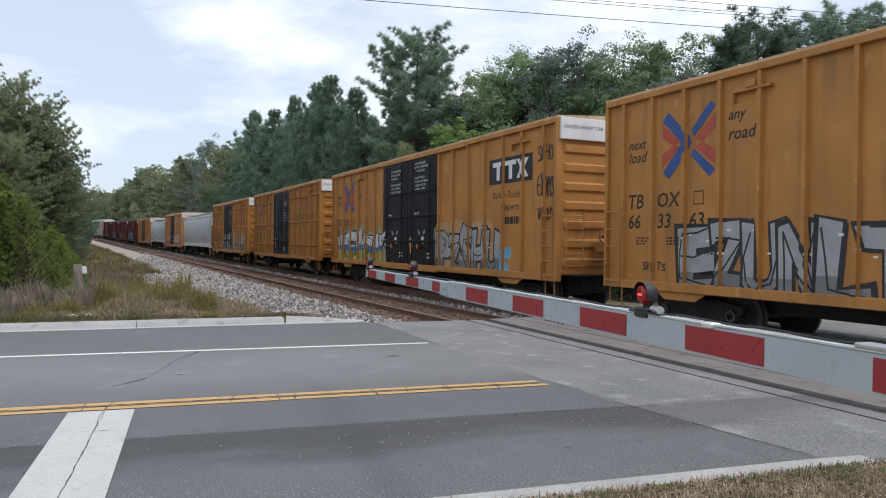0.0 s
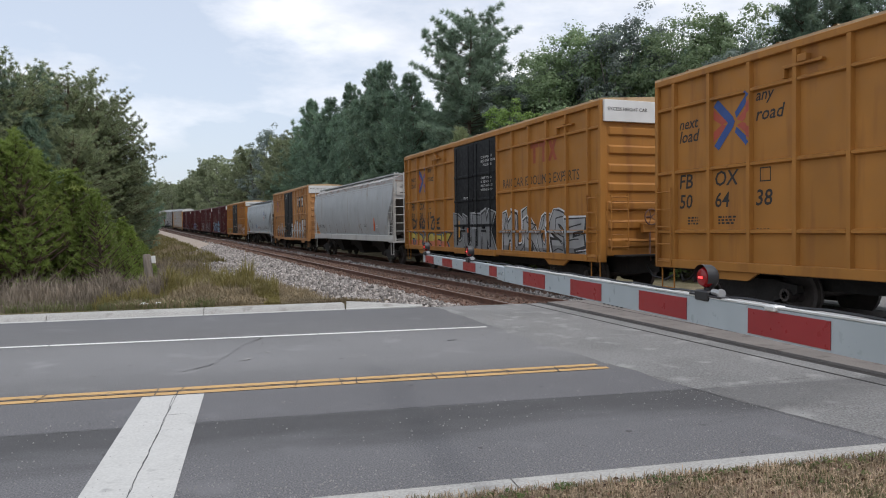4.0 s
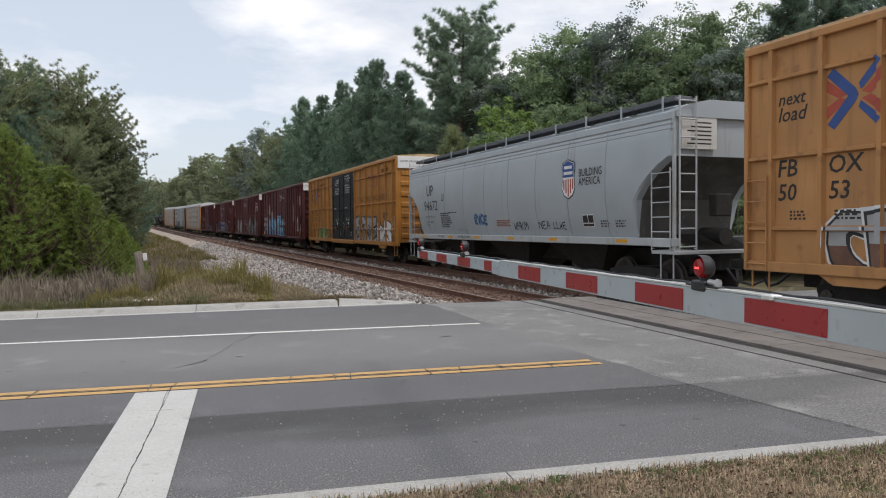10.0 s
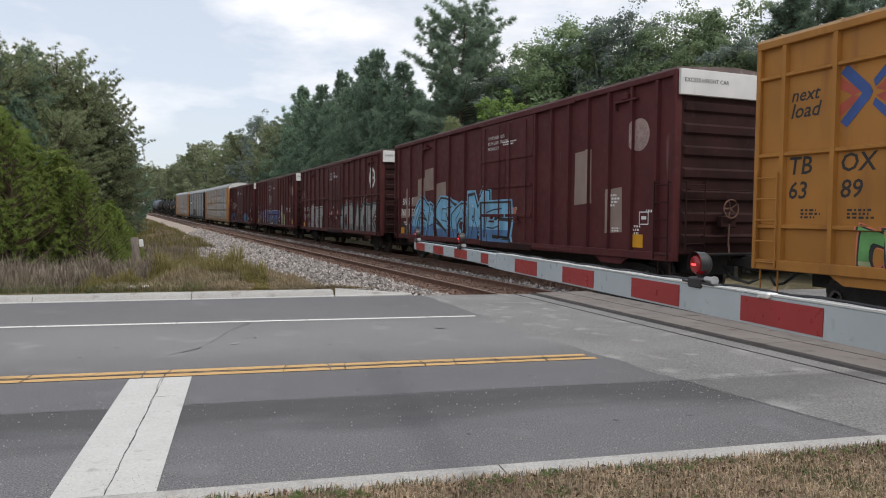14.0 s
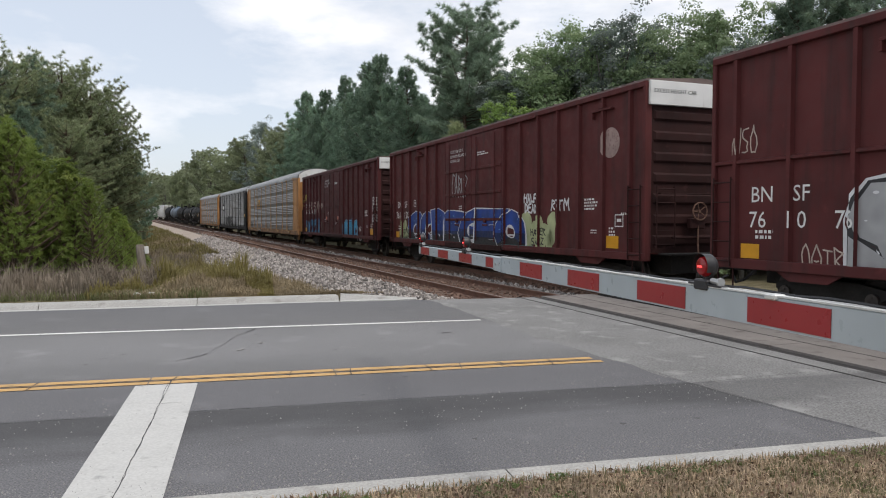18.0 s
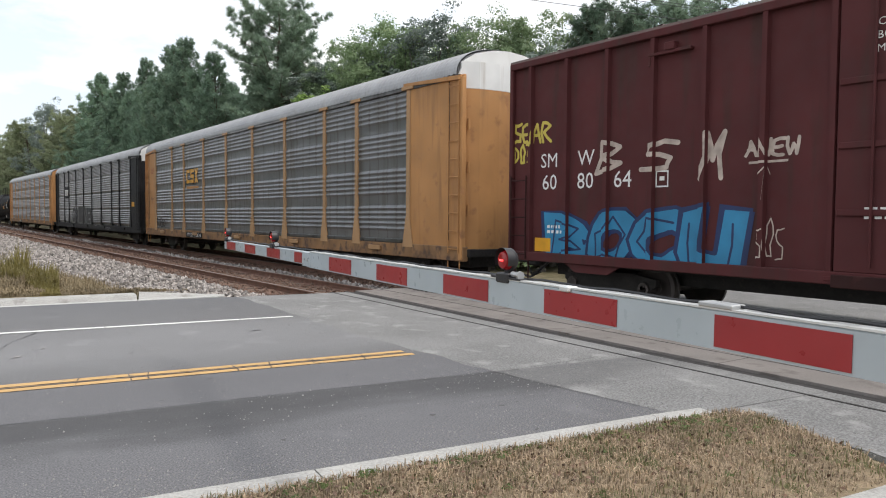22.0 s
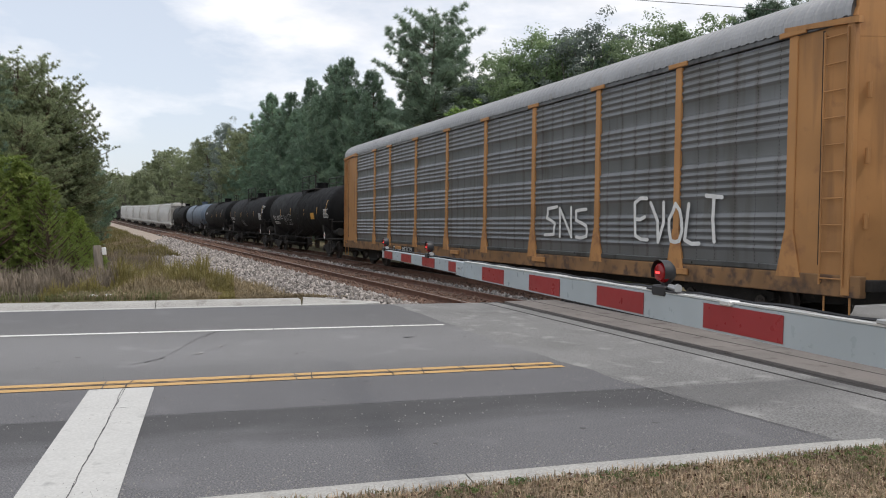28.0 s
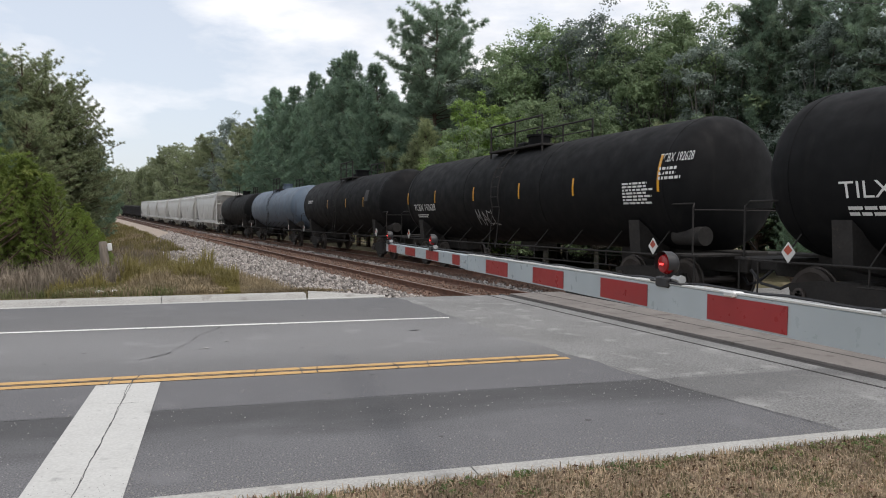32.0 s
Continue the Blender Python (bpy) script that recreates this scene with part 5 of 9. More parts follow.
            part("corner_post", Geo().cbox(x0, x1, y0, y1, sill + 0.02, top - 0.03, 0.015), paint, car)
    # roof with low cross ribs
    rp = [(-yp - 0.07, top - 0.03), (yp + 0.07, top - 0.03), (yp + 0.06, top + 0.02), (0.0, top + 0.12), (-yp - 0.06, top + 0.02)]
    part("roof", Geo().prism_x(rp, -h, h), roof_paint, car)
    g = Geo()
    for v in np.arange(0.6, L - 0.4, 1.2):
        g.loft([[(X(v) + d, y, top + 0.03 + 0.1 * (1 - abs(y) / 1.55) + (0.03 if abs(d) < 0.05 else 0)) for y in (-1.5, -0.75, 0, 0.75, 1.5)] for d in (-0.06, -0.03, 0.03, 0.06)], close=False, caps=False)
    part("roof_ribs", g, roof_paint, car)
    # ends: deep level corrugations
    n = 7
    for xv, sx in ((0, -1), (L, 1)):
        z0, z1 = sill + 0.25, top - (0.55 if band else 0.15)
        pitch = (z1 - z0) / n
        for i in range(n):
            za = z0 + i * pitch
            g = Geo()
            ring = [(0.0, za + 0.06), (0.09, za + 0.16), (0.09, za + pitch - 0.16), (0.0, za + pitch - 0.06)]
            g.loft([[(X(xv) + sx * (-0.075 + d * k), y, z) for d, z in ring] for y, k in ((-1.4, 0.0), (-1.3, 1.0), (1.3, 1.0), (1.4, 0.0))], close=False)
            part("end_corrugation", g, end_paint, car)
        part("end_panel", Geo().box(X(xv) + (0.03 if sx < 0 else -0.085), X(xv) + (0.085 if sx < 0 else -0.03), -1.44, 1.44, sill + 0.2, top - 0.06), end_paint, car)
        if band:
            x0 = X(xv) + sx * 0.02
            part("end_band", Geo().cbox(min(x0 - 0.05, x0 + 0.05), max(x0 - 0.05, x0 + 0.05), -1.5, 1.5, top - 0.56, top - 0.02, 0.008), CAR_WHITE, car, "white painted band under the roof")
            if sx < 0:
                vs, fs, w = text_faces("EXCESS HEIGHT CAR")
                g = Geo().add([(x0 - 0.056, 1.4 - a * 0.088, top - 0.29 + b * 0.088) for a, b in vs], fs)
                part("lettering", g, INK, car)
        part("end_platform", Geo().cbox(min(X(xv), X(xv) + sx * 0.45), max(X(xv), X(xv) + sx * 0.45), -1.2, 1.2, sill + 0.16, sill + 0.2, 0.008), TRUCK_DARK, car)
    end_ladder(car, 0.85, 1.35, -h - 0.06, sill + 0.3, sill + 1.75, 5, end_paint)
    bz, ring = sill + 1.15, Geo()
    ring.path([(-h - 0.2, 0.2 + 0.2 * math.cos(t), bz + 0.2 * math.sin(t)) for t in np.linspace(0, 2 * math.pi, 17)], 0.018, 5)
    for t in np.linspace(0, 2 * math.pi, 6)[:-1]:
        ring.tube((-h - 0.17, 0.2, bz), (-h - 0.2, 0.2 + 0.2 * math.cos(t), bz + 0.2 * math.sin(t)), 0.012, 5)
    ring.tube((-h - 0.02, 0.2, bz), (-h - 0.2, 0.2, bz), 0.035, 8)
    part("brake_wheel", ring, RUST, car)
    part("end_grab_iron", Geo().path([(-h - 0.02, -1.2, sill + 1.55), (-h - 0.12, -1.2, sill + 1.55), (-h - 0.12, 1.25, sill + 1.55), (-h - 0.02, 1.25, sill + 1.55)], 0.016, 5), end_paint, car)
    part("brake_chain_rod", Geo().path([(-h - 0.14, 0.2, bz - 0.25), (-h - 0.16, 0.22, sill + 0.4), (-h - 0.3, 0.3, sill + 0.05)], 0.02, 5), RUST, car)
    part("end_step_rack", Geo().box(-h - 0.32, -h - 0.28, -0.9, -0.35, sill + 0.25, sill + 0.3).box(-h - 0.32, -h - 0.28, -0.9, -0.35, sill + 0.6, sill + 0.64).box(-h - 0.32, -h - 0.29, -0.9, -0.86, sill + 0.2, sill + 0.95).box(-h - 0.32, -h - 0.29, -0.39, -0.35, sill + 0.2, sill + 0.95), end_paint, car)
    part("brake_gear", Geo().cbox(-h - 0.16, -h - 0.02, 0.0, 0.42, sill + 0.75, sill + 1.0, 0.02).tube((-h - 0.1, -0.9, sill + 0.55), (-h - 0.1, 0.9, sill + 0.55), 0.03, 8), end_paint, car)
    ladder(car, X(0.12), X(0.58), yp + 0.05, sill + 0.05, sill + 1.75, 5, end_paint)
    ladder(car, X(L - 0.58), X(L - 0.12), yp + 0.05, sill + 0.05, sill + 1.75, 5, end_paint)
    for xv in (0.35, L - 0.35):
        part("step", Geo().path([(X(xv) - 0.2, yp, sill + 0.05), (X(xv) - 0.2, yp, sill - 0.42), (X(xv) + 0.2, yp, sill - 0.42), (X(xv) + 0.2, yp, sill + 0.05)], 0.018, 6), end_paint, car)
    # tack boards under the roof edge
    for v in (1.75, L - 4.0):
        part("tack_board", Geo().cbox(X(v) - 0.42, X(v) + 0.42, yp, yp + 0.1, 4.56, 4.61, 0.006).cbox(X(v) + 0.37, X(v) + 0.42, yp, yp + 0.095, 4.4, 4.56, 0.006).cbox(X(v) - 0.12, X(v) + 0.08, yp, yp + 0.12, 4.61, 4.74, 0.01), paint, car)
    # doors
    if leaves:
        dw = (d1 - d0) / leaves
        for i in range(leaves):
            a, b = X(d0 + i * dw), X(d0 + (i + 1) * dw)
            door_ob = part("door", Geo().cbox(a + 0.015, b - 0.015, yp + 0.0, yp + 0.085, sill + 0.2, top - 0.2, 0.012), door_paint, car, "black plug door with locking rods" if door_paint is BLACK_DOOR else "plug door with locking rods")
            for z in (sill + 1.0, sill + 1.9, sill + 2.75):
                part("door_rail", Geo().cbox(a + 0.05, b - 0.05, yp + 0.085, yp + 0.12, z - 0.045, z + 0.045, 0.01), door_paint, door_ob)
            for f in (0.2, 0.8):
                x = a + (b - a) * f
                part("locking_rod", Geo().tube((x, yp + 0.13, sill + 0.28), (x, yp + 0.13, top - 0.3), 0.02, 6), door_paint, door_ob)
            part("door_handle", Geo().cbox((a + b) / 2 - 0.2, (a + b) / 2 + 0.16, yp + 0.12, yp + 0.15, sill + 0.78, sill + 0.84, 0.008).tube(((a + b) / 2, yp + 0.1, sill + 0.95), ((a + b) / 2, yp + 0.16, sill + 0.95), 0.07, 10), door_paint, door_ob)
        for z in (sill + 0.1, top - 0.16):
            part("door_track", Geo().cbox(X(max(0.4, d0 - 2.2)), X(d1 + 0.1), yp + 0.06, yp + 0.11, z - 0.03, z + 0.03, 0.006), paint, car)
        part("door_sill", Geo().cbox(X(d0), X(d1), yp - 0.02, yp + 0.12, sill - 0.02, sill + 0.16, 0.01), end_paint, car)
    add_trucks(car, h)
    add_couplers(car, h)
    return car, X, (yp, bars, rows, proud)


def brand_cross(car, side, x, z, w, h):
    """Crossed red and blue arrow emblem of four bent bars."""
    y0, bars, rows, proud = side
    def put(pts):
        return [(x - u * w, z + v * h) for u, v in pts]
    red = [put(p) for p in (((-.5, .31), (-.5, .11), (-.27, -.02), (-.12, .02)), ((-.5, -.33), (-.12, -.05), (-.27, -.01), (-.5, -.13)), ((.12, .03), (.5, .35), (.5, .14), (.27, -.02)), ((.12, -.07), (.27, -.03), (.5, -.15), (.5, -.36)))]
    blue = [put(p) for p in (((-.5, .36), (-.38, .48), (.02, .1), (-.11, .0)), ((-.11, .0), (.02, -.1), (-.36, -.5), (-.48, -.4)), ((-.11, .0), (.02, .1), (.07, .0), (.02, -.1)), ((.07, .17), (.4, .52), (.5, .44), (.11, .06)), ((.07, -.2), (.11, -.1), (.5, -.42), (.4, -.52)))]
    part("emblem_red", sprayed(red, y0, bars, rows, proud, 0.004), INK_RED, car, "red half of a crossed-arrow emblem")
    part("emblem_blue", sprayed(blue, y0, bars, rows, proud, 0.0065), INK_BLUE, car, "blue half of a crossed-arrow emblem")


def words(car, side, text, x, z, high, m=None, wide=None, shear=0.0, bold=0.0):
    flat = lettering(text, x, z, high, 0, wide, shear, bold)
    part("lettering", sprayed([[(flat.v[i][0], flat.v[i][2]) for i in f] for f in flat.f], side[0], side[1], side[2], side[3], 0.004), m or INK, car)


def small_print(car, side, spots, m, seed=0):
    for i, (x, z, w, h, n) in enumerate(spots):
        part("small_print", bars_block(x, z, w, h, n, side[0] + 0.004, seed + i), m, car)


YELLOW_RACK = mat("tan_rack_posts", (0.37, 0.22, 0.105), 0.65, vary=0.15, scale=1.4, grime=(0.22, 0.14, 0.08), grime_at=0.55, streak=1)
RACK_SILL = mat("grimy_rack_sill", (0.23, 0.125, 0.055), 0.75, vary=0.25, scale=1.6, second=(0.1, 0.06, 0.04), second_at=0.52, grime=(0.045, 0.032, 0.026), grime_at=0.56)

# ---- covered hoppers ----
HOPPER_Z = (1.42, 1.62, 1.95, 2.3, 2.6, 2.85, 3.05, 3.2)
HOPPER_W = (1.36, 1.44, 1.50, 1.545, 1.556, 1.56, 1.556, 1.55)


def make_hopper(L, label, paint, sill_paint, stakes=0, deep=False, top=4.55, rail=True, group="freight cars", sill_stripe=None, roof_paint=None):
    car = thing("hopper_car", label, "hopper car", group)
    h = L / 2
    X = lambda v: v - h
    # the tub: level outlines stacked upward, its ends sloping out
    lv = [(1.42, 1.24, 1.36), (1.62, 1.22, 1.44), (1.95, 1.14, 1.50), (2.3, 0.93, 1.545), (2.6, 0.68, 1.556), (2.85, 0.44, 1.56), (3.05, 0.27, 1.556), (3.2, 0.18, 1.55), (3.6, 0.16, 1.52), (3.95, 0.16, 1.47), (top - 0.3, 0.16, 1.40)]
    if deep:
        cut = lambda z: float(np.interp(z, [1.4, 1.6, 2.3, 2.6, 2.85, 3.05, 3.2], [1.55, 1.55, 1.45, 1.2, 0.88, 0.55, 0.22]))
        lv = [(z, cut(z), w) for z, e, w in lv]
    if stakes:
        lv = [(z, 0.5 + 2.6 * max(0.0, (3.7 - z) / 2.3), w) for z, e, w in lv]
    rings = []
    for z, e, w in lv:
        c = 0.05
        rings.append([(X(e), -w + c, z), (X(e) + c, -w, z), (X(L - e) - c, -w, z), (X(L - e), -w + c, z), (X(L - e), w - c, z), (X(L - e) - c, w, z), (X(e) + c, w, z), (X(e), w - c, z)])
    part("tub", Geo().loft(rings), paint, car, smooth=28)
    if not stakes:
        for v in np.linspace(2.6, L - 2.6, 8):
            g = Geo().loft([[(X(v) - 0.02, w - 0.01, z), (X(v) - 0.012, w + 0.006, z), (X(v) + 0.012, w + 0.006, z), (X(v) + 0.02, w - 0.01, z)] for z, e, w in lv])
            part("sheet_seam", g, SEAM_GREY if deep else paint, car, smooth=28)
    rp = [(-1.43, top - 0.33), (1.43, top - 0.33), (1.42, top - 0.2), (1.1, top - 0.05), (0.55, top + 0.06), (-0.55, top + 0.06), (-1.1, top - 0.05), (-1.42, top - 0.2)]
    part("roof", Geo().prism_x(rp, X(0.12), X(L - 0.12)), roof_paint or (paint if not stakes else HOP_WHITE), car, smooth=20)
    for k, z in enumerate((top - 0.33, top - 0.44, top - 0.55)):
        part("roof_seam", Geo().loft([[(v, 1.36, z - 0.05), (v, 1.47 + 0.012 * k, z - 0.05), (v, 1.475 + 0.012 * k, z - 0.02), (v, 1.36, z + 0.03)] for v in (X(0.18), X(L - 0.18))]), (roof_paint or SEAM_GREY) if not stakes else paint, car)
    # roof walk, hatches
    for s in (1, -1):
        y0, y1 = sorted((s * 0.72, s * 1.12))
        if deep:
            # a broad dark grating along each eave on flat pale brackets
            part("running_board", Geo().cbox(X(0.4), X(L - 0.4), min(s * 0.78, s * 1.26), max(s * 0.78, s * 1.26), top + 0.05, top + 0.16, 0.01), GRATING, car, "dark grating walkway")
            for v in np.arange(0.79, L - 0.2, 1.54):
                part("walk_bracket", Geo().cbox(X(v) - 0.035, X(v) + 0.035, s * 1.27 - 0.008, s * 1.27 + 0.008, top - 0.2, top + 0.2, 0.003), paint, car)
        else:
            part("running_board", Geo().box(X(0.4), X(L - 0.4), y0, y1, top + 0.06, top + 0.085), STEEL, car)
        if rail and not deep:
            g = Geo().box(X(0.35), X(L - 0.35), s * 1.16 - 0.015, s * 1.16 + 0.015, top + 0.03, top + 0.11)
            for v in np.arange(0.5, L - 0.3, 1.9):
                g.tube((X(v), s * 1.14, top - 0.02), (X(v), s * 1.16, top + 0.12), 0.014, 5)
            part("roof_rail", g, STEEL, car)
    for v in np.linspace(2.2, L - 2.2, 8):
        part("hatch", Geo().cbox(X(v) - 0.7, X(v) + 0.7, -0.42, 0.42, top + 0.06, top + 0.17, 0.03), paint, car)
    # side sill
    for s in (1, -1):
        y0, y1 = sorted((s * 1.34, s * 1.52))
        part("side_sill", Geo().cbox(X(0.15), X(L - 0.15), y0, y1, 1.25 if deep else 1.12, 1.43 if deep else 1.42, 0.015), sill_paint, car)
        if sill_stripe and s > 0:
            for v in (1.75, 4.95, 7.5, 10.05, 12.45, 15.3):
                part("reflector", Geo().box(X(v), X(v) + 0.45, 1.522, 1.526, 1.31, 1.39), sill_stripe, car, "small yellow reflector")
    if stakes:
        for v in np.linspace(3.0, L - 3.0, stakes):
            part("side_stake", Geo().loft([[(X(v) - 0.06, 1.40, 1.42), (X(v) + 0.06, 1.40, 1.42), (X(v) + 0.06, 1.5, 1.42), (X(v) - 0.06, 1.5, 1.42)], [(X(v) - 0.05, 1.5, 2.75), (X(v) + 0.05, 1.5, 2.75), (X(v) + 0.05, 1.605, 2.75), (X(v) - 0.05, 1.605, 2.75)], [(X(v) - 0.04, 1.34, top - 0.3), (X(v) + 0.04, 1.34, top - 0.3), (X(v) + 0.04, 1.46, top - 0.3), (X(v) - 0.04, 1.46, top - 0.3)]]), paint, car)
            part("stake_foot", Geo().box(X(v) - 0.09, X(v) + 0.09, 1.42, 1.5, 0.8, 1.14), sill_paint, car)
    # discharge bays below
    for v in np.linspace(4.6, L - 4.6, 3):
        g = Geo().loft([[(X(v) - a, -b, z), (X(v) + a, -b, z), (X(v) + a, b, z), (X(v) - a, b, z)] for a, b, z in ((1.75, 1.25, 1.44), (0.45, 0.6, 0.45), (0.45, 0.6, 0.33))])
        part("discharge_bay", g, TRUCK_DARK if not stakes else paint, car)
    part("centre_sill", Geo().box(-h + 0.1, h - 0.1, -0.3, 0.3, 0.72, 1.12), TRUCK_DARK, car)
    # ends: placard sheet, posts, platforms, ladders
    for e, sx in ((0, -1), (L, 1)):
        x = X(e)
        b0, b1 = sorted((x - sx * 0.135, x - sx * 0.16))
        if not stakes:
            g = Geo()
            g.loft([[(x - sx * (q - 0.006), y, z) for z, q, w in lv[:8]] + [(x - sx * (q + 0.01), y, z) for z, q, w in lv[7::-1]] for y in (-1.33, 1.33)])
            part("slope_sheet", g, SHADED_END, car, "sloping end sheet with the overhang's shade in its dark colour")
            part("placard_sheet", Geo().box(b0, b1, 0.35, 1.3, 3.35, 4.05), HOP_WHITE, car, "pale placard with rows of small print")
            g = Geo()
            for k in range(6):
                g.box(x - sx * 0.133 - 0.001, x - sx * 0.133 + 0.001, 0.5, 1.15 - 0.1 * (k % 3), 3.45 + 0.09 * k, 3.48 + 0.09 * k)
            part("small_print", g, INK, car)
        for s in (1, -1):
            part("end_post", Geo().cbox(x - sx * 0.2 - 0.035, x - sx * 0.2 + 0.035, s * 1.44 - 0.035, s * 1.44 + 0.035, 1.1, top - 0.2 if not stakes else top - 0.4, 0.01), sill_paint, car)
            if stakes:
                part("end_brace", Geo().tube((x - sx * 2.6, s * 1.42, 1.3), (x - sx * 0.25, s * 1.42, 3.6), 0.05, 6), sill_paint, car)
        part("end_slope_plate", Geo().loft([[(x - sx * (1.2 if not stakes else 3.0), y - 0.04, 1.5), (x - sx * (1.2 if not stakes else 3.0), y + 0.04, 1.5), (x - sx * 0.3, y + 0.04, 1.16), (x - sx * 0.3, y - 0.04, 1.16)] for y in (-0.8, 0.8)]), TRUCK_DARK, car)
        part("end_platform", Geo().cbox(min(x, x - sx * 0.9), max(x, x - sx * 0.9), -1.5, 1.5, 1.08, 1.16, 0.01), sill_paint, car)
        x0, x1 = sorted((x - sx * 0.22, x - sx * 0.85))
        ladder(car, x0, x1, 1.46, 1.15, 3.1 if sx > 0 else 2.95, 6, sill_paint)
        end_ladder(car, 0.98, 1.42, x - sx * 0.12, 1.15, top + 0.1, 9, sill_paint, r=0.018, out=sx * 0.07)
        part("step", Geo().path([(x - sx * 0.2, 1.46, 1.1), (x - sx * 0.2, 1.46, 0.5), (x - sx * 0.62, 1.46, 0.5), (x - sx * 0.62, 1.46, 1.1)], 0.018, 6), sill_paint, car)
    part("brake_box", Geo().cbox(-h + 0.15, -h + 0.4, -0.1, 0.35, 1.9, 2.4, 0.03), TRUCK_DARK, car)
    part("brake_tank", Geo().tube((-h + 0.55, -0.3, 1.45), (-h + 1.3, -0.3, 1.45), 0.2, 12), TRUCK_DARK, car, smooth=40)
    add_trucks(car, h, 2.0)
    add_couplers(car, h)
    return car, X, (1.565, [], [], 0.0)


def hug(ob, lift=0.006):
    """Lay flat paint on a hopper's bulging side."""
    for v in ob.data.vertices:
        v.co.y = float(np.interp(v.co.z, HOPPER_Z, HOPPER_W)) + lift
    return ob


# ---- automobile carriers ----
def make_autorack(L, label, post_paint, panel_paint, roof_paint, end_top=True, end_paint=None, group="freight cars", top=5.02, posts=None, slotted=False, lap=0.34):
    car = thing("autorack_car", label, "autorack car", group)
    h, yp = L / 2, 1.47
    X = lambda v: v - h
    posts = posts or [2.42, 5.1, 7.1, 10.05, 12.95, 15.75, 18.55, 21.35, 23.25, L - 1.32]
    end_paint = end_paint or post_paint
    # corrugated screens between the posts, in rows
    z0, z1 = 1.12, top - 0.08
    tiers = [z0, 2.06, 3.12, 4.2, z1] if slotted else list(np.linspace(z0, z1, 5))
    for a, b in zip(posts, posts[1:]):
        for za, zb in zip(tiers, tiers[1:]):
            gap = 0.032 if slotted else 0.004
            lo, hi = za + gap, zb
            foot = lo + (0.035 if slotted else 0.24)
            prof, n = [(yp + 0.004, lo), (yp + 0.004, foot)], 7 if slotted else 5
            d = (hi - 0.03 - foot) / n
            for i in range(n):
                t0 = foot + d * i
                prof += [(yp + 0.01, t0 + d * 0.12), (yp + 0.03, t0 + d * 0.34), (yp + 0.037, t0 + d * 0.5), (yp + 0.03, t0 + d * 0.66), (yp + 0.01, t0 + d * 0.88)]
            prof += [(yp + 0.004, hi - 0.02), (yp + 0.004, hi), (yp - 0.03, hi), (yp - 0.03, lo)]
            part("side_screen", Geo().prism_x(prof, X(a) + 0.02, X(b) - 0.02), panel_paint, car, smooth=25)
        if not slotted:
            part("rub_rail", Geo().cbox(X(a) + 0.1, X(b) - 0.1, yp + 0.0, yp + 0.05, 1.07, 1.17, 0.01), RACK_DARK, car)
    part("inner_wall", Geo().box(X(0.7), X(L - 0.7), -yp, yp - 0.04, 1.0, top), RACK_DARK, car)
    # posts with flared feet and cap plates
    pg = Geo().cbox(-0.085, 0.085, yp - 0.02, yp + 0.058, 1.0, top, 0.012)
    pg.loft([[(-0.085, y, 1.75), (0.085, y, 1.75), (0.24, y, 0.98), (-0.24, y, 0.98)] for y in (yp + 0.02, yp + 0.062)])
    pg.cbox(-0.26, 0.26, yp - 0.02, yp + 0.098, top - 0.06, top + 0.03, 0.01)
    pm = pg.mesh("side_post", post_paint)
    for v in posts:
        part("side_post", pm, None, car, m=pose(X(v), 0, 0))
    part("top_chord", Geo().cbox(X(0.5), X(L - 0.5), yp - 0.03, yp + 0.06, top - 0.07, top + 0.03, 0.01), RACK_DARK, car)
    part("deck_sill", Geo().cbox(X(0.1), X(L - 0.1), yp - 0.1, yp + 0.055, 0.72, 1.06, 0.015), RACK_SILL if end_paint is not RACK_BLACK else end_paint, car)
    part("far_wall", Geo().box(X(0.5), X(L - 0.5), -yp - 0.06, -yp - 0.005, 0.75, top), panel_paint, car)
    part("underframe", Geo().box(X(1.0), X(L - 1.0), -0.6, 0.6, 0.5, 0.76), TRUCK_DARK, car)
    for v in np.arange(4.0, L - 3, 5.2):
        part("tie_box", Geo().cbox(X(v) - 0.3, X(v) + 0.3, yp + 0.06, yp + 0.12, 0.86, 0.98, 0.01), post_paint, car)
    # arched roof of cross-ribbed sheets
    arc = [(1.55, top + 0.02)] + [(1.55 * math.cos(t) ** 0.8, top + 0.08 + 0.66 * math.sin(t)) for t in np.linspace(0, math.pi / 2 - 0.001, 12)]
    arc = arc + [(-y, z) for y, z in arc[-2::-1]]
    rings, v = [], 0.35
    while v < L - 0.35:
        for d, k in ((0, 0.0), (0.05, 0.0), (0.07, 0.012), (0.12, 0.012), (0.14, 0.0)):
            if v + d < L - 0.3:
                rings.append([(X(v + d), y * (1 + k * 0.5), z + k) for y, z in arc])
        v += 0.19
    part("roof", Geo().loft(rings, close=False, caps=False), roof_paint, car)
    part("roof_lining", Geo().loft([[(X(v), y * 0.985, z - 0.03) for y, z in arc] for v in (0.36, L - 0.36)]), RACK_DARK, car)
    # ends: plain side sheet, ladder, radial doors
    for e, sx in ((0, -1), (L, 1)):
        wide = abs(e - (posts[0] if sx < 0 else posts[-1])) - 0.05
        x0, x1 = sorted((X(e) - sx * (lap - 0.06), X(e) - sx * wide))
        sh = part("end_side_sheet", Geo().cbox(x0, x1, yp - 0.05, yp + 0.03, 1.0, top, 0.01), end_paint, car)
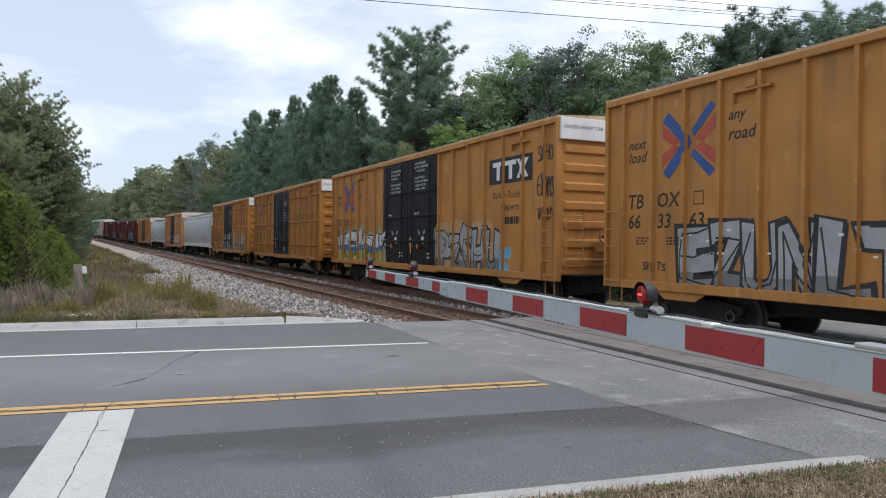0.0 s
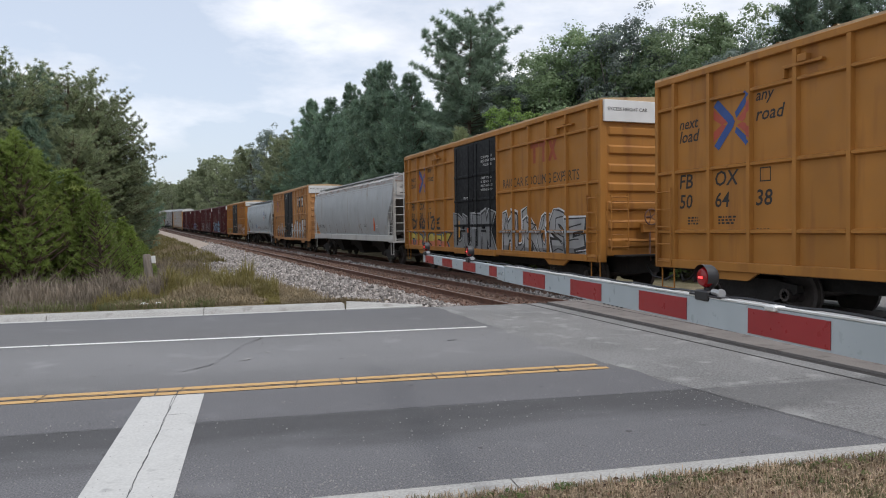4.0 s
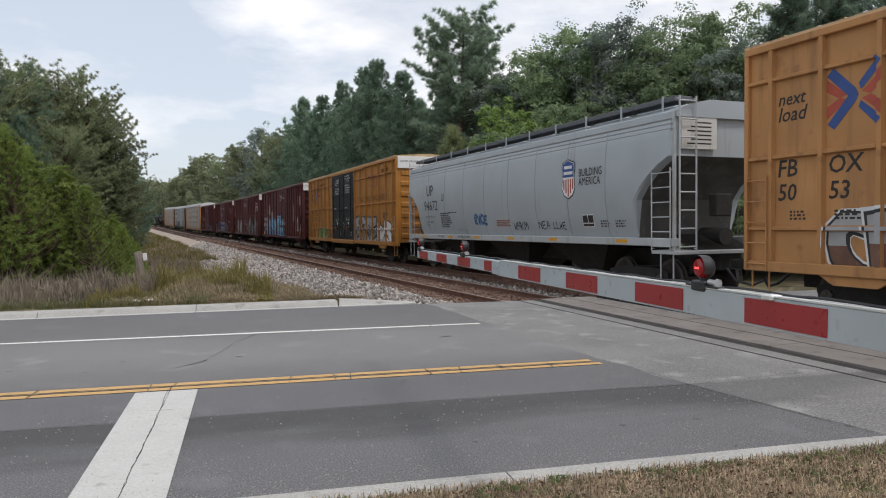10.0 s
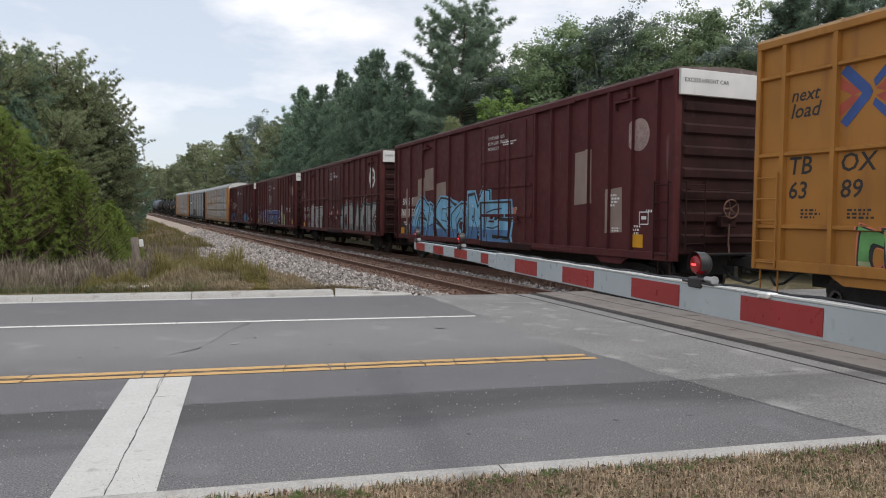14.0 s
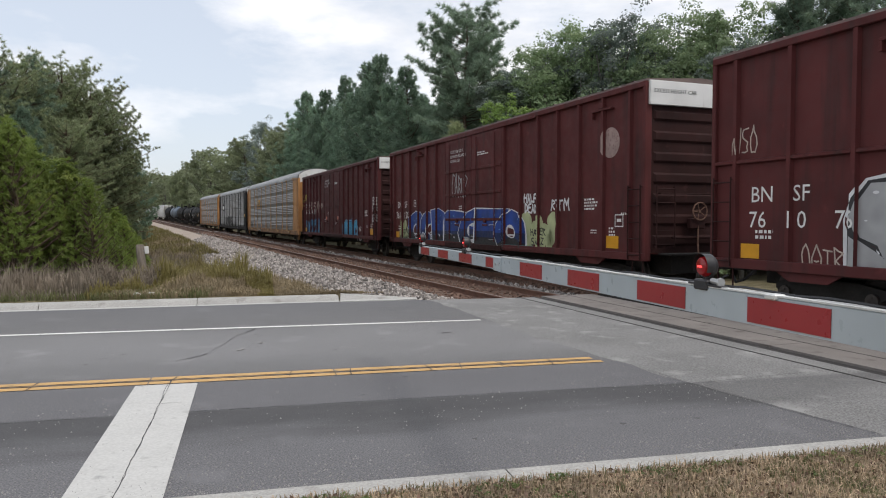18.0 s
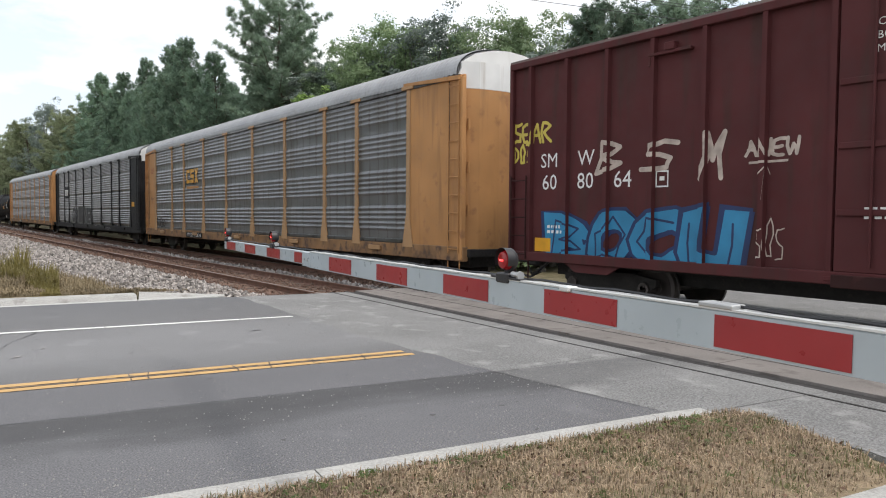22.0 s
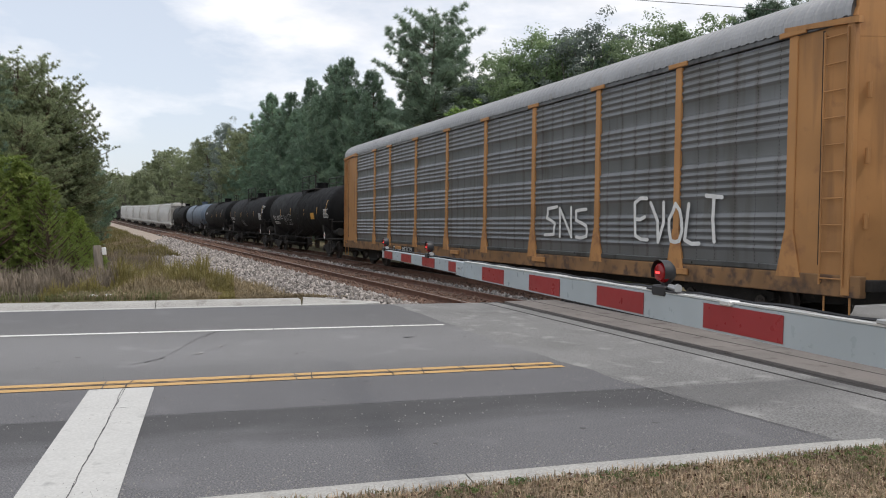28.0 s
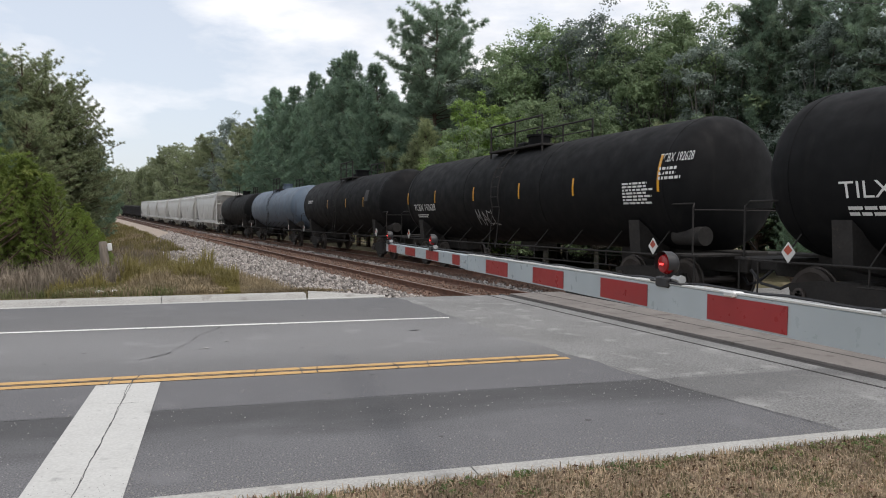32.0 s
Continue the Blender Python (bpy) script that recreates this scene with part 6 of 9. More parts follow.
        part("edge_post", Geo().cbox(X(e) - sx * lap - 0.07, X(e) - sx * lap + 0.07, yp - 0.04, yp + 0.08, 0.75, top - 0.05, 0.012), end_paint, car)
        part("seam_gap", Geo().box(X(e) - sx * (lap + 0.5) - 0.02, X(e) - sx * (lap + 0.5) + 0.02, yp + 0.02, yp + 0.034, 1.2, top - 0.1), RACK_BLACK, car)
        lx = X(e) - sx * (lap + 0.23)
        ladder(car, lx - 0.2, lx + 0.2, yp + 0.03, 0.9, top - 0.15, 10, end_paint)
        part("end_bracket", Geo().loft([[(X(e) - sx * 0.2, y, top - 0.12), (X(e) - sx * (wide + 0.2), y, top + 0.03), (X(e) - sx * (wide + 0.2), y, top + 0.1), (X(e) - sx * 0.2, y, top - 0.02)] for y in (yp, yp + 0.1)]), end_paint, car)
        def door(za, zb, m, lab):
            pts = [(0.3, 1.44), (0.12, 1.05), (0.06, 0.5), (0.06, 0.0)]
            pts = pts + [(d, -y) for d, y in pts[-2::-1]]
            g = Geo().loft([[(X(e) - sx * d, y, z) for d, y in pts] + [(X(e) - sx * (d + 0.05), y, z) for d, y in pts[::-1]] for z in (za, zb)])
            part("end_door", g, m, car, lab)
        top_m = CAR_WHITE if end_top else end_paint
        door(1.0, top - 0.3, end_paint, "")
        door(top - 0.295, top + 0.32, top_m, "white painted door head" if end_top else "")
        for y in (-0.02, 0.02):
            part("door_edge", Geo().box(X(e) - sx * 0.055 - 0.012, X(e) - sx * 0.055 + 0.012, y - 0.012, y + 0.012, 1.05, top - 0.32), RACK_BLACK, car)
        for z in (1.9, 2.9, 3.9):
            part("door_hinge", Geo().tube((X(e) - sx * 0.18, 1.32, z - 0.12), (X(e) - sx * 0.18, 1.32, z + 0.12), 0.035, 8), end_paint, car)
        cap = [(1.5, top + 0.02), (1.35, top + 0.36), (1.0, top + 0.56), (0.5, top + 0.69), (0, top + 0.73)]
        cap = cap + [(-y, z) for y, z in cap[-2::-1]]
        part("roof_end", Geo().loft([[(X(e) - sx * d, y, z) for y, z in cap] for d in (0.3, 0.42)], close=True), top_m, car)
        part("end_platform", Geo().cbox(min(X(e), X(e) - sx * 0.7), max(X(e), X(e) - sx * 0.7), -1.4, 1.4, 0.82, 1.0, 0.012), TRUCK_DARK, car)
        part("step", Geo().path([(X(e) - sx * 0.3, yp, 0.8), (X(e) - sx * 0.3, yp, 0.36), (X(e) - sx * 0.75, yp, 0.36), (X(e) - sx * 0.75, yp, 0.8)], 0.018, 6), end_paint, car)
    add_trucks(car, h, 3.2)
    add_couplers(car, h, 0.8)
    return car, X, (yp + 0.03, [], [], 0.0)


# ---- tank cars ----
def make_tank(L, label, paint, group="freight cars", R=1.46, zc=2.52, strips=(), rails=True, dome_at=0.5, deck=1.1):
    car = thing("tank_car", label, "tank car", group)
    h = L / 2
    X = lambda v: v - h
    n = 40
    prof = [(0.42, 0.02), (0.43, 0.35), (0.49, 0.75), (0.6, 1.08), (0.76, 1.31), (0.95, 1.43), (1.15, R)]
    prof = prof + [(L - x, r) for x, r in prof[::-1]]
    ang = np.linspace(0, 2 * math.pi, n + 1)[:-1]
    part("tank_shell", Geo().loft([[(X(x), r * math.cos(a), zc + r * math.sin(a)) for a in ang] for x, r in prof]), paint, car, smooth=38)
    for v in (1.2, L * 0.36, L * 0.64, L - 1.2):
        part("shell_seam", Geo().loft([[(X(v) + d, (R + k) * math.cos(a), zc + (R + k) * math.sin(a)) for a in ang] for d, k in ((-0.05, 0.0), (-0.045, 0.009), (0.045, 0.009), (0.05, 0.0))], caps=False), paint, car, smooth=30)
    mid = X(L * dome_at)
    part("manway", Geo().tube((mid, 0, zc + R - 0.05), (mid, 0, zc + R + 0.3), 0.34, 18).tube((mid, 0, zc + R + 0.3), (mid, 0, zc + R + 0.36), 0.4, 18), paint, car, smooth=40)
    part("valve_housing", Geo().cbox(mid + 0.55, mid + 1.0, -0.2, 0.2, zc + R - 0.05, zc + R + 0.2, 0.03), paint, car)
    part("top_platform", Geo().cbox(mid - deck, mid + deck, -0.9, 0.9, zc + R - 0.12, zc + R - 0.06, 0.01), TRUCK_DARK, car)
    for y in (-0.85, 0.85):
        g = Geo()
        for x in (mid - deck + 0.05, mid, mid + deck - 0.05):
            g.tube((x, y, zc + R - 0.3), (x, y, zc + R + 0.72), 0.03, 6)
        g.tube((mid - deck + 0.05, y, zc + R + 0.72), (mid + deck - 0.05, y, zc + R + 0.72), 0.03, 6)
        g.tube((mid - deck + 0.05, y, zc + R + 0.4), (mid + deck - 0.05, y, zc + R + 0.4), 0.02, 6)
        part("platform_rail", g, TRUCK_DARK, car)
    # ladder round the belly at mid length
    g = Geo()
    for x in (mid - 0.22, mid + 0.22):
        pts = [(x, 1.62, 0.9)] + [(x, (R + 0.1) * math.cos(a), zc + (R + 0.1) * math.sin(a)) for a in np.linspace(-0.3, 1.2, 8)]
        g.path(pts, 0.016, 5)
    for i, a in enumerate(np.linspace(-0.25, 1.1, 8)):
        g.tube((mid - 0.22, (R + 0.1) * math.cos(a), zc + (R + 0.1) * math.sin(a)), (mid + 0.22, (R + 0.1) * math.cos(a), zc + (R + 0.1) * math.sin(a)), 0.014, 5)
    part("ladder", g, TRUCK_DARK, car)
    # sills, bolsters, handrail
    for e, sx in ((0, -1), (L, 1)):
        part("stub_sill", Geo().cbox(min(X(e), X(e) - sx * 4.0), max(X(e), X(e) - sx * 4.0), -0.3, 0.3, 0.68, 1.12, 0.02), TRUCK_DARK, car)
        g = Geo()
        for s in (1, -1):
            g.loft([[(X(e) - sx * 2.2 + d, s * 0.28, 0.8), (X(e) - sx * 2.2 + d, s * 1.3, 1.0), (X(e) - sx * 2.2 + d, s * 1.36, 1.75), (X(e) - sx * 2.2 + d, s * 0.5, 1.15)] for d in (-0.18, 0.18)])
        part("bolster", g, TRUCK_DARK, car)
        part("end_platform", Geo().cbox(min(X(e) - sx * 0.1, X(e) - sx * 0.95), max(X(e) - sx * 0.1, X(e) - sx * 0.95), -1.45, 1.45, 1.02, 1.07, 0.008), TRUCK_DARK, car)
        part("end_rail", Geo().path([(X(e) - sx * 0.3, 1.42, 1.06), (X(e) - sx * 0.3, 1.42, 2.0), (X(e) - sx * 0.35, 1.35, 2.08), (X(e) - sx * 1.1, 1.35, 2.08)], 0.018, 6), TRUCK_DARK, car)
        part("end_cross_rail", Geo().tube((X(e) - sx * 0.28, -1.4, 1.95), (X(e) - sx * 0.28, 1.4, 1.95), 0.016, 6), TRUCK_DARK, car)
        part("step", Geo().path([(X(e) - sx * 0.22, 1.44, 1.04), (X(e) - sx * 0.22, 1.46, 0.42), (X(e) - sx * 0.65, 1.46, 0.42), (X(e) - sx * 0.65, 1.44, 1.04)], 0.018, 6), TRUCK_DARK, car)
    for s in (1, -1):
        g = Geo().tube((X(0.6), s * 1.5, 1.03), (X(L - 0.6), s * 1.5, 1.03), 0.022, 6)
        if rails:
            g.tube((X(2.6), s * 1.5, 0.72), (X(L - 2.6), s * 1.5, 0.72), 0.016, 6)
        for v in np.arange(1.4, L - 1, 1.6):
            g.tube((X(v), s * 1.05, 1.5), (X(v), s * 1.5, 1.03), 0.016, 5)
            if rails and 2.6 < v < L - 2.6:
                g.tube((X(v), s * 1.5, 1.03), (X(v), s * 1.5, 0.72), 0.016, 5)
        part("handrail", g, TRUCK_DARK, car)
    part("outlet", Geo().tube((mid, 0, zc - R - 0.25), (mid, 0, zc - R + 0.1), 0.3, 12).cbox(mid - 0.5, mid + 0.5, -0.35, 0.35, zc - R - 0.12, zc - R + 0.05, 0.03), TRUCK_DARK, car)
    part("brake_reservoir", Geo().tube((-h + 0.55, 0.85, 1.42), (-h + 1.35, 0.85, 1.42), 0.2, 14), TRUCK_DARK, car, smooth=40)

    def on_shell(name, x, a0, a1, w, m, lab="", lift=0.006, slant=0.0):
        """A strip on the shell between two angles above the level."""
        aa = np.linspace(a0, a1, 9)
        g = Geo().loft([[(x + d + slant * (a - a0), (R + lift) * math.cos(a), zc + (R + lift) * math.sin(a)) for a in aa] for d in (-w / 2, w / 2)], close=False, caps=False)
        return part(name, g, m, car, lab)
    for v in strips:
        on_shell("reflector_strip", X(v), -0.12, 0.42 if v < 2.0 else 0.18, 0.075, REFLECT, "yellow reflective strip")

    def shell_text(text, x, a, high, m=INK_WHITE, wide=None, bold=0.0):
        vs, fs, w = text_faces(text, 0.0, bold)
        k = wide / w if wide else high
        g = Geo().add([(x - p * k, (R + 0.006) * math.cos(a + q * high / R), zc + (R + 0.006) * math.sin(a + q * high / R)) for p, q in vs], fs)
        part("lettering", g, m, car)

    def shell_print(x, a, wide, high, rows, m=INK_WHITE, seed=0):
        b = bars_block(0, 0, wide, high, rows, 0, seed)
        b.v = [(x + p, (R + 0.007) * math.cos(a + q / R), zc + (R + 0.007) * math.sin(a + q / R)) for p, _, q in b.v]
        part("small_print", b, m, car)
    # diamond placard holders
    for e, sx in ((0, -1), (L, 1)):
        x = X(e) - sx * 1.35
        g = Geo().add([(x, 1.53, 1.02), (x + 0.14, 1.53, 1.2), (x, 1.53, 1.38), (x - 0.14, 1.53, 1.2), (x, 1.515, 1.02), (x + 0.14, 1.515, 1.2), (x, 1.515, 1.38), (x - 0.14, 1.515, 1.2)],
                      ((0, 1, 2, 3), (4, 5, 6, 7), (0, 1, 5, 4), (1, 2, 6, 5), (2, 3, 7, 6), (3, 0, 4, 7)))
        pl = part("placard", g, CAR_WHITE, car, "white and red hazard diamond")
        part("placard_mark", Geo().add([(x, 1.534, 1.15), (x + 0.09, 1.534, 1.24), (x, 1.534, 1.33), (x - 0.09, 1.534, 1.24)], ((0, 1, 2, 3),)), INK_RED, pl)
        part("placard_bracket", Geo().box(x - 0.02, x + 0.02, 1.49, 1.516, 1.0, 1.3), TRUCK_DARK, car)
    add_trucks(car, h, 2.1)
    add_couplers(car, h)
    return car, X, on_shell, shell_text, shell_print


def make_gondola(L, label, paint, group="freight cars", top=3.4):
    car = thing("gondola_car", label, "gondola car", group)
    h = L / 2
    part("body", Geo().prism_x([(-1.45, 1.0), (1.45, 1.0), (1.5, 1.15), (1.5, top), (1.42, top), (1.42, top - 0.4), (-1.42, top - 0.4), (-1.42, top), (-1.5, top), (-1.5, 1.15)], -h, h), paint, car)
    rib = Geo().cbox(-0.07, 0.07, 1.5, 1.58, 1.05, top - 0.05, 0.012).mesh("side_rib", paint)
    for v in np.arange(-h + 0.6, h, 1.25):
        part("side_rib", rib, None, car, m=pose(v, 0, 0))
    part("top_chord", Geo().cbox(-h, h, 1.46, 1.6, top - 0.1, top + 0.02, 0.015), paint, car)
    part("underframe", Geo().box(-h + 0.5, h - 0.5, -0.5, 0.5, 0.6, 1.02), TRUCK_DARK, car)
    add_trucks(car, h, 2.0)
    add_couplers(car, h)
    return car

# ---- the train, from its leading visible car back ----
TRAIN = []      # (car, position of its leading end along the line at the start, length)


def ribs_even(L, door, n0, n1):
    """Rib places each side of the doors."""
    d0, d1 = door
    return list(np.linspace(0.62, d0 - 0.06, n0)) + list(np.linspace(d1 + 0.06, L - 0.62, n1))


GRID = (1.72, 2.98, 4.35)


def yellow_marks(car, X, side, L, marks, digits, ink=INK, em=(0.0, 0.0), scale=1.0, box_mark=True):
    """Emblem, slogan and reporting marks on the trailing half of a yellow boxcar."""
    y = side[0]
    ribs = sorted([(b[0] + b[1]) / 2 for b in side[1] if b[1] - b[0] < 0.5], reverse=True)
    cell = ribs[0] - ribs[1]
    grid = bool(side[2])
    start = [r - 0.12 for r in ribs]
    if grid:
        brand_cross(car, side, ribs[1] - cell * 0.55, 3.83, 1.02 * scale, 1.02 * scale)
    else:
        brand_cross(car, side, X(L - 2.45), 3.85, 1.4 * scale, 1.35 * scale)
    right = start[2] if grid else X(L - 3.45)
    big = 1.25 if grid else 1.15
    words(car, side, "next", start[0], 3.86, 0.15 * big, ink, shear=0.25, bold=0.012)
    words(car, side, "load", start[0], 3.58, 0.2 * big, ink, shear=0.25, bold=0.012)
    words(car, side, "any", right, 4.06, 0.17 * big, ink, shear=0.25, bold=0.012)
    words(car, side, "road", right, 3.76, 0.2 * big, ink, shear=0.25, bold=0.012)
    half = len(marks) // 2
    words(car, side, marks[:half], start[0], 2.62, 0.3, ink, shear=0.12, bold=0.012)
    words(car, side, marks[half:], start[1], 2.62, 0.3, ink, shear=0.12, bold=0.012)
    for i in range(3):
        words(car, side, digits[2 * i:2 * i + 2], start[i], 2.2, 0.3, ink, shear=0.12, bold=0.012)
    if box_mark:
        g = Geo()
        x0, x1, z0, z1, t = start[2] - 0.1, start[2] - 0.36, 2.64, 2.9, 0.02
        for a, b, c, d in ((x0, x1, z0, z0 + t), (x0, x1, z1 - t, z1), (x0, x0 - t, z0, z1), (x1 + t, x1, z0, z1)):
            g.quad((a, y + 0.004, c), (b, y + 0.004, c), (b, y + 0.004, d), (a, y + 0.004, d))
        part("plate_mark", g, ink, car)
    small_print(car, side, [(X(L - 1.0), 1.87, 0.42, 0.18, 3), (X(L - 1.9), 1.87, 0.5, 0.18, 3), (X(L - 2.9), 1.7, 0.4, 0.1, 2)], ink, int(digits) % 97)


def door_print(car, X, d0, d1, leaves, spanish=True, seed=0, low=False):
    """White warnings and gear labels on black doors."""
    y = 1.50 + 0.085 + 0.004
    w = (d1 - d0) / leaves
    fake = (y - 0.004, [], [], 0)
    lines = ["CLOSE AND LOCK", "BOTH DOORS BEFORE", "MOVING CAR"]
    k = 0.078
    x0 = X(d1 - 0.35) if leaves == 1 else X(d0 + w - 0.62)
    if low:
        x0 = X(d0 + 1.16)
    for i, s in enumerate(lines):
        words(car, fake, s, x0 - 0.06 * (i == 2) * 3, (4.2 if low else 4.62) - i * 0.135, k, INK_WHITE)
    if low:
        for i, s in enumerate(["CIERRE Y PONGA", "EL SEGURO A LA", "PUERTA ANTES DE", "MOVER EL CARRO"]):
            words(car, fake, s, x0, 3.5 - i * 0.135, k, INK_WHITE)
    if spanish:
        for i, s in enumerate(["CIERRE Y PONGA", "EL SEGURO EN AMBAS", "PUERTAS ANTES DE", "MOVER EL CARRO"]):
            words(car, fake, s, x0, 4.12 - i * 0.135, k, INK_WHITE)
        if leaves == 2:
            for i, s in enumerate(["CLOSE THIS DOOR", "BEFORE CLOSING", "MAIN DOOR"]):
                words(car, fake, s, X(d1 - 0.85), 4.5 - i * 0.135, k, INK_WHITE)
            for i, s in enumerate(["CIERRE ESTA PUERTA", "ANTES DE CERRAR", "LA PUERTA PRINCIPAL"]):
                words(car, fake, s, X(d1 - 0.8), 4.0 - i * 0.135, k, INK_WHITE)
    for i in range(leaves):
        a = d0 + i * w
        part("small_print", bars_block(X(a + w * 0.75), 2.85, 0.5, 0.12, 2, y, seed + i), INK_WHITE, car)
        part("small_print", bars_block(X(a + w * 0.92), 1.75, 0.35, 0.3, 4, y, seed + 5 + i), INK_WHITE, car)
        part("small_print", bars_block(X(a + w * 0.3), 1.35, 0.3, 0.25, 2, y, seed + 9 + i), INK_WHITE, car)
        part("instruction_sticker", Geo().box(X(a + w * 0.42), X(a + w * 0.42) + 0.2, y, y + 0.002, 1.85, 2.1), CAR_WHITE, car)
        part("arrow_sticker", Geo().box(X(a + w * 0.62), X(a + w * 0.62) + 0.14, y, y + 0.002, 1.68, 1.84), ORANGE, car)
        g = Geo()
        for k in (-1, 1):
            for j in range(2):
                x, z = X(a + w * 0.5) + k * 0.22, 2.2 + 0.07 * j
                g.quad((x - 0.09, y, z - 0.05 * k), (x + 0.09, y, z + 0.05 * k), (x + 0.09, y, z + 0.05 * k + 0.028), (x - 0.09, y, z - 0.05 * k + 0.028))
        part("arrow_marks", g, INK_WHITE, car)
    part("yellow_decal", Geo().box(X(d0 + w * 0.86), X(d0 + w * 0.86) + 0.1, y, y + 0.002, 1.5, 2.1), REFLECT, car)


FADED_SPRAY = mat("thin_buff_spray", (0.42, 0.35, 0.3), 0.7, vary=0.3, scale=6)


def box_logo(car, X, side, x, z, w, h, dark=True):
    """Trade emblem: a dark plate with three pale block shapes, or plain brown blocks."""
    y = side[0]
    if dark:
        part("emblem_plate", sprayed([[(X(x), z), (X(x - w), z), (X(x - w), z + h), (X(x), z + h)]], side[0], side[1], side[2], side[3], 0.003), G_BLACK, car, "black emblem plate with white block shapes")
    ink = INK_WHITE if dark else INK_RUST
    b, q = 0.17 * h, w / 3.6
    polys = []
    for i in range(2):
        x0 = X(x) - q * (0.32 + i * 1.05)
        polys.append([(x0, z + h * 0.68), (x0 - q * 0.95, z + h * 0.68), (x0 - q * 0.95, z + h * 0.86), (x0, z + h * 0.86)])
        polys.append([(x0 - q * 0.34, z + h * 0.15), (x0 - q * 0.62, z + h * 0.15), (x0 - q * 0.62, z + h * 0.7), (x0 - q * 0.34, z + h * 0.7)])
    x0 = X(x) - q * 2.35
    polys.append([(x0, z + h * 0.86), (x0 - q * 0.3, z + h * 0.86), (x0 - q * 0.95, z + h * 0.15), (x0 - q * 0.65, z + h * 0.15)])
    polys.append([(x0, z + h * 0.15), (x0 - q * 0.3, z + h * 0.15), (x0 - q * 0.95, z + h * 0.86), (x0 - q * 0.65, z + h * 0.86)])
    part("emblem_shape", sprayed(polys, side[0], side[1], side[2], side[3], 0.006), ink, car)


def enlist(made, s, L):
    TRAIN.append((made[0], s, L))
    return made


def build_train():
    # 1: yellow, vertical ribs only, silver letters
    L, d = 18.6, (6.9, 11.7)
    c, X, sd = enlist(make_boxcar(L, "yellow high-cube boxcar with vertical ribs and silver graffiti", YELLOW, d, ribs_even(L, d, 8, 8), (), BLACK_DOOR, ROOF_CREAM), -4.4, L)
    yellow_marks(c, X, sd, L, "TBOX", "663363")
    piece(c, sd, "EZUNLTS", X(16.25), 1.02, 5.3, 1.12, G_SILVER, G_BLACK, 3, 0.065, 0.045, shine=G_WHITE, tones=((0.3, G_GREYER),), inner=0.018)
    tag(c, sd, "SWITS", X(17.4), 1.35, 0.7, 0.16, G_BLACK, 5, 0.014)
    door_print(c, X, *d, 2, seed=1)
    # 2: yellow with dark emblem plate
    L, d = 18.69, (6.9, 11.85)
    c, X, sd = enlist(make_boxcar(L, "yellow boxcar with black double doors and silver and yellow graffiti", YELLOW, d, ribs_even(L, d, 7, 7), (), BLACK_DOOR, ROOF_CREAM), 16.07, L)
    yellow_marks(c, X, sd, L, "TBOX", "665049")
    box_logo(c, X, sd, 3.5, 3.55, 2.3, 0.72)
    words(c, sd, "Railcar Pooling", X(3.3), 3.08, 0.25, INK, shear=0.25)
    words(c, sd, "Experts", X(2.7), 2.74, 0.25, INK, shear=0.25)
    small_print(c, sd, [(X(2.6), 2.42, 1.0, 0.34, 1)], INK, 77)
    piece(c, sd, "PZSHU", X(6.85), 0.98, 3.9, 1.2, G_SILVER, G_BLACK, 8, 0.065, 0.035, shine=G_WHITE, tones=((0.35, G_GREYER),), inner=0.016)
    spray_cloud(c, sd, X(7.2), 1.0, 4.6, 1.5, FADED_YELLOW, 41, 26)
    spray_cloud(c, sd, X(3.0), 1.0, 0.8, 1.0, G_SKY, 42, 5)
    spray_cloud(c, sd, X(17.9), 1.0, 6.6, 1.45, G_OLIVE, 43, 34)
    piece(c, sd, "WSEJNZAK", X(17.7), 1.03, 6.0, 1.15, G_WHITE, G_BLACK, 9, 0.055, 0.03, inner=0.018, tones=((0.62, G_DENIM), (0.42, G_YELLOW)), wild=1.5, crowd=1.25)
    tag(c, sd, "EJOHNS", X(0.95), 3.1, 0.75, 0.5, G_BLACK, 3, 0.022)
    tag(c, sd, "WEIRD", X(0.95), 2.5, 0.7, 0.3, G_BLACK, 4, 0.02)
    tag(c, sd, "SOHO", X(0.95), 4.0, 0.7, 0.4, G_BLACK, 6, 0.022)
    door_print(c, X, *d, 2, seed=7)
    # 3: ochre with a grid of ribs, clean
    L, d = 15.99, (6.2, 9.95)
    c, X, sd = enlist(make_boxcar(L, "ochre yellow boxcar with a grid of ribs and black plug doors", YELLOW_DEEP, d, ribs_even(L, d, 6, 6), GRID, BLACK_DOOR, ROOF_CREAM), 36.8, L)
    yellow_marks(c, X, sd, L, "FBOX", "506438")
    box_logo(c, X, sd, 3.9, 3.55, 1.9, 0.8, dark=False)
    words(c, sd, "RAILCAR POOLING EXPERTS", X(5.6), 3.08, 0.28, INK, wide=4.55)
    door_print(c, X, *d, 1, spanish=False, seed=3, low=True)
    # 4: ochre with brown emblem and mixed graffiti
    L, d = 15.66, (6.1, 9.7)
    c, X, sd = enlist(make_boxcar(L, "ochre boxcar with black doors and blue, silver and orange graffiti", YELLOW_DEEP, d, ribs_even(L, d, 6, 6), GRID, BLACK_DOOR, ROOF_CREAM), 54.95, L)
    yellow_marks(c, X, sd, L, "FBOX", "503817")
    box_logo(c, X, sd, 4.0, 3.6, 1.9, 0.85, dark=False)
    words(c, sd, "RAILCAR POOLING EXPERTS", X(5.7), 3.1, 0.28, INK, wide=4.6)
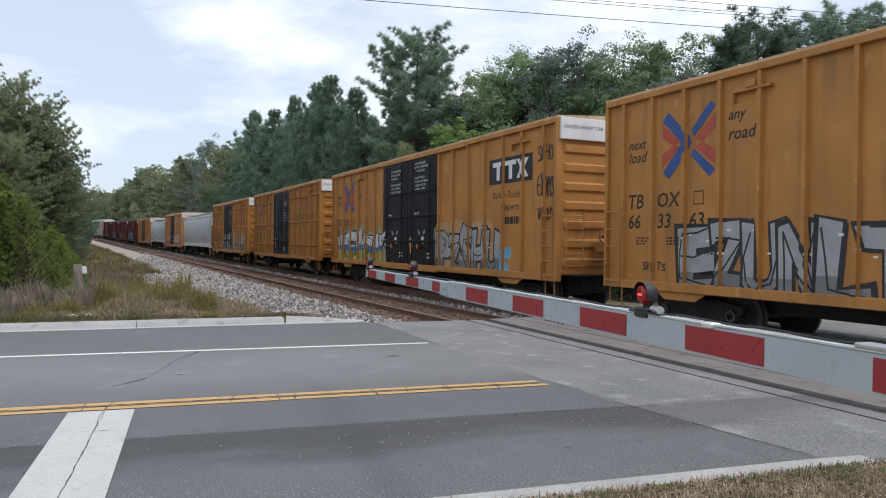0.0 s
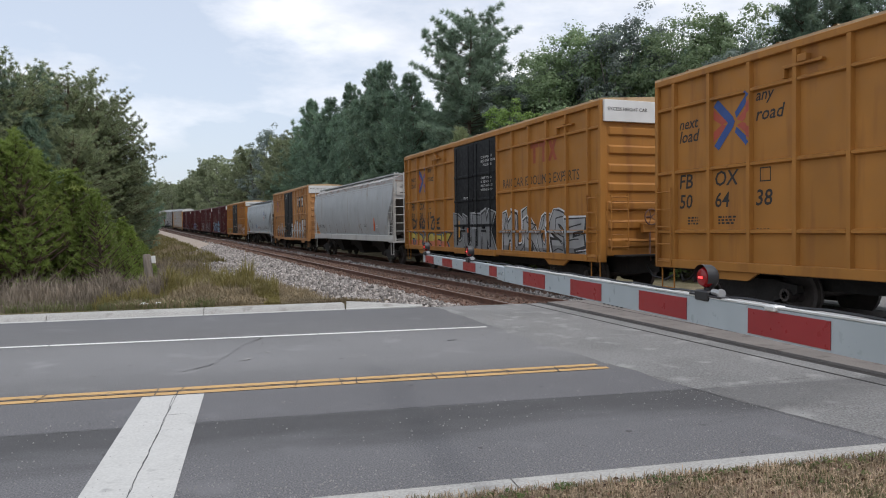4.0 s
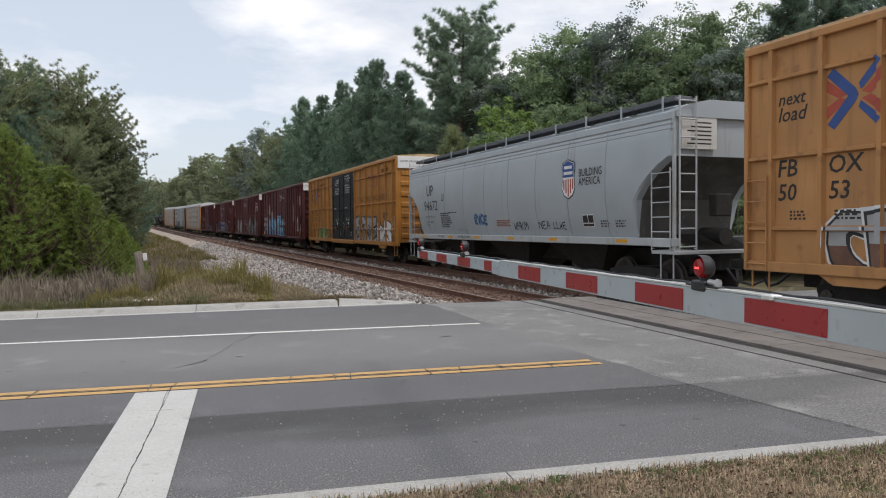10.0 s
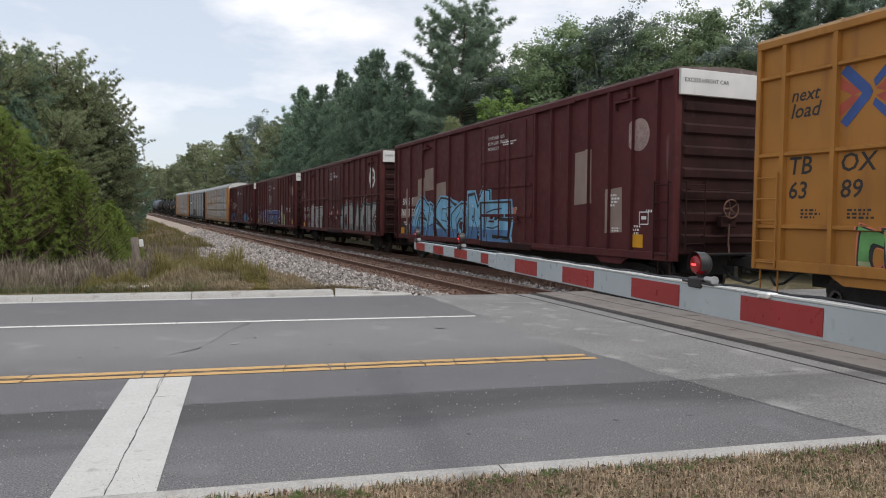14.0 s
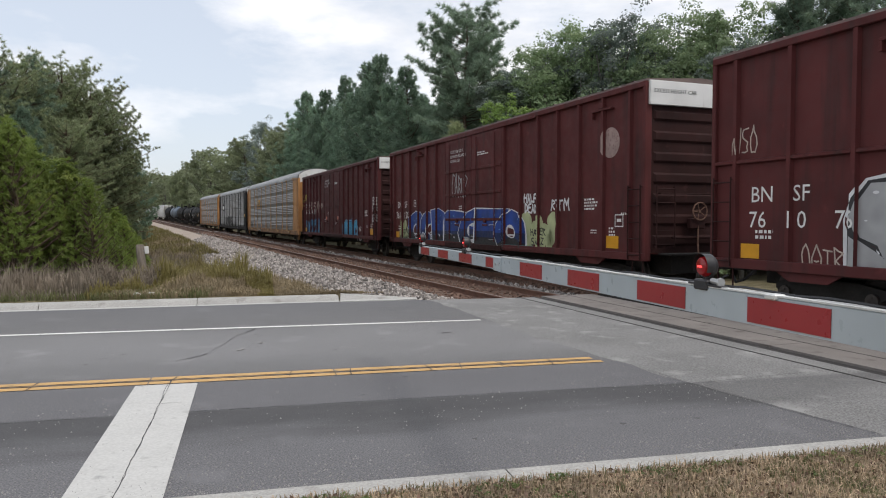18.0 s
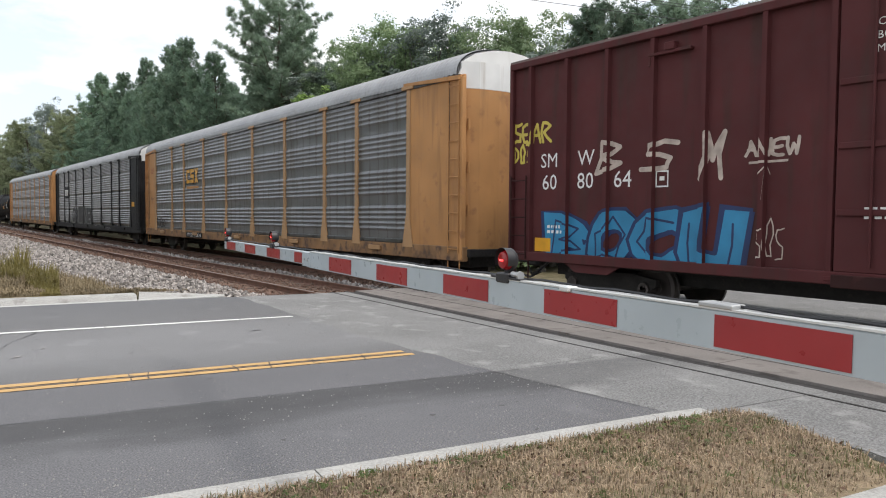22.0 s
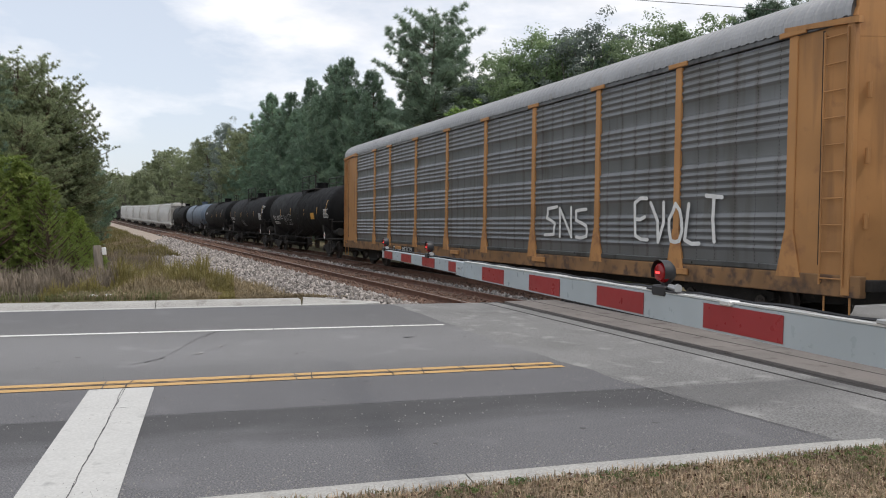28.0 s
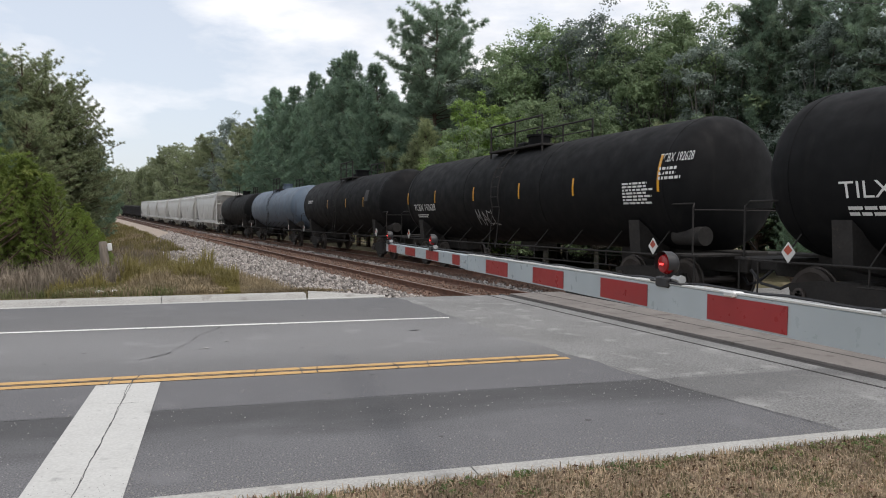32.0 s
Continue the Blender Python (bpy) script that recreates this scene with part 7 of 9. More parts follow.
    piece(c, sd, "MUROSE", X(5.7), 1.0, 4.8, 1.1, G_SILVER, G_BLACK, 12, 0.06, 0.03, halo=G_WHITE, tones=((0.25, G_GREYER),), wild=1.4, inner=0.018)
    piece(c, (sd[0] + 0.086, [], [], 0), "DUTK", X(9.6), 1.05, 3.4, 1.1, G_GREYER, G_BLACK, 13, 0.06, 0.03, halo=G_SILVER)
    piece(c, sd, "DRASEK", X(15.0), 0.98, 4.6, 0.6, G_YELLOW, G_BLACK, 14, 0.07, 0.04, halo=G_DENIM, tones=((0.6, G_PINK),))
    tag(c, sd, "DNOIZE", X(14.8), 1.85, 3.4, 0.42, G_BLACK, 14, 0.05)
    door_print(c, X, *d, 1, spanish=False, seed=4, low=True)
    # 5: pale grey hopper with rust along the roof
    L = 18.47
    c, X, sd = enlist(make_hopper(L, "pale grey round-sided covered hopper car with rust along its roof", HOP_PALE, HOP_WHITE, roof_paint=HOP_RUSTY, top=4.33), 72.49, L)
    y = sd[0] + 0.012
    part("lettering", lettering("PLWX", X(16.75), 1.82, 0.22, 1.54), INK, c)
    part("lettering", lettering("57066", X(15.8), 1.82, 0.22, 1.54), INK, c)
    part("small_print", bars_block(X(5.2), 1.86, 0.6, 0.14, 2, 1.532, 3), INK, c)
    part("plate_mark", bars_block(X(3.0), 1.8, 0.4, 0.16, 2, 1.528, 4), INK_WHITE, c)
    part("orange_strip", Geo().box(X(3.35), X(3.24), 1.5, 1.545, 1.65, 2.35), ORANGE, c)
    for v in (5.9, 9.6, 11.6, 13.6):
        part("rust_streak", Geo().add([(X(v), 1.452, 1.5), (X(v) + 0.06, 1.452, 1.5), (X(v) + 0.09, 1.535, 2.05), (X(v) + 0.06, 1.535, 2.05)], ((0, 1, 2, 3),)), RUST, c)
    # 6: faded yellow with dark emblem and white graffiti
    L, d = 15.81, (6.1, 9.87)
    c, X, sd = enlist(make_boxcar(L, "faded orange-yellow boxcar with black plug door and white graffiti", YELLOW_PALE, d, ribs_even(L, d, 6, 6), GRID, BLACK_DOOR, ROOF_CREAM), 92.94, L)
    yellow_marks(c, X, sd, L, "FBOX", "505352")
    box_logo(c, X, sd, 4.4, 3.5, 2.5, 0.8)
    words(c, sd, "Railcar Pooling", X(4.65), 3.02, 0.3, INK, shear=0.25, wide=3.3)
    words(c, sd, "Experts", X(3.85), 2.55, 0.3, INK, shear=0.25)
    piece(c, sd, "BARNE", X(6.6), 0.96, 5.0, 1.3, G_WHITE, G_BLACK, 22, 0.07, 0.03, tones=((0.42, G_SILVER), (0.3, G_DUST)), crowd=1.2, wild=0.7, inner=0.014)
    piece(c, sd, "CHEGO", X(13.95), 0.94, 4.2, 1.0, G_SILVER, G_BLACK, 24, 0.065, 0.03, halo=G_WHITE, tones=((0.5, RUST),), crowd=1.2)
    tag(c, sd, "MARK", X(1.1), 1.6, 0.8, 0.25, G_BLACK, 25, 0.02)
    door_print(c, X, *d, 1, spanish=False, seed=6)
    # 7: grey hopper with shield emblem
    L = 17.5
    c, X, sd = enlist(make_hopper(L, "smooth grey covered hopper car with a shield emblem", HOP_GREY, HOP_PALE, deep=True, sill_stripe=REFLECT, top=4.36), 110.66, L)
    sx, sz = X(4.28), 2.95
    shield = [(0.27, 0.42), (0.12, 0.46), (0, 0.5), (-0.12, 0.46), (-0.27, 0.42), (-0.31, 0.3), (-0.27, 0.05), (-0.31, -0.25), (-0.2, -0.42), (0, -0.5), (0.2, -0.42), (0.31, -0.25), (0.27, 0.05), (0.31, 0.3)]
    part("shield_edge", Geo().add([(sx + u * 1.07, 1.566, sz + v * 1.06) for u, v in shield], (tuple(range(14)),)), INK, c, "dark outline of the shield")
    part("shield_emblem", Geo().add([(sx + u, 1.5685, sz + v) for u, v in shield], (tuple(range(14)),)), INK_WHITE, c, "white, red and navy shield emblem")
    upper = [p for p in shield if p[1] > 0.04]
    part("shield_head", Geo().add([(sx + u * 0.94, 1.571, sz + v * 0.97) for u, v in upper], (tuple(range(len(upper))),)), INK_BLUE, c, "navy head of the shield")
    g = Geo()
    for k in range(5):
        x = sx + 0.245 - k * 0.11
        foot = -0.24 - 0.22 * (1 - abs(k - 2) / 2.4)
        g.quad((x, 1.571, sz + foot), (x - 0.06, 1.571, sz + foot), (x - 0.06, 1.571, sz), (x, 1.571, sz))
    part("shield_stripes", g, INK_RED, c)
    g = Geo()
    for z, w in ((0.27, 0.19), (0.12, 0.22)):
        g.quad((sx + w, 1.5735, sz + z), (sx - w, 1.5735, sz + z), (sx - w, 1.5735, sz + z + 0.08), (sx + w, 1.5735, sz + z + 0.08))
    part("shield_bars", g, INK_WHITE, c)
    part("lettering", lettering("BUILDING", X(3.76), 2.98, 0.2, 1.568, wide=1.03), INK, c)
    part("lettering", lettering("AMERICA", X(3.78), 2.75, 0.2, 1.568, wide=0.98), INK, c)
    part("lettering", lettering("UP", X(15.02), 2.93, 0.42, 1.567), INK, c)
    part("lettering", lettering("94672", X(15.32), 2.36, 0.38, 1.56, wide=1.46), INK, c)
    flat = (1.6, [], [], 0)
    for text, v, z, wide in (("CAPACITY 5250 CU FT", 15.27, 2.06, 1.13), ("LD LMT  222300", 15.24, 1.87, 0.86), ("LT WT", 15.22, 1.72, 0.32)):
        hug(part("lettering", lettering(text, X(v), z, 0.1, 1.6, wide=wide), INK, c))
    hug(part("small_print", bars_block(X(13.6), 1.7, 1.1, 0.58, 8, 1.6, 9), INK, c))
    hug(part("small_print", bars_block(X(12.7), 2.22, 0.75, 0.07, 1, 1.6, 19), INK, c))
    edge = Geo()
    for a, b, p, q in ((0, 0.22, 0, 0.015), (0, 0.22, 0.235, 0.25), (0, 0.015, 0, 0.25), (0.205, 0.22, 0, 0.25)):
        edge.quad((X(13.42) - a, 1.6, 2.71 + p), (X(13.42) - b, 1.6, 2.71 + p), (X(13.42) - b, 1.6, 2.71 + q), (X(13.42) - a, 1.6, 2.71 + q))
    hug(part("plate_mark", edge, INK, c))
    hug(part("lettering", lettering("C", X(13.36), 2.75, 0.15, 1.6), INK, c))
    part("lettering", lettering("CM-110-012", X(13.94), 1.31, 0.1, 1.524, wide=0.68), INK, c)
    part("lettering", lettering("CAR HAS THREE COMPARTMENTS", X(11.98), 1.32, 0.08, 1.524, wide=1.13), INK, c)
    for text, v, z, wide, high, m, seed, r in (("EVCE", 10.49, 1.8, 1.0, 0.28, G_DENIM, 301, 0.045), ("EVCE", 10.47, 1.81, 1.0, 0.28, G_BLACK, 302, 0.014), ("WMKM", 7.62, 1.6, 0.92, 0.24, G_BLACK, 303, 0.014), ("NEA", 6.06, 1.64, 0.64, 0.2, G_BLACK, 304, 0.014), ("LLWE", 5.24, 1.63, 0.68, 0.19, G_BLACK, 305, 0.014), ("AMW", 12.1, 1.55, 0.9, 0.12, SEAM_GREY, 306, 0.015)):
        hug(tag(c, flat, text, X(v), z, wide, high, m, seed, r))
    hug(part("small_print", bars_block(X(8.78), 1.72, 1.0, 0.22, 4, 1.6, 20), INK_RUST, c))
    hug(part("data_panel", Geo().quad((X(3.71), 1.6, 1.68), (X(3.19), 1.6, 1.68), (X(3.19), 1.6, 2.0), (X(3.71), 1.6, 2.0)), INK_WHITE, c), 0.004)
    for a, b, p, q in ((3.69, 3.46, 1.79, 1.98), (3.44, 3.21, 1.79, 1.98), (3.69, 3.21, 1.7, 1.77)):
        hug(part("data_panel_field", Geo().quad((X(a), 1.6, p), (X(b), 1.6, p), (X(b), 1.6, q), (X(a), 1.6, q)), INK, c), 0.007)
    hug(part("small_print", bars_block(X(2.9), 1.68, 0.42, 0.19, 3, 1.6, 21), INK, c))
    hug(part("small_print", bars_block(X(2.28), 1.68, 0.42, 0.19, 3, 1.6, 22), INK, c))
    # 8: ochre with brown emblem and coloured graffiti
    L, d = 19.03, (7.26, 12.19)
    c, X, sd = enlist(make_boxcar(L, "ochre boxcar with black double doors and green graffiti", YELLOW_DEEP, d, ribs_even(L, d, 7, 7), GRID, BLACK_DOOR, ROOF_CREAM), 129.57, L)
    yellow_marks(c, X, sd, L, "TBOX", "638924")
    box_logo(c, X, sd, 4.6, 3.65, 1.8, 0.85, dark=False)
    words(c, sd, "RAILCARPOOLING EXPERTS", X(6.4), 3.12, 0.28, INK, wide=4.85)
    piece(c, sd, "OMERK", X(16.9), 0.98, 3.1, 0.75, G_GREEN, G_BLACK, 31, 0.06, 0.035, halo=G_PINK, tones=((0.3, G_LIME),), wild=1.5)
    tag(c, sd, "AOHD", X(13.6), 1.1, 1.3, 0.42, G_BLACK, 32, 0.03)
    piece(c, sd, "BKTSE", X(7.2), 0.95, 3.7, 1.15, G_SILVER, G_BLACK, 33, 0.065, 0.045, tones=((0.75, G_GREYER), (0.3, G_SILVER)), shine=G_WHITE, wild=1.4, crowd=1.25, inner=0.02)
    piece(c, sd, "NKS", X(3.7), 0.9, 2.9, 0.95, G_WHITE, G_BLACK, 34, 0.075, 0.05, tones=((0.3, G_SILVER),), wild=1.4)
    tag(c, sd, "RIP", X(2.2), 2.2, 0.7, 0.28, G_BLACK, 35, 0.03)
    tag(c, sd, "TOBTE", X(2.3), 1.85, 0.9, 0.25, G_BLACK, 36, 0.03)
    tag(c, sd, "SR", X(0.8), 1.5, 0.4, 0.9, G_WHITE, 37, 0.03)
    door_print(c, X, *d, 2, seed=8)
    # 9 to 12: oxide red boxcars
    def red(L, s, label, paint, digits, d, nb, seed, circle=True, circ=1.3, number_z=2.4, rows=(), ring=False, pairs=False):
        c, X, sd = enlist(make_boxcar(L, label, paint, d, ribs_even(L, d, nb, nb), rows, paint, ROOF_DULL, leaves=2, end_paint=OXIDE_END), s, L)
        if circle:
            r, zc, ink = (0.5, 3.79, INK_WHITE) if ring else (0.37, 3.76, FADED)
            disc = lambda q: [(X(circ) + q * math.cos(a), zc + q * math.sin(a)) for a in np.linspace(0, 2 * math.pi, 25)[:-1]]
            part("round_emblem", sprayed([disc(r)], sd[0], sd[1], [], sd[3], 0.004), ink, c, "white round emblem with a cross" if ring else "faded white round emblem")
            if ring:
                part("emblem_field", sprayed([disc(0.33)], sd[0], sd[1], [], sd[3], 0.006), paint, c)
                bar = lambda w, h: [(X(circ) - w, zc - h), (X(circ) + w, zc - h), (X(circ) + w, zc + h), (X(circ) - w, zc + h)]
                part("emblem_cross", sprayed([bar(0.07, 0.4), bar(0.4, 0.07)], sd[0], sd[1], [], sd[3], 0.008), ink, c)
        for k in (1.0, 1.95) if circle else ():
            words(c, sd, "BN" if k == 1.0 else "SF", X(L - k), number_z + 0.47, 0.28, INK_WHITE)
        if pairs:
            for i, k in enumerate((0.95, 1.9, 2.8)):
                words(c, sd, digits[2 * i:2 * i + 2], X(L - k), number_z, 0.3, INK_WHITE)
        else:
            words(c, sd, digits[:3], X(L - 0.8), number_z, 0.3, INK_WHITE)
            words(c, sd, digits[3:], X(L - 1.95), number_z, 0.3, INK_WHITE)
        part("yellow_plate", Geo().box(X(L - 1.2), X(L - 0.75), sd[0] + 0.003, sd[0] + 0.008, 1.15, 1.42), REFLECT, c)
        part("yellow_plate", Geo().box(X(1.6), X(1.1), sd[0] + 0.003, sd[0] + 0.008, 1.2, 1.5), REFLECT, c)
        small_print(c, sd, [(X(2.6), 2.15, 0.6, 0.32, 4), (X(1.5), 1.5, 0.3, 0.24, 3), (X(2.3), 1.55, 0.35, 0.12, 2), (X(1.0), 2.0, 0.4, 0.1, 1), (X(L - 1.1), 1.52, 0.5, 0.2, 2)], INK_WHITE, seed)
        door_sd = (sd[0] + 0.085, [], [], 0)
        y = sd[0] + 0.005
        g = Geo()
        for x0, z0, w, h in ((X(1.25), 1.72, 0.34, 0.3), (X(L - (3.72 if pairs else 3.2)), 2.36 if pairs else 2.5, 0.26, 0.28)):
            for a, b, e, f in ((0, w, 0, 0.025), (0, w, h - 0.025, h), (0, 0.025, 0, h), (w - 0.025, w, 0, h), (0.08, w - 0.08, h * 0.4, h * 0.65)):
                g.quad((x0 - a, y, z0 + e), (x0 - b, y, z0 + e), (x0 - b, y, z0 + f), (x0 - a, y, z0 + f))
        part("plate_mark", g, INK_WHITE, c)
        for v in (d[0] + 1.1, d[1] - 1.0):
            part("instruction_sticker", Geo().box(X(v) - 0.12, X(v) + 0.12, y + 0.083, y + 0.086, 1.98, 2.16), G_PINK, c, "faded red sticker")
        for i, t in enumerate(("CLOSE AND LOCK", "BOTH DOORS BEFORE", "MOVING CAR")):
            words(c, door_sd, t, X(d[1] - 0.5), 4.35 - 0.17 * i, 0.1, INK_WHITE)
        small_print(c, door_sd, [(X(d[1] - 0.4), 1.85, 0.5, 0.18, 3), (X(d[0] + 1.7), 1.7, 0.5, 0.18, 3), (X(d[0] + 1.9), 4.1, 0.9, 0.14, 2), (X(d[0] + 1.2), 2.1, 0.3, 0.1, 2), (X(d[1] - 1.3), 2.3, 0.3, 0.16, 2)], INK_WHITE, seed + 40)
        return c, X, sd
    c, X, sd = red(18.85, 150.78, "oxide red boxcar with primer patches and blue graffiti", OXIDE_WORN, "761350", (6.1, 9.6), 7, 51, number_z=1.92)
    patches = ((17.45, 17.25, 0.95, 3.1), (17.1, 15.95, 2.3, 2.72), (16.0, 15.1, 2.5, 3.45), (15.2, 14.2, 2.9, 3.8), (18.1, 16.6, 1.82, 2.24), (13.9, 12.9, 1.9, 3.2), (4.0, 3.2, 2.2, 3.6), (2.6, 1.9, 1.5, 2.6))
    part("primer_patch", sprayed([[(X(a), z0), (X(b), z0 + 0.04), (X(b) + 0.03, z1), (X(a) - 0.02, z1 - 0.05)] for a, b, z0, z1 in patches], *sd, 0.0015), BUFF, c, "buff primer patches over old paint")
    piece(c, sd, "GASOME", X(16.4), 0.9, 8.6, 1.45, G_SKY, G_BLACK, 52, 0.075, 0.035, halo=G_SKY, tones=((0.4, G_DENIM),), shine=G_WHITE, crowd=1.2, inner=0.022)
    tag(c, sd, "NEWTRAL", X(18.3), 1.25, 1.3, 0.3, G_BLACK, 53, 0.025)
    tag(c, sd, "LAMES", X(18.3), 0.95, 1.1, 0.25, G_BLACK, 54, 0.025)
    c, X, sd = red(19.02, 171.67, "oxide red boxcar with a round emblem and silver graffiti", OXIDE, "761076", (7.2, 10.7), 7, 61, circ=1.7, number_z=1.72, rows=(2.95,), ring=True, pairs=True)
    piece(c, sd, "CRAOK", X(7.4), 0.97, 6.4, 1.36, G_SILVER, G_BLACK, 62, 0.07, 0.035, halo=G_TEAL, tones=((0.32, G_GREYER),), shine=G_WHITE, wild=0.6)
    piece(c, sd, "SHOT", X(15.75), 0.98, 3.3, 1.22, G_SILVER, G_BLACK, 63, 0.075, 0.035, halo=G_WHITE, shine=G_WHITE, crowd=1.2)
    tag(c, sd, "OATR", X(16.9), 0.98, 0.9, 0.42, FADED_SPRAY, 65, 0.014)
    tag(c, sd, "WSO", X(18.5), 3.1, 0.6, 0.5, FADED_SPRAY, 66, 0.014)
    tag(c, sd, "MIOW", X(6.8), 2.4, 1.4, 0.4, FADED_SPRAY, 67, 0.016)
    tag(c, sd, "LCAE", X(3.6), 2.5, 1.3, 0.4, FADED_SPRAY, 64, 0.018)
    c, X, sd = red(19.05, 192.77, "oxide red boxcar with large dark blue graffiti", OXIDE, "761120", (7.24, 12.04), 7, 71, circ=1.45, number_z=2.0)
    piece(c, sd, "OCRSGEO", X(16.3), 1.0, 10.3, 1.05, G_BLUE, G_WHITE, 72, 0.11, 0.022, tones=((0.52, G_NAVY), (0.36, G_BLACK)), shine=G_SKY, crowd=1.22, wild=0.7)
    tag(c, sd, "OSEVAZRUOE", X(15.9), 1.15, 9.4, 0.3, G_WHITE, 173, 0.02)
    spray_cloud(c, sd, X(6.3), 0.98, 2.7, 1.1, G_LIME, 73, 22)
    spray_cloud(c, sd, X(5.9), 1.5, 0.5, 0.5, G_PINK, 74, 4)
    tag(c, sd, "HABER", X(5.5), 1.45, 0.9, 0.2, G_BLACK, 174, 0.018)
    tag(c, sd, "SAVZ", X(5.45), 1.18, 0.75, 0.2, G_BLACK, 175, 0.018)
    spray_cloud(c, sd, X(17.75), 1.0, 1.5, 1.0, G_LIME, 77, 12)
    spray_cloud(c, sd, X(18.0), 1.05, 0.6, 0.6, G_OLIVE, 78, 5)
    tag(c, sd, "CFR", X(17.2), 1.35, 0.6, 0.16, G_BLACK, 171, 0.016)
    tag(c, sd, "RAHADS", X(17.4), 1.1, 0.95, 0.15, G_BLACK, 172, 0.016)
    part("teal_stripe", Geo().cbox(X(17.8), X(5.2), sd[0] + 0.07, sd[0] + 0.075, 0.96, 1.14, 0.001), G_TEAL, c)
    tag(c, sd, "HALF", X(5.9), 2.42, 0.8, 0.24, G_WHITE, 74, 0.03)
    tag(c, sd, "DEAD", X(5.85), 2.12, 0.8, 0.24, G_WHITE, 75, 0.03)
    tag(c, sd, "RTM", X(4.3), 2.15, 1.0, 0.3, G_WHITE, 76, 0.025)
    tag(c, (sd[0] + 0.085, [], [], 0), "CARUP", X(11.4), 2.75, 1.5, 0.75, G_SILVER, 78, 0.025)
    c, X, sd = red(18.75, 213.75, "dark oxide red boxcar with cyan block graffiti", OXIDE_DARK, "608064", (7.0, 12.0), 7, 81, circle=False, number_z=2.38, pairs=True)
    piece(c, sd, "BOCU", X(17.55), 0.99, 4.15, 0.86, G_CYAN_DEEP, G_NAVY, 85, 0.085, 0.05, inner=0.02, crowd=1.02, wild=0.9)
    piece(c, sd, "SEAC", X(6.8), 0.88, 2.75, 0.92, G_CYAN, G_NAVY, 83, 0.09, 0.035, halo=G_SKY, tones=((0.4, G_CYAN_DEEP),), shine=G_WHITE, wild=0.7)
    tag(c, sd, "AL", X(4.5), 1.62, 0.5, 0.3, INK_WHITE, 189, 0.018)
    tag(c, sd, "NG", X(3.72), 1.35, 0.42, 0.24, INK_WHITE, 190, 0.018)
    tag(c, sd, "CLER", X(3.82), 0.87, 0.6, 0.2, INK_WHITE, 191, 0.018)
    tag(c, sd, "CI", X(4.02), 1.12, 0.34, 0.45, G_SKY, 89, 0.05)
    words(c, sd, "SM", X(18.75 - 0.9), 2.82, 0.28, INK_WHITE)
    words(c, sd, "W", X(18.75 - 1.9), 2.82, 0.28, INK_WHITE)
    for t, v, z, wide, high in (("B", 16.4, 2.68, 0.75, 0.6), ("S", 15.38, 2.68, 0.82, 0.48), ("M", 14.18, 2.52, 0.5, 0.75)):
        tag(c, sd, t, X(v), z, wide, high, FADED_SPRAY, 84, 0.042)
    tag(c, sd, "ANEW", X(13.4), 2.78, 0.88, 0.24, FADED_SPRAY, 85, 0.026)
    stroke = lambda a, b, r: [(X(a[0]) + r, a[1] - r), (X(b[0]) - r, b[1] - r), (X(b[0]) - r, b[1] + r), (X(a[0]) + r, a[1] + r)]
    part("graffiti_tag", sprayed([stroke((13.3, 2.68), (12.72, 2.69), 0.018), stroke((13.05, 2.12), (13.03, 2.6), 0.014), stroke((13.12, 2.5), (13.04, 2.6), 0.014), stroke((12.96, 2.5), (13.03, 2.6), 0.014)], sd[0], sd[1], sd[2], sd[3], 0.006), FADED_SPRAY, c, "underline and arrow in thin spray")
    tag(c, sd, "SOS", X(13.18), 1.25, 0.46, 0.55, FADED_SPRAY, 99, 0.01)
    tag(c, sd, "SEAR", X(18.7), 3.35, 1.15, 0.4, G_YELLOW, 86, 0.032)
    tag(c, sd, "DOT", X(18.7), 2.95, 0.6, 0.36, G_YELLOW, 87, 0.028)
    for i, t in enumerate(("EDER", "NLPE", "ERIE")):
        tag(c, sd, t, X(1.15), 2.75 - i * 0.38 - (0.1 if i == 2 else 0), 0.95, 0.36, INK_WHITE, 88 + i, 0.024)
    # 13 to 15: automobile carriers
    L = 28.1
    c, X, sd = enlist(make_autorack(L, "closed autorack car with grey corrugated screens and orange-yellow posts", YELLOW_RACK, RACK_GREY, RACK_ROOF, end_paint=YELLOW_PALE, lap=0.2, posts=[2.42, 5.1, 7.1, 10.05, 12.95, 15.75, 18.55, 21.35, 23.25, 26.12]), 234.03, L)
    def bar_mark(x, z, w, h, t, y, grow):
        """Three open shapes of bars: a hook, a bend and a cross."""
        g = Geo()
        shapes = ([(0, t, 0, h), (0, w, 0, t), (0, w, h - t, h)], [(0, w, h - t, h), (0, t, h / 2, h), (0, w, h / 2 - t / 2, h / 2 + t / 2), (w - t, w, 0, h / 2), (0, w, 0, t)])
        for i, bars in enumerate(shapes):
            for a, e, c0, c1 in bars:
                x0 = x - i * w * 1.22
                g.quad((x0 - a + grow, y, z + c0 - grow), (x0 - e - grow, y, z + c0 - grow), (x0 - e - grow, y, z + c1 + grow), (x0 - a + grow, y, z + c1 + grow))
        x0 = x - 2 * w * 1.22
        for p, q in ((0, h), (h, 0)):
            g.quad((x0 + grow, y + 0.001, z + p), (x0 - t * 1.2 - grow, y + 0.001, z + p), (x0 - w - grow, y + 0.001, z + q), (x0 - w + t * 1.2 + grow, y + 0.001, z + q))
        return g
    part("railroad_mark_edge", bar_mark(X(20.9), 3.2, 0.48, 0.62, 0.15, sd[0] + 0.0125, 0.045), INK, c)
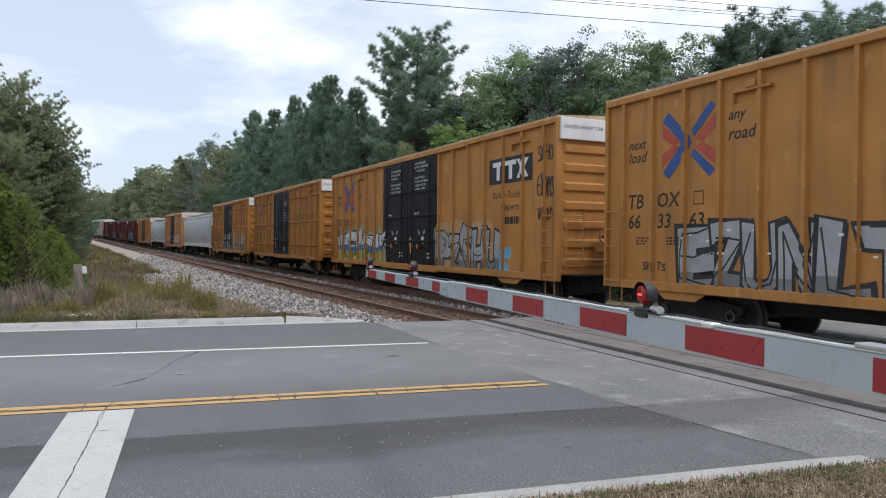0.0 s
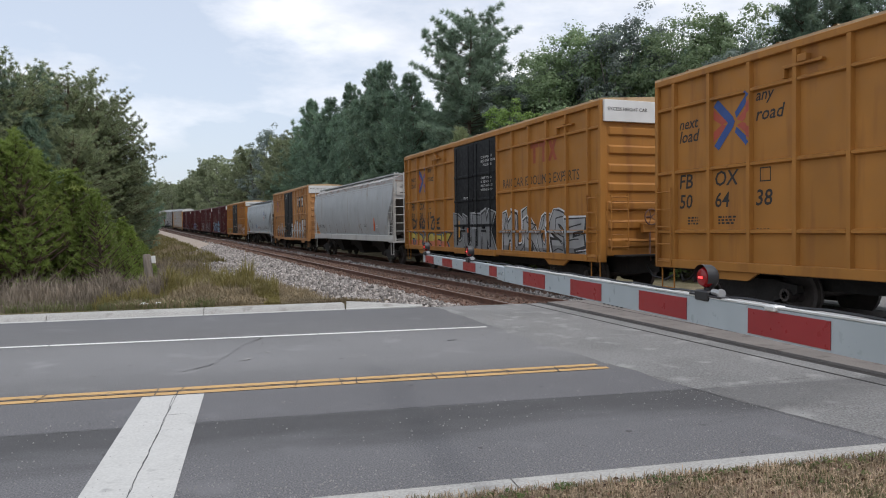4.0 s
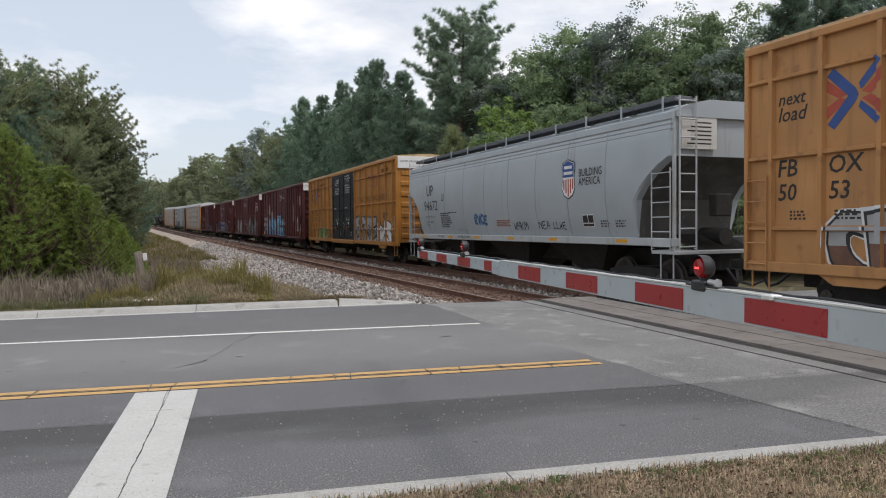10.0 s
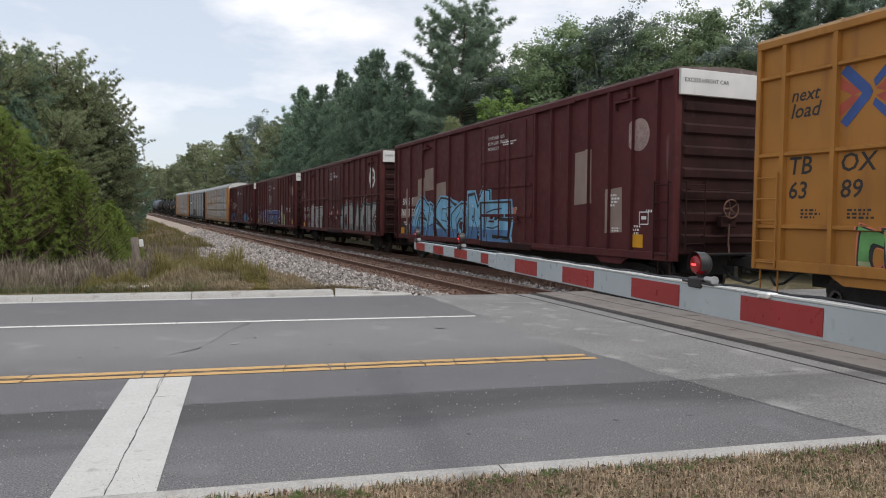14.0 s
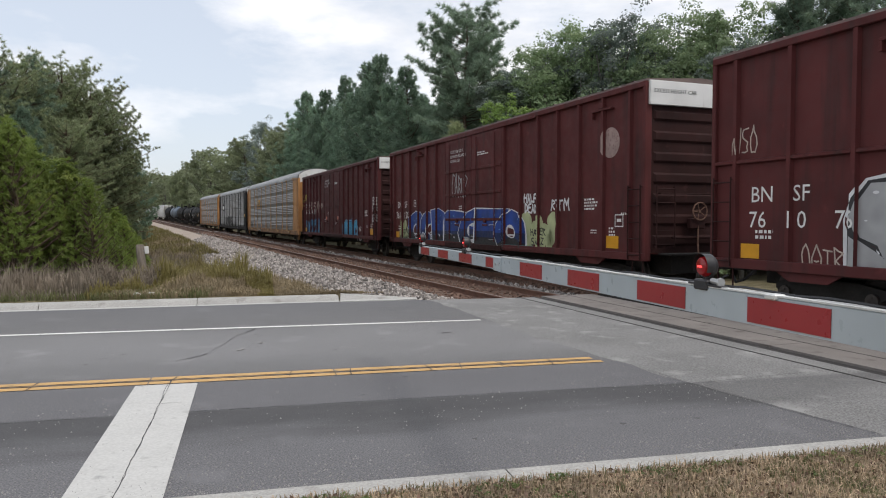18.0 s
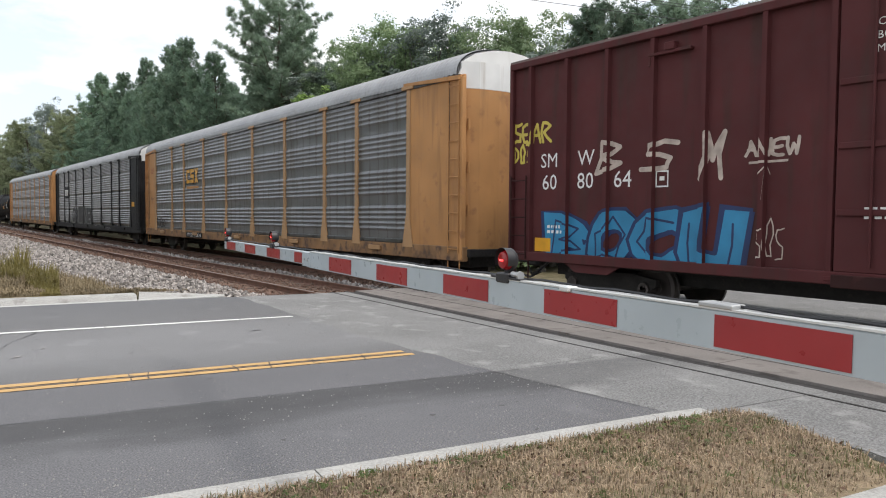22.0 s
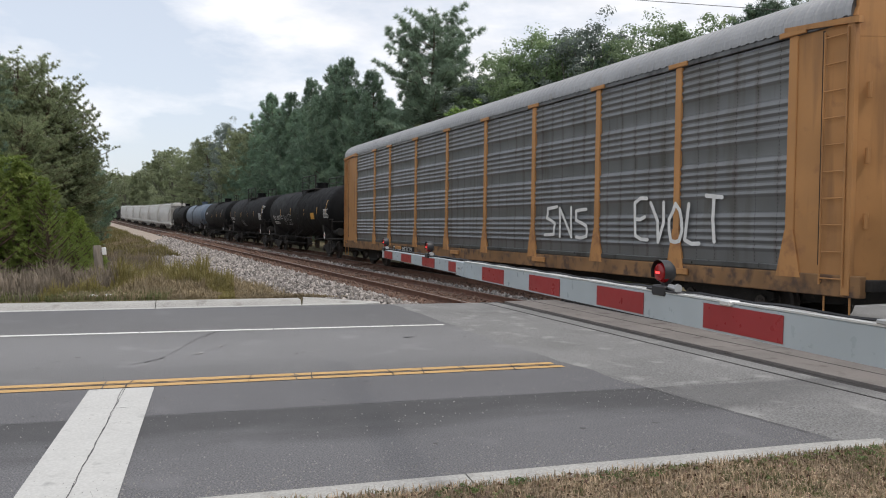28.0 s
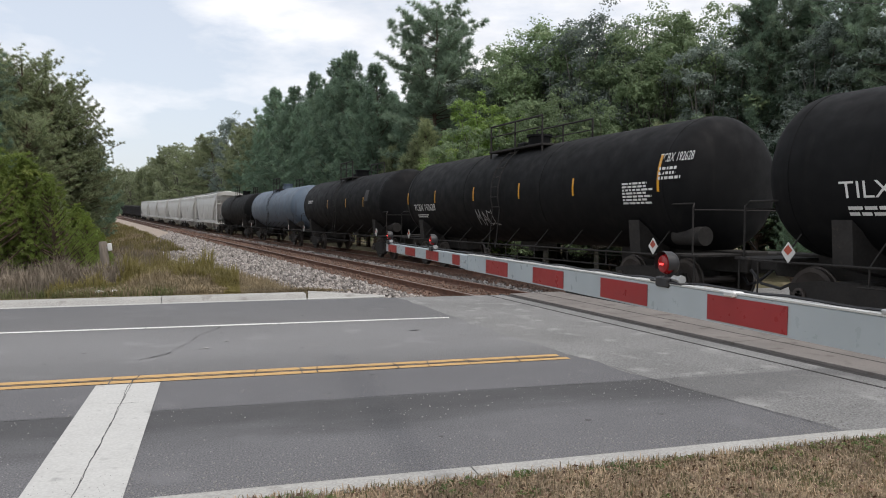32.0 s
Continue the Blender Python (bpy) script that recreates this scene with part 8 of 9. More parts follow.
    part("railroad_mark", bar_mark(X(20.9), 3.2, 0.48, 0.62, 0.15, sd[0] + 0.0165, 0.0), REFLECT, c)
    part("railroad_mark_line", Geo().box(X(20.9) - 1.7, X(20.9), sd[0] + 0.01, sd[0] + 0.014, 2.95, 3.06), YELLOW_PALE, c)
    words(c, (sd[0] + 0.004, [], [], 0), "B-11355", X(27.05), 2.55, 0.14, INK)
    part("small_print", bars_block(X(26.95), 3.9, 0.5, 0.3, 4, sd[0] + 0.006, 41), INK_RUST, c)
    part("sill_plate", Geo().box(X(20.9), X(18.67), sd[0] + 0.035, sd[0] + 0.052, 0.76, 0.98), RACK_BLACK, c, "black number plate on the sill")
    words(c, (sd[0] + 0.05, [], [], 0), "TTGX 975610", X(20.8), 0.79, 0.16, INK_WHITE, wide=2.0)
    tag(c, (sd[0] + 0.02, [], [], 0), "PCEOD", X(25.85), 1.18, 1.5, 0.4, G_BLACK, 91, 0.03)
    L = 27.2
    c, X, sd = enlist(make_autorack(L, "dark weathered autorack car with black posts and silver graffiti", RACK_BLACK, RACK_DARK, RACK_ROOF, slotted=True), 262.98, L)
    part("yellow_notice", Geo().box(X(2.15), X(1.6), sd[0] + 0.004, sd[0] + 0.012, 2.22, 2.48), REFLECT, c)
    part("railroad_plate", Geo().box(X(22.9), X(21.45), sd[0] + 0.006, sd[0] + 0.012, 2.95, 3.85), RACK_BLACK, c)
    part("railroad_mark", Geo().path([(X(22.2), sd[0] + 0.02, 3.18), (X(22.65), sd[0] + 0.02, 3.18), (X(22.65), sd[0] + 0.02, 3.58), (X(22.2), sd[0] + 0.02, 3.58), (X(22.1), sd[0] + 0.02, 3.2), (X(22.0), sd[0] + 0.02, 3.58), (X(21.7), sd[0] + 0.02, 3.18), (X(21.62), sd[0] + 0.02, 3.6)], 0.05, 6), INK_WHITE, c)
    piece(c, (sd[0] + 0.01, [], [], 0), "COTIANE", X(19.9), 1.15, 6.4, 0.95, G_BLACK, RACK_GREY, 92, 0.06, 0.02, wild=1.2)
    tag(c, (sd[0] + 0.02, [], [], 0), "EBS", X(21.0), 1.2, 1.3, 0.4, RACK_GREY, 192, 0.02)
    tag(c, (sd[0] + 0.03, [], [], 0), "SEOBER", X(12.4), 1.0, 2.6, 0.7, RACK_GREY, 93, 0.022)
    words(c, (sd[0] + 0.05, [], [], 0), "710810", X(8.6), 0.78, 0.15, G_SILVER, wide=1.25)
    L = 27.33
    c, X, sd = enlist(make_autorack(L, "rusty autorack car with brown-grey screens and tan posts", YELLOW_PALE, RACK_GREY, RACK_ROOF, end_top=False, end_paint=YELLOW_PALE, posts=[1.4, 4.1, 6.75, 9.6, 12.4, 15.2, 18.0, 20.8, 22.7, 25.3]), 291.88, L)
    part("sill_plate", Geo().box(X(20.3), X(18.0), sd[0] + 0.035, sd[0] + 0.052, 0.76, 0.98), RACK_BLACK, c, "black number plate on the sill")
    words(c, (sd[0] + 0.05, [], [], 0), "TTGX 853129", X(20.2), 0.79, 0.17, INK_WHITE, wide=2.0)
    tag(c, (sd[0] + 0.03, [], [], 0), "SNS", X(9.0), 1.5, 2.0, 0.8, INK_WHITE, 94, 0.04)
    tag(c, (sd[0] + 0.03, [], [], 0), "EVOLT", X(5.4), 1.5, 2.6, 0.8, INK_WHITE, 95, 0.04)
    # 16 to 20: tank cars
    for i, (label, paint, strips) in enumerate((("black tank car with yellow strips and a thin tag", TANK_BLACK, (1.35, 3.2, 6.1, 9.6, 12.4)), ("long black tank car with yellow reflective strips", TANK_BLACK, (1.3, 4.45, 7.15, 10.05, 13.15, 15.8)),
                                               ("black tank car with a faded label", TANK_BLACK, (3.4, 6.2, 9.6)), ("weathered blue-grey tank car", TANK_BLUE, ()), ("short black tank car with bright ends", TANK_BLACK, ()))):
        s0, L = ((321.2, 17.0), (338.9, 16.9), (357.0, 16.0), (374.5, 16.4), (392.5, 15.7))[i]
        c, X, on_shell, shell_text, shell_print = make_tank(L, label, paint, strips=strips, dome_at=(0.43, 0.5, 0.5, 0.5, 0.5)[i], deck=1.6 if i < 2 else 1.1)
        TRAIN.append((c, s0, L))
        if i == 0:
            shell_text("TILX 192973", X(14.8), -0.3, 0.27, wide=2.3)
            shell_print(X(14.7), -0.5, 1.8, 0.2, 2, seed=3)
            wrap(part("plate_mark", bars_block(X(12.2), 2.12, 0.22, 0.3, 2, 1.45, 2), INK_WHITE, c))
            wrap(tag(c, (1.468, [], [], 0), "MAVSZE", X(11.6), 1.75, 2.2, 0.65, G_SILVER, 96, 0.016))
            on_shell("hazard_sticker", X(4.25), -0.3, -0.05, 0.75, REFLECT, "yellow emergency notice")
            shell_print(X(1.9), -0.25, 1.0, 0.5, 7, seed=5)
        elif i == 1:
            shell_text("TCBX 192628", X(15.2), -0.3, 0.24, wide=2.0)
            shell_text("TCBX 192628", X(1.35), 0.3, 0.2, wide=1.0)
            shell_print(X(1.3), 0.05, 0.7, 0.3, 3, seed=7)
            wrap(part("stencil_panel", bars_block(X(2.5), 2.1, 1.1, 0.5, 7, 1.472, 8), INK_WHITE, c, "block of white stencilled data"))
            wrap(tag(c, (1.468, [], [], 0), "MACL", X(10.1), 1.6, 1.4, 0.42, G_SILVER, 97, 0.018))
            shell_print(X(15.0), -0.48, 1.2, 0.15, 2, seed=9)
        elif i == 2:
            on_shell("data_plate", X(3.0), 0.05, 0.4, 0.5, GON_DARK)
            shell_print(X(L - 2.2), 0.1, 1.2, 0.2, 2, seed=11)
    # 21 to 26: white ribbed hoppers, then gondolas and a last autorack
    made = None
    for i in range(6):
        if made is None:
            made = make_hopper(17.6, "white ribbed covered hopper car", HOP_BRIGHT, HOP_BRIGHT, stakes=6, top=4.5, group="white hopper cars")[0]
            ob = made
        else:
            ob = copy_thing(made, pose(0, 0, 0))
            for t in ob.children:
                if t.name.startswith("truck"):
                    for w in t.children:
                        WHEELS.append((w, w.matrix_basis.translation.x))
        TRAIN.append((ob, 410.4 + 18.95 * i, 17.6))
    made = None
    for i in range(4):
        if made is None:
            made = ob = make_gondola(15.4, "dark open gondola car with vertical ribs", GON_DARK, group="gondola cars")
        else:
            ob = copy_thing(made, pose(0, 0, 0))
            for t in ob.children:
                if t.name.startswith("truck"):
                    for w in t.children:
                        WHEELS.append((w, w.matrix_basis.translation.x))
        TRAIN.append((ob, 524.4 + 16.6 * i, 15.4))


build_train()


def settle_boxcars(drop):
    """Loaded boxcars ride low on their springs: the body sinks between its trucks."""
    for car, s0, L in TRAIN:
        if car.name.startswith("boxcar"):
            for ch in car.children:
                if not ch.name.startswith(("truck", "coupler", "air_hose")):
                    ch.location.z -= drop


settle_boxcars(0.09)

# ---- woods ----
LEAF_PINE = leaf_mat("pine_needles", (0.177, 0.239, 0.171), (0.228, 0.293, 0.195))
LEAF_DARK = leaf_mat("dark_pine_needles", (0.161, 0.236, 0.164), (0.207, 0.287, 0.182))
LEAF_OLIVE = leaf_mat("olive_pine_needles", (0.206, 0.241, 0.134), (0.272, 0.282, 0.158))
LEAF_BROAD = leaf_mat("broad_leaves", (0.167, 0.229, 0.120), (0.220, 0.275, 0.136))
LEAF_GREYISH = leaf_mat("greyish_leaves", (0.158, 0.197, 0.169), (0.195, 0.224, 0.177))
# far wood: paler yellow-green, distance haze and sunlight put into the leaf colour
LEAF_FAR = leaf_mat("far_wood_leaves", (0.211, 0.243, 0.142), (0.247, 0.281, 0.146))
LEAF_BRIGHT = leaf_mat("young_leaves", (0.157, 0.232, 0.063), (0.212, 0.265, 0.083))
LEAF_SHRUB = leaf_mat("verge_shrub_leaves", (0.180, 0.240, 0.055), (0.246, 0.282, 0.065))
LEAF_YOUNG = leaf_mat("pale_young_needles", (0.216, 0.250, 0.135), (0.260, 0.278, 0.156))
BARK = mat("pine_bark", (0.11, 0.075, 0.055), 0.95, vary=0.35, scale=5, bump=0.6, bump_scale=20)
BARK_GREY = mat("grey_bark", (0.13, 0.12, 0.105), 0.95, vary=0.35, scale=5, bump=0.6, bump_scale=20)


class Foliage:
    """Many small three- or four-cornered leaves kept as arrays and turned into one mesh."""

    def __init__(self, seed):
        self.rng, self.tri, self.four = np.random.default_rng(seed), [], []

    def way(self, n):
        d = self.rng.normal(size=(n, 3))
        return d / np.linalg.norm(d, axis=1, keepdims=True)

    def tufts(self, at, aim, r, n, w):
        """Bursts of needles: places, the way each burst faces, needle length, needles each and their width."""
        at, aim = np.repeat(np.array(at), n, axis=0), np.repeat(np.array(aim), n, axis=0)
        d = self.way(len(at)) + 0.75 * aim
        d /= np.linalg.norm(d, axis=1, keepdims=True)
        side = np.cross(d, self.way(len(at)))
        side /= np.linalg.norm(side, axis=1, keepdims=True) + 1e-6
        ln = r * self.rng.uniform(0.6, 1.15, (len(at), 1))
        foot = at + d * ln * 0.12
        self.tri.append(np.stack([foot - side * w, foot + side * w, at + d * ln], axis=1))

    def clumps(self, at, r, n, size):
        """Rounded clumps of leaves that face outward: places, radii, leaves each, leaf length."""
        at, r = np.repeat(np.array(at), n, axis=0), np.repeat(np.array(r), n)[:, None]
        out = self.way(len(at))
        out[:, 2] = np.where(self.rng.random(len(at)) < 0.7, np.abs(out[:, 2]), out[:, 2])
        p = at + out * r * self.rng.uniform(0.55, 1.08, (len(at), 1)) * np.array((1, 1, 0.8))
        face = out + 0.75 * self.way(len(at)) + np.array((0, 0, 0.35))
        face /= np.linalg.norm(face, axis=1, keepdims=True)
        u = np.cross(face, self.way(len(at)))
        u /= np.linalg.norm(u, axis=1, keepdims=True) + 1e-6
        v = np.cross(face, u)
        k = size * self.rng.uniform(0.6, 1.3, (len(at), 1))
        self.four.append(np.stack([p - u * k * 0.5, p + v * k * 0.3, p + u * k * 0.5, p - v * k * 0.3], axis=1))

    def top(self):
        return max(float(q[:, :, 2].max()) for q in self.tri + self.four)

    def mesh(self, name, material):
        lots = [(np.concatenate(q), k) for q, k in ((self.tri, 3), (self.four, 4)) if q]
        me = bpy.data.meshes.new(name)
        co = np.concatenate([q.reshape(-1, 3) for q, k in lots])
        size = np.concatenate([np.full(len(q), k) for q, k in lots])
        me.vertices.add(len(co))
        me.vertices.foreach_set("co", co.ravel().astype(np.float32))
        me.loops.add(len(co))
        me.loops.foreach_set("vertex_index", np.arange(len(co), dtype=np.int32))
        me.polygons.add(len(size))
        me.polygons.foreach_set("loop_start", (np.cumsum(size) - size).astype(np.int32))
        me.update(calc_edges=True)
        me.materials.append(material)
        return me


def limb(g, a, b, r0, r1, n=6):
    g.tube(a, b, r0, n, r1, caps=False)


def tree_pine(seed, H, first=0.35, spread=0.2, fill=1.0, needles=20, w=0.014, long=0.3, form="round", gaps=0.15):
    """Pine: straight trunk, whorls of limbs that carry twigs, and a burst of needles on each twig."""
    rnd = random.Random(seed)
    tr, cr = Geo(), Foliage(seed)
    lean = (rnd.uniform(-0.02, 0.02), rnd.uniform(-0.02, 0.02))
    n = 9
    pts = [Vector((lean[0] * H * i / n + 0.12 * math.sin(i / n * 5 + seed), lean[1] * H * i / n + 0.1 * math.sin(i / n * 4), H * i / n)) for i in range(n + 1)]
    for i in range(n):
        limb(tr, pts[i], pts[i + 1], 0.0125 * H * (1 - i / n * 0.9) + 0.03, 0.0125 * H * (1 - (i + 1) / n * 0.9) + 0.03, 8)
    at, aim = [], []
    z, turn = first * H, 0.0
    step = 0.024 * H / fill
    while z < H * 0.985:
        t = z / H
        i = min(n - 1, int(t * n))
        base = pts[i].lerp(pts[i + 1], t * n - i)
        k = max(0.0, (t - first) / (1 - first))
        if form == "spire":
            out = 1.05 - 0.97 * k ** 1.25
        elif form == "tall":
            out = 0.35 + 0.65 * math.sin(math.pi * min(1, 0.25 + 0.75 * k)) if k < 0.85 else 0.5
        else:
            out = 0.7 + 0.85 * k if k < 0.3 else 0.38 + 0.58 * (1 - ((k - 0.3) / 0.7) ** 2.8)
        turn += 0.9
        for b in range(rnd.choice((3, 4, 4, 5))):
            if rnd.random() < gaps:
                continue
            a = turn + b * 1.5 + rnd.uniform(-0.5, 0.5)
            ln = spread * H * out * rnd.uniform(0.5, 1.2)
            rise = (0.55 + 0.5 * k if form == "spire" else -0.08 + 0.75 * k) + rnd.uniform(-0.15, 0.25)
            end = base + Vector((math.cos(a) * ln, math.sin(a) * ln, ln * rise))
            mid = base.lerp(end, 0.55) + Vector((0, 0, -0.06 * ln))
            limb(tr, base, mid, 0.03 * (1.25 - k) + 0.014, 0.02 * (1.25 - k) + 0.008, 4)
            limb(tr, mid, end, 0.02 * (1.25 - k) + 0.008, 0.008, 4)
            m = max(3, int(ln / 0.19))
            for j in range(m + 1):
                f = 0.3 + 0.7 * j / m
                p = base.lerp(mid, f / 0.55) if f < 0.55 else mid.lerp(end, (f - 0.55) / 0.45)
                tw = Vector((math.cos(a + rnd.choice((-1, 1)) * rnd.uniform(0.5, 1.4)), math.sin(a + rnd.choice((-1, 1)) * rnd.uniform(0.5, 1.4)), rnd.uniform(0.1, 1.1)))
                reach = (0.12 + 0.55 * (1.15 - f)) * min(1.0, ln / 1.6) * rnd.uniform(0.5, 1.2)
                for q in ((1.0, 0.5) if reach > 0.35 else (1.0,)):
                    at.append(p + tw * reach * q)
                    aim.append((tw.x * 0.5 + math.cos(a) * 0.4, tw.y * 0.5 + math.sin(a) * 0.4, 0.75))
            for j in range(2 if form == "spire" else 1):
                at.append(end + Vector((0, 0, 0.22 * j)))
                aim.append((0, 0, 1.2))
        z += step * rnd.uniform(0.75, 1.3)
    for j in range(4):
        at.append(pts[-1] + Vector((0, 0, 0.16 * j - 0.3)))
        aim.append((0, 0, 1.2))
    cr.tufts([tuple(p) for p in at], aim, long, needles, w)
    return tr, cr


def tree_broad(seed, H, first=0.2, spread=0.3, fill=1.0, leaf=0.15, lobes=34, thin=0.0):
    """Broad-leaved tree: forked limbs that end in lobes, each lobe a heap of leaf clumps."""
    rnd = random.Random(seed)
    tr, cr = Geo(), Foliage(seed)
    fork = Vector((rnd.uniform(-0.3, 0.3), rnd.uniform(-0.3, 0.3), H * first))
    limb(tr, Vector((0, 0, -0.3)), fork, 0.02 * H, 0.014 * H, 8)
    at, rad = [], []
    for n in range(lobes):
        a = n * 2.4 + rnd.uniform(-0.5, 0.5)
        up = (n + 0.5) / lobes
        belly = math.sin(math.pi * min(1.0, 0.2 + 0.72 * up)) ** 0.7
        out = spread * H * belly * rnd.uniform(0.45, 1.08)
        end = fork + Vector((math.cos(a) * out, math.sin(a) * out, H * (0.98 - first) * (up * 0.96 + rnd.uniform(-0.06, 0.04))))
        mid = fork.lerp(end, 0.5) + Vector((rnd.gauss(0, 0.03) * H, rnd.gauss(0, 0.03) * H, rnd.gauss(0, 0.02) * H))
        limb(tr, fork, mid, 0.008 * H, 0.005 * H, 5)
        limb(tr, mid, end, 0.005 * H, 0.0015 * H, 5)
        R = H * rnd.uniform(0.055, 0.105)
        for j in range(11):
            d = Vector((rnd.gauss(0, 1), rnd.gauss(0, 1), rnd.gauss(0.25, 0.9))).normalized()
            if rnd.random() < thin:
                continue
            at.append(tuple(end + d * R * rnd.uniform(0.5, 1.1)))
            rad.append(R * rnd.uniform(0.28, 0.55))
        if n % 2 == 0:
            at.append(tuple(mid))
            rad.append(R * 0.9)
    cr.clumps(at, rad, int(62 * fill), leaf)
    return tr, cr


HEIGHT = []


def proto(name, made, bark, leaf, label, category="tree", group="wood beside the line"):
    t = thing(name, label, category, group)
    HEIGHT.append(made[1].top())
    part("trunk", made[0], bark, t)
    part("crown", made[1].mesh("crown", leaf), None, t)
    return t


KINDS = [proto("pine_tree", tree_pine(11, 17.0, 0.26, 0.225, 1.45, 34, 0.022, 0.42, "round", 0.1), BARK, LEAF_PINE, "tall ragged pine with open upper limbs"),
         proto("pine_tree", tree_pine(12, 15.0, 0.1, 0.23, 1.5, 28, 0.02, 0.34, "spire", 0.03), BARK, LEAF_DARK, "dense dark green pine at the wood's edge"),
         proto("pine_tree", tree_pine(13, 16.0, 0.4, 0.18, 1.2, 28, 0.02, 0.36, "tall", 0.18), BARK, LEAF_PINE, "slender pine with a high crown"),
         proto("pine_tree", tree_pine(14, 13.0, 0.08, 0.25, 1.4, 28, 0.019, 0.33, "spire", 0.05), BARK, LEAF_DARK, "bushy dark pine with low limbs"),
         proto("broadleaf_tree", tree_broad(21, 12.0, 0.2, 0.27, 1.25, 0.14, 44, 0.08), BARK_GREY, LEAF_GREYISH, "leafy grey-green tree with an uneven crown"),
         proto("broadleaf_tree", tree_broad(22, 10.0, 0.15, 0.34, 1.1, 0.14, 36), BARK_GREY, LEAF_BROAD, "spreading green tree by the tracks"),
         proto("broadleaf_tree", tree_broad(23, 7.0, 0.08, 0.38, 1.0, 0.11, 34), BARK_GREY, LEAF_BRIGHT, "low bright green tree in fresh leaf"),
         proto("pine_tree", tree_pine(15, 12.0, 0.1, 0.25, 1.2, 18, 0.034, 0.38, "round", 0.06), BARK, LEAF_FAR, "pine deep in the wood"),
         proto("broadleaf_tree", tree_broad(24, 11.0, 0.12, 0.33, 0.8, 0.2, 34), BARK_GREY, LEAF_FAR, "leafy tree deep in the wood"),
         proto("pine_sapling", tree_pine(16, 4.0, 0.04, 0.3, 0.62, 28, 0.009, 0.14, "spire", 0.05), BARK, LEAF_SHRUB, "bright green young pine in the verge", "sapling", "saplings on the verge"),
         proto("pine_sapling", tree_broad(17, 3.0, 0.04, 0.4, 1.5, 0.05, 26), BARK, LEAF_SHRUB, "bushy green shrub in tall weeds", "sapling", "saplings on the verge"),
         proto("pine_tree", tree_pine(18, 11.0, 0.1, 0.29, 1.5, 28, 0.016, 0.23, "round", 0.05), BARK, LEAF_OLIVE, "olive green pine with drooping lower limbs"),
         proto("broadleaf_tree", tree_broad(25, 12.0, 0.2, 0.28, 1.3, 0.14, 46, 0.03), BARK_GREY, LEAF_BROAD, "tall green tree with a lumpy crown"),
         proto("pine_tree", tree_pine(19, 6.0, 0.05, 0.24, 0.75, 26, 0.014, 0.3, "spire", 0.05), BARK, LEAF_YOUNG, "young pale green pine with upright shoots")]
USED = set()


def plant(kind, x, y, high, turn=None, rnd=random.Random(77)):
    """Set a tree; the first of each kind is its model, the rest are copies."""
    k = high / HEIGHT[kind]
    m = pose(x, y, ground_z(x, y) - 0.1, 0, 0, rnd.uniform(0, 360) if turn is None else turn)
    if kind in USED:
        ob = copy_thing(KINDS[kind], m)
    else:
        USED.add(kind)
        ob = KINDS[kind]
        ob.matrix_basis = m
    ob.scale = (k * rnd.uniform(0.9, 1.1), k * rnd.uniform(0.9, 1.1), k)
    return ob


def by_bearing(deg, dist):
    """A place by its bearing from the road corner, degrees right of straight ahead."""
    return math.sin(radians(deg)) * dist, math.cos(radians(deg)) * dist


def clear_of_line(deg, dist, gap=10.5):
    """A place on a bearing, moved back until it is well clear of the tracks on their far side."""
    x, y = by_bearing(deg, dist)
    while track_s(x, y)[1] < gap and dist < 480:
        dist += 6
        x, y = by_bearing(deg, dist)
    return x, y, dist


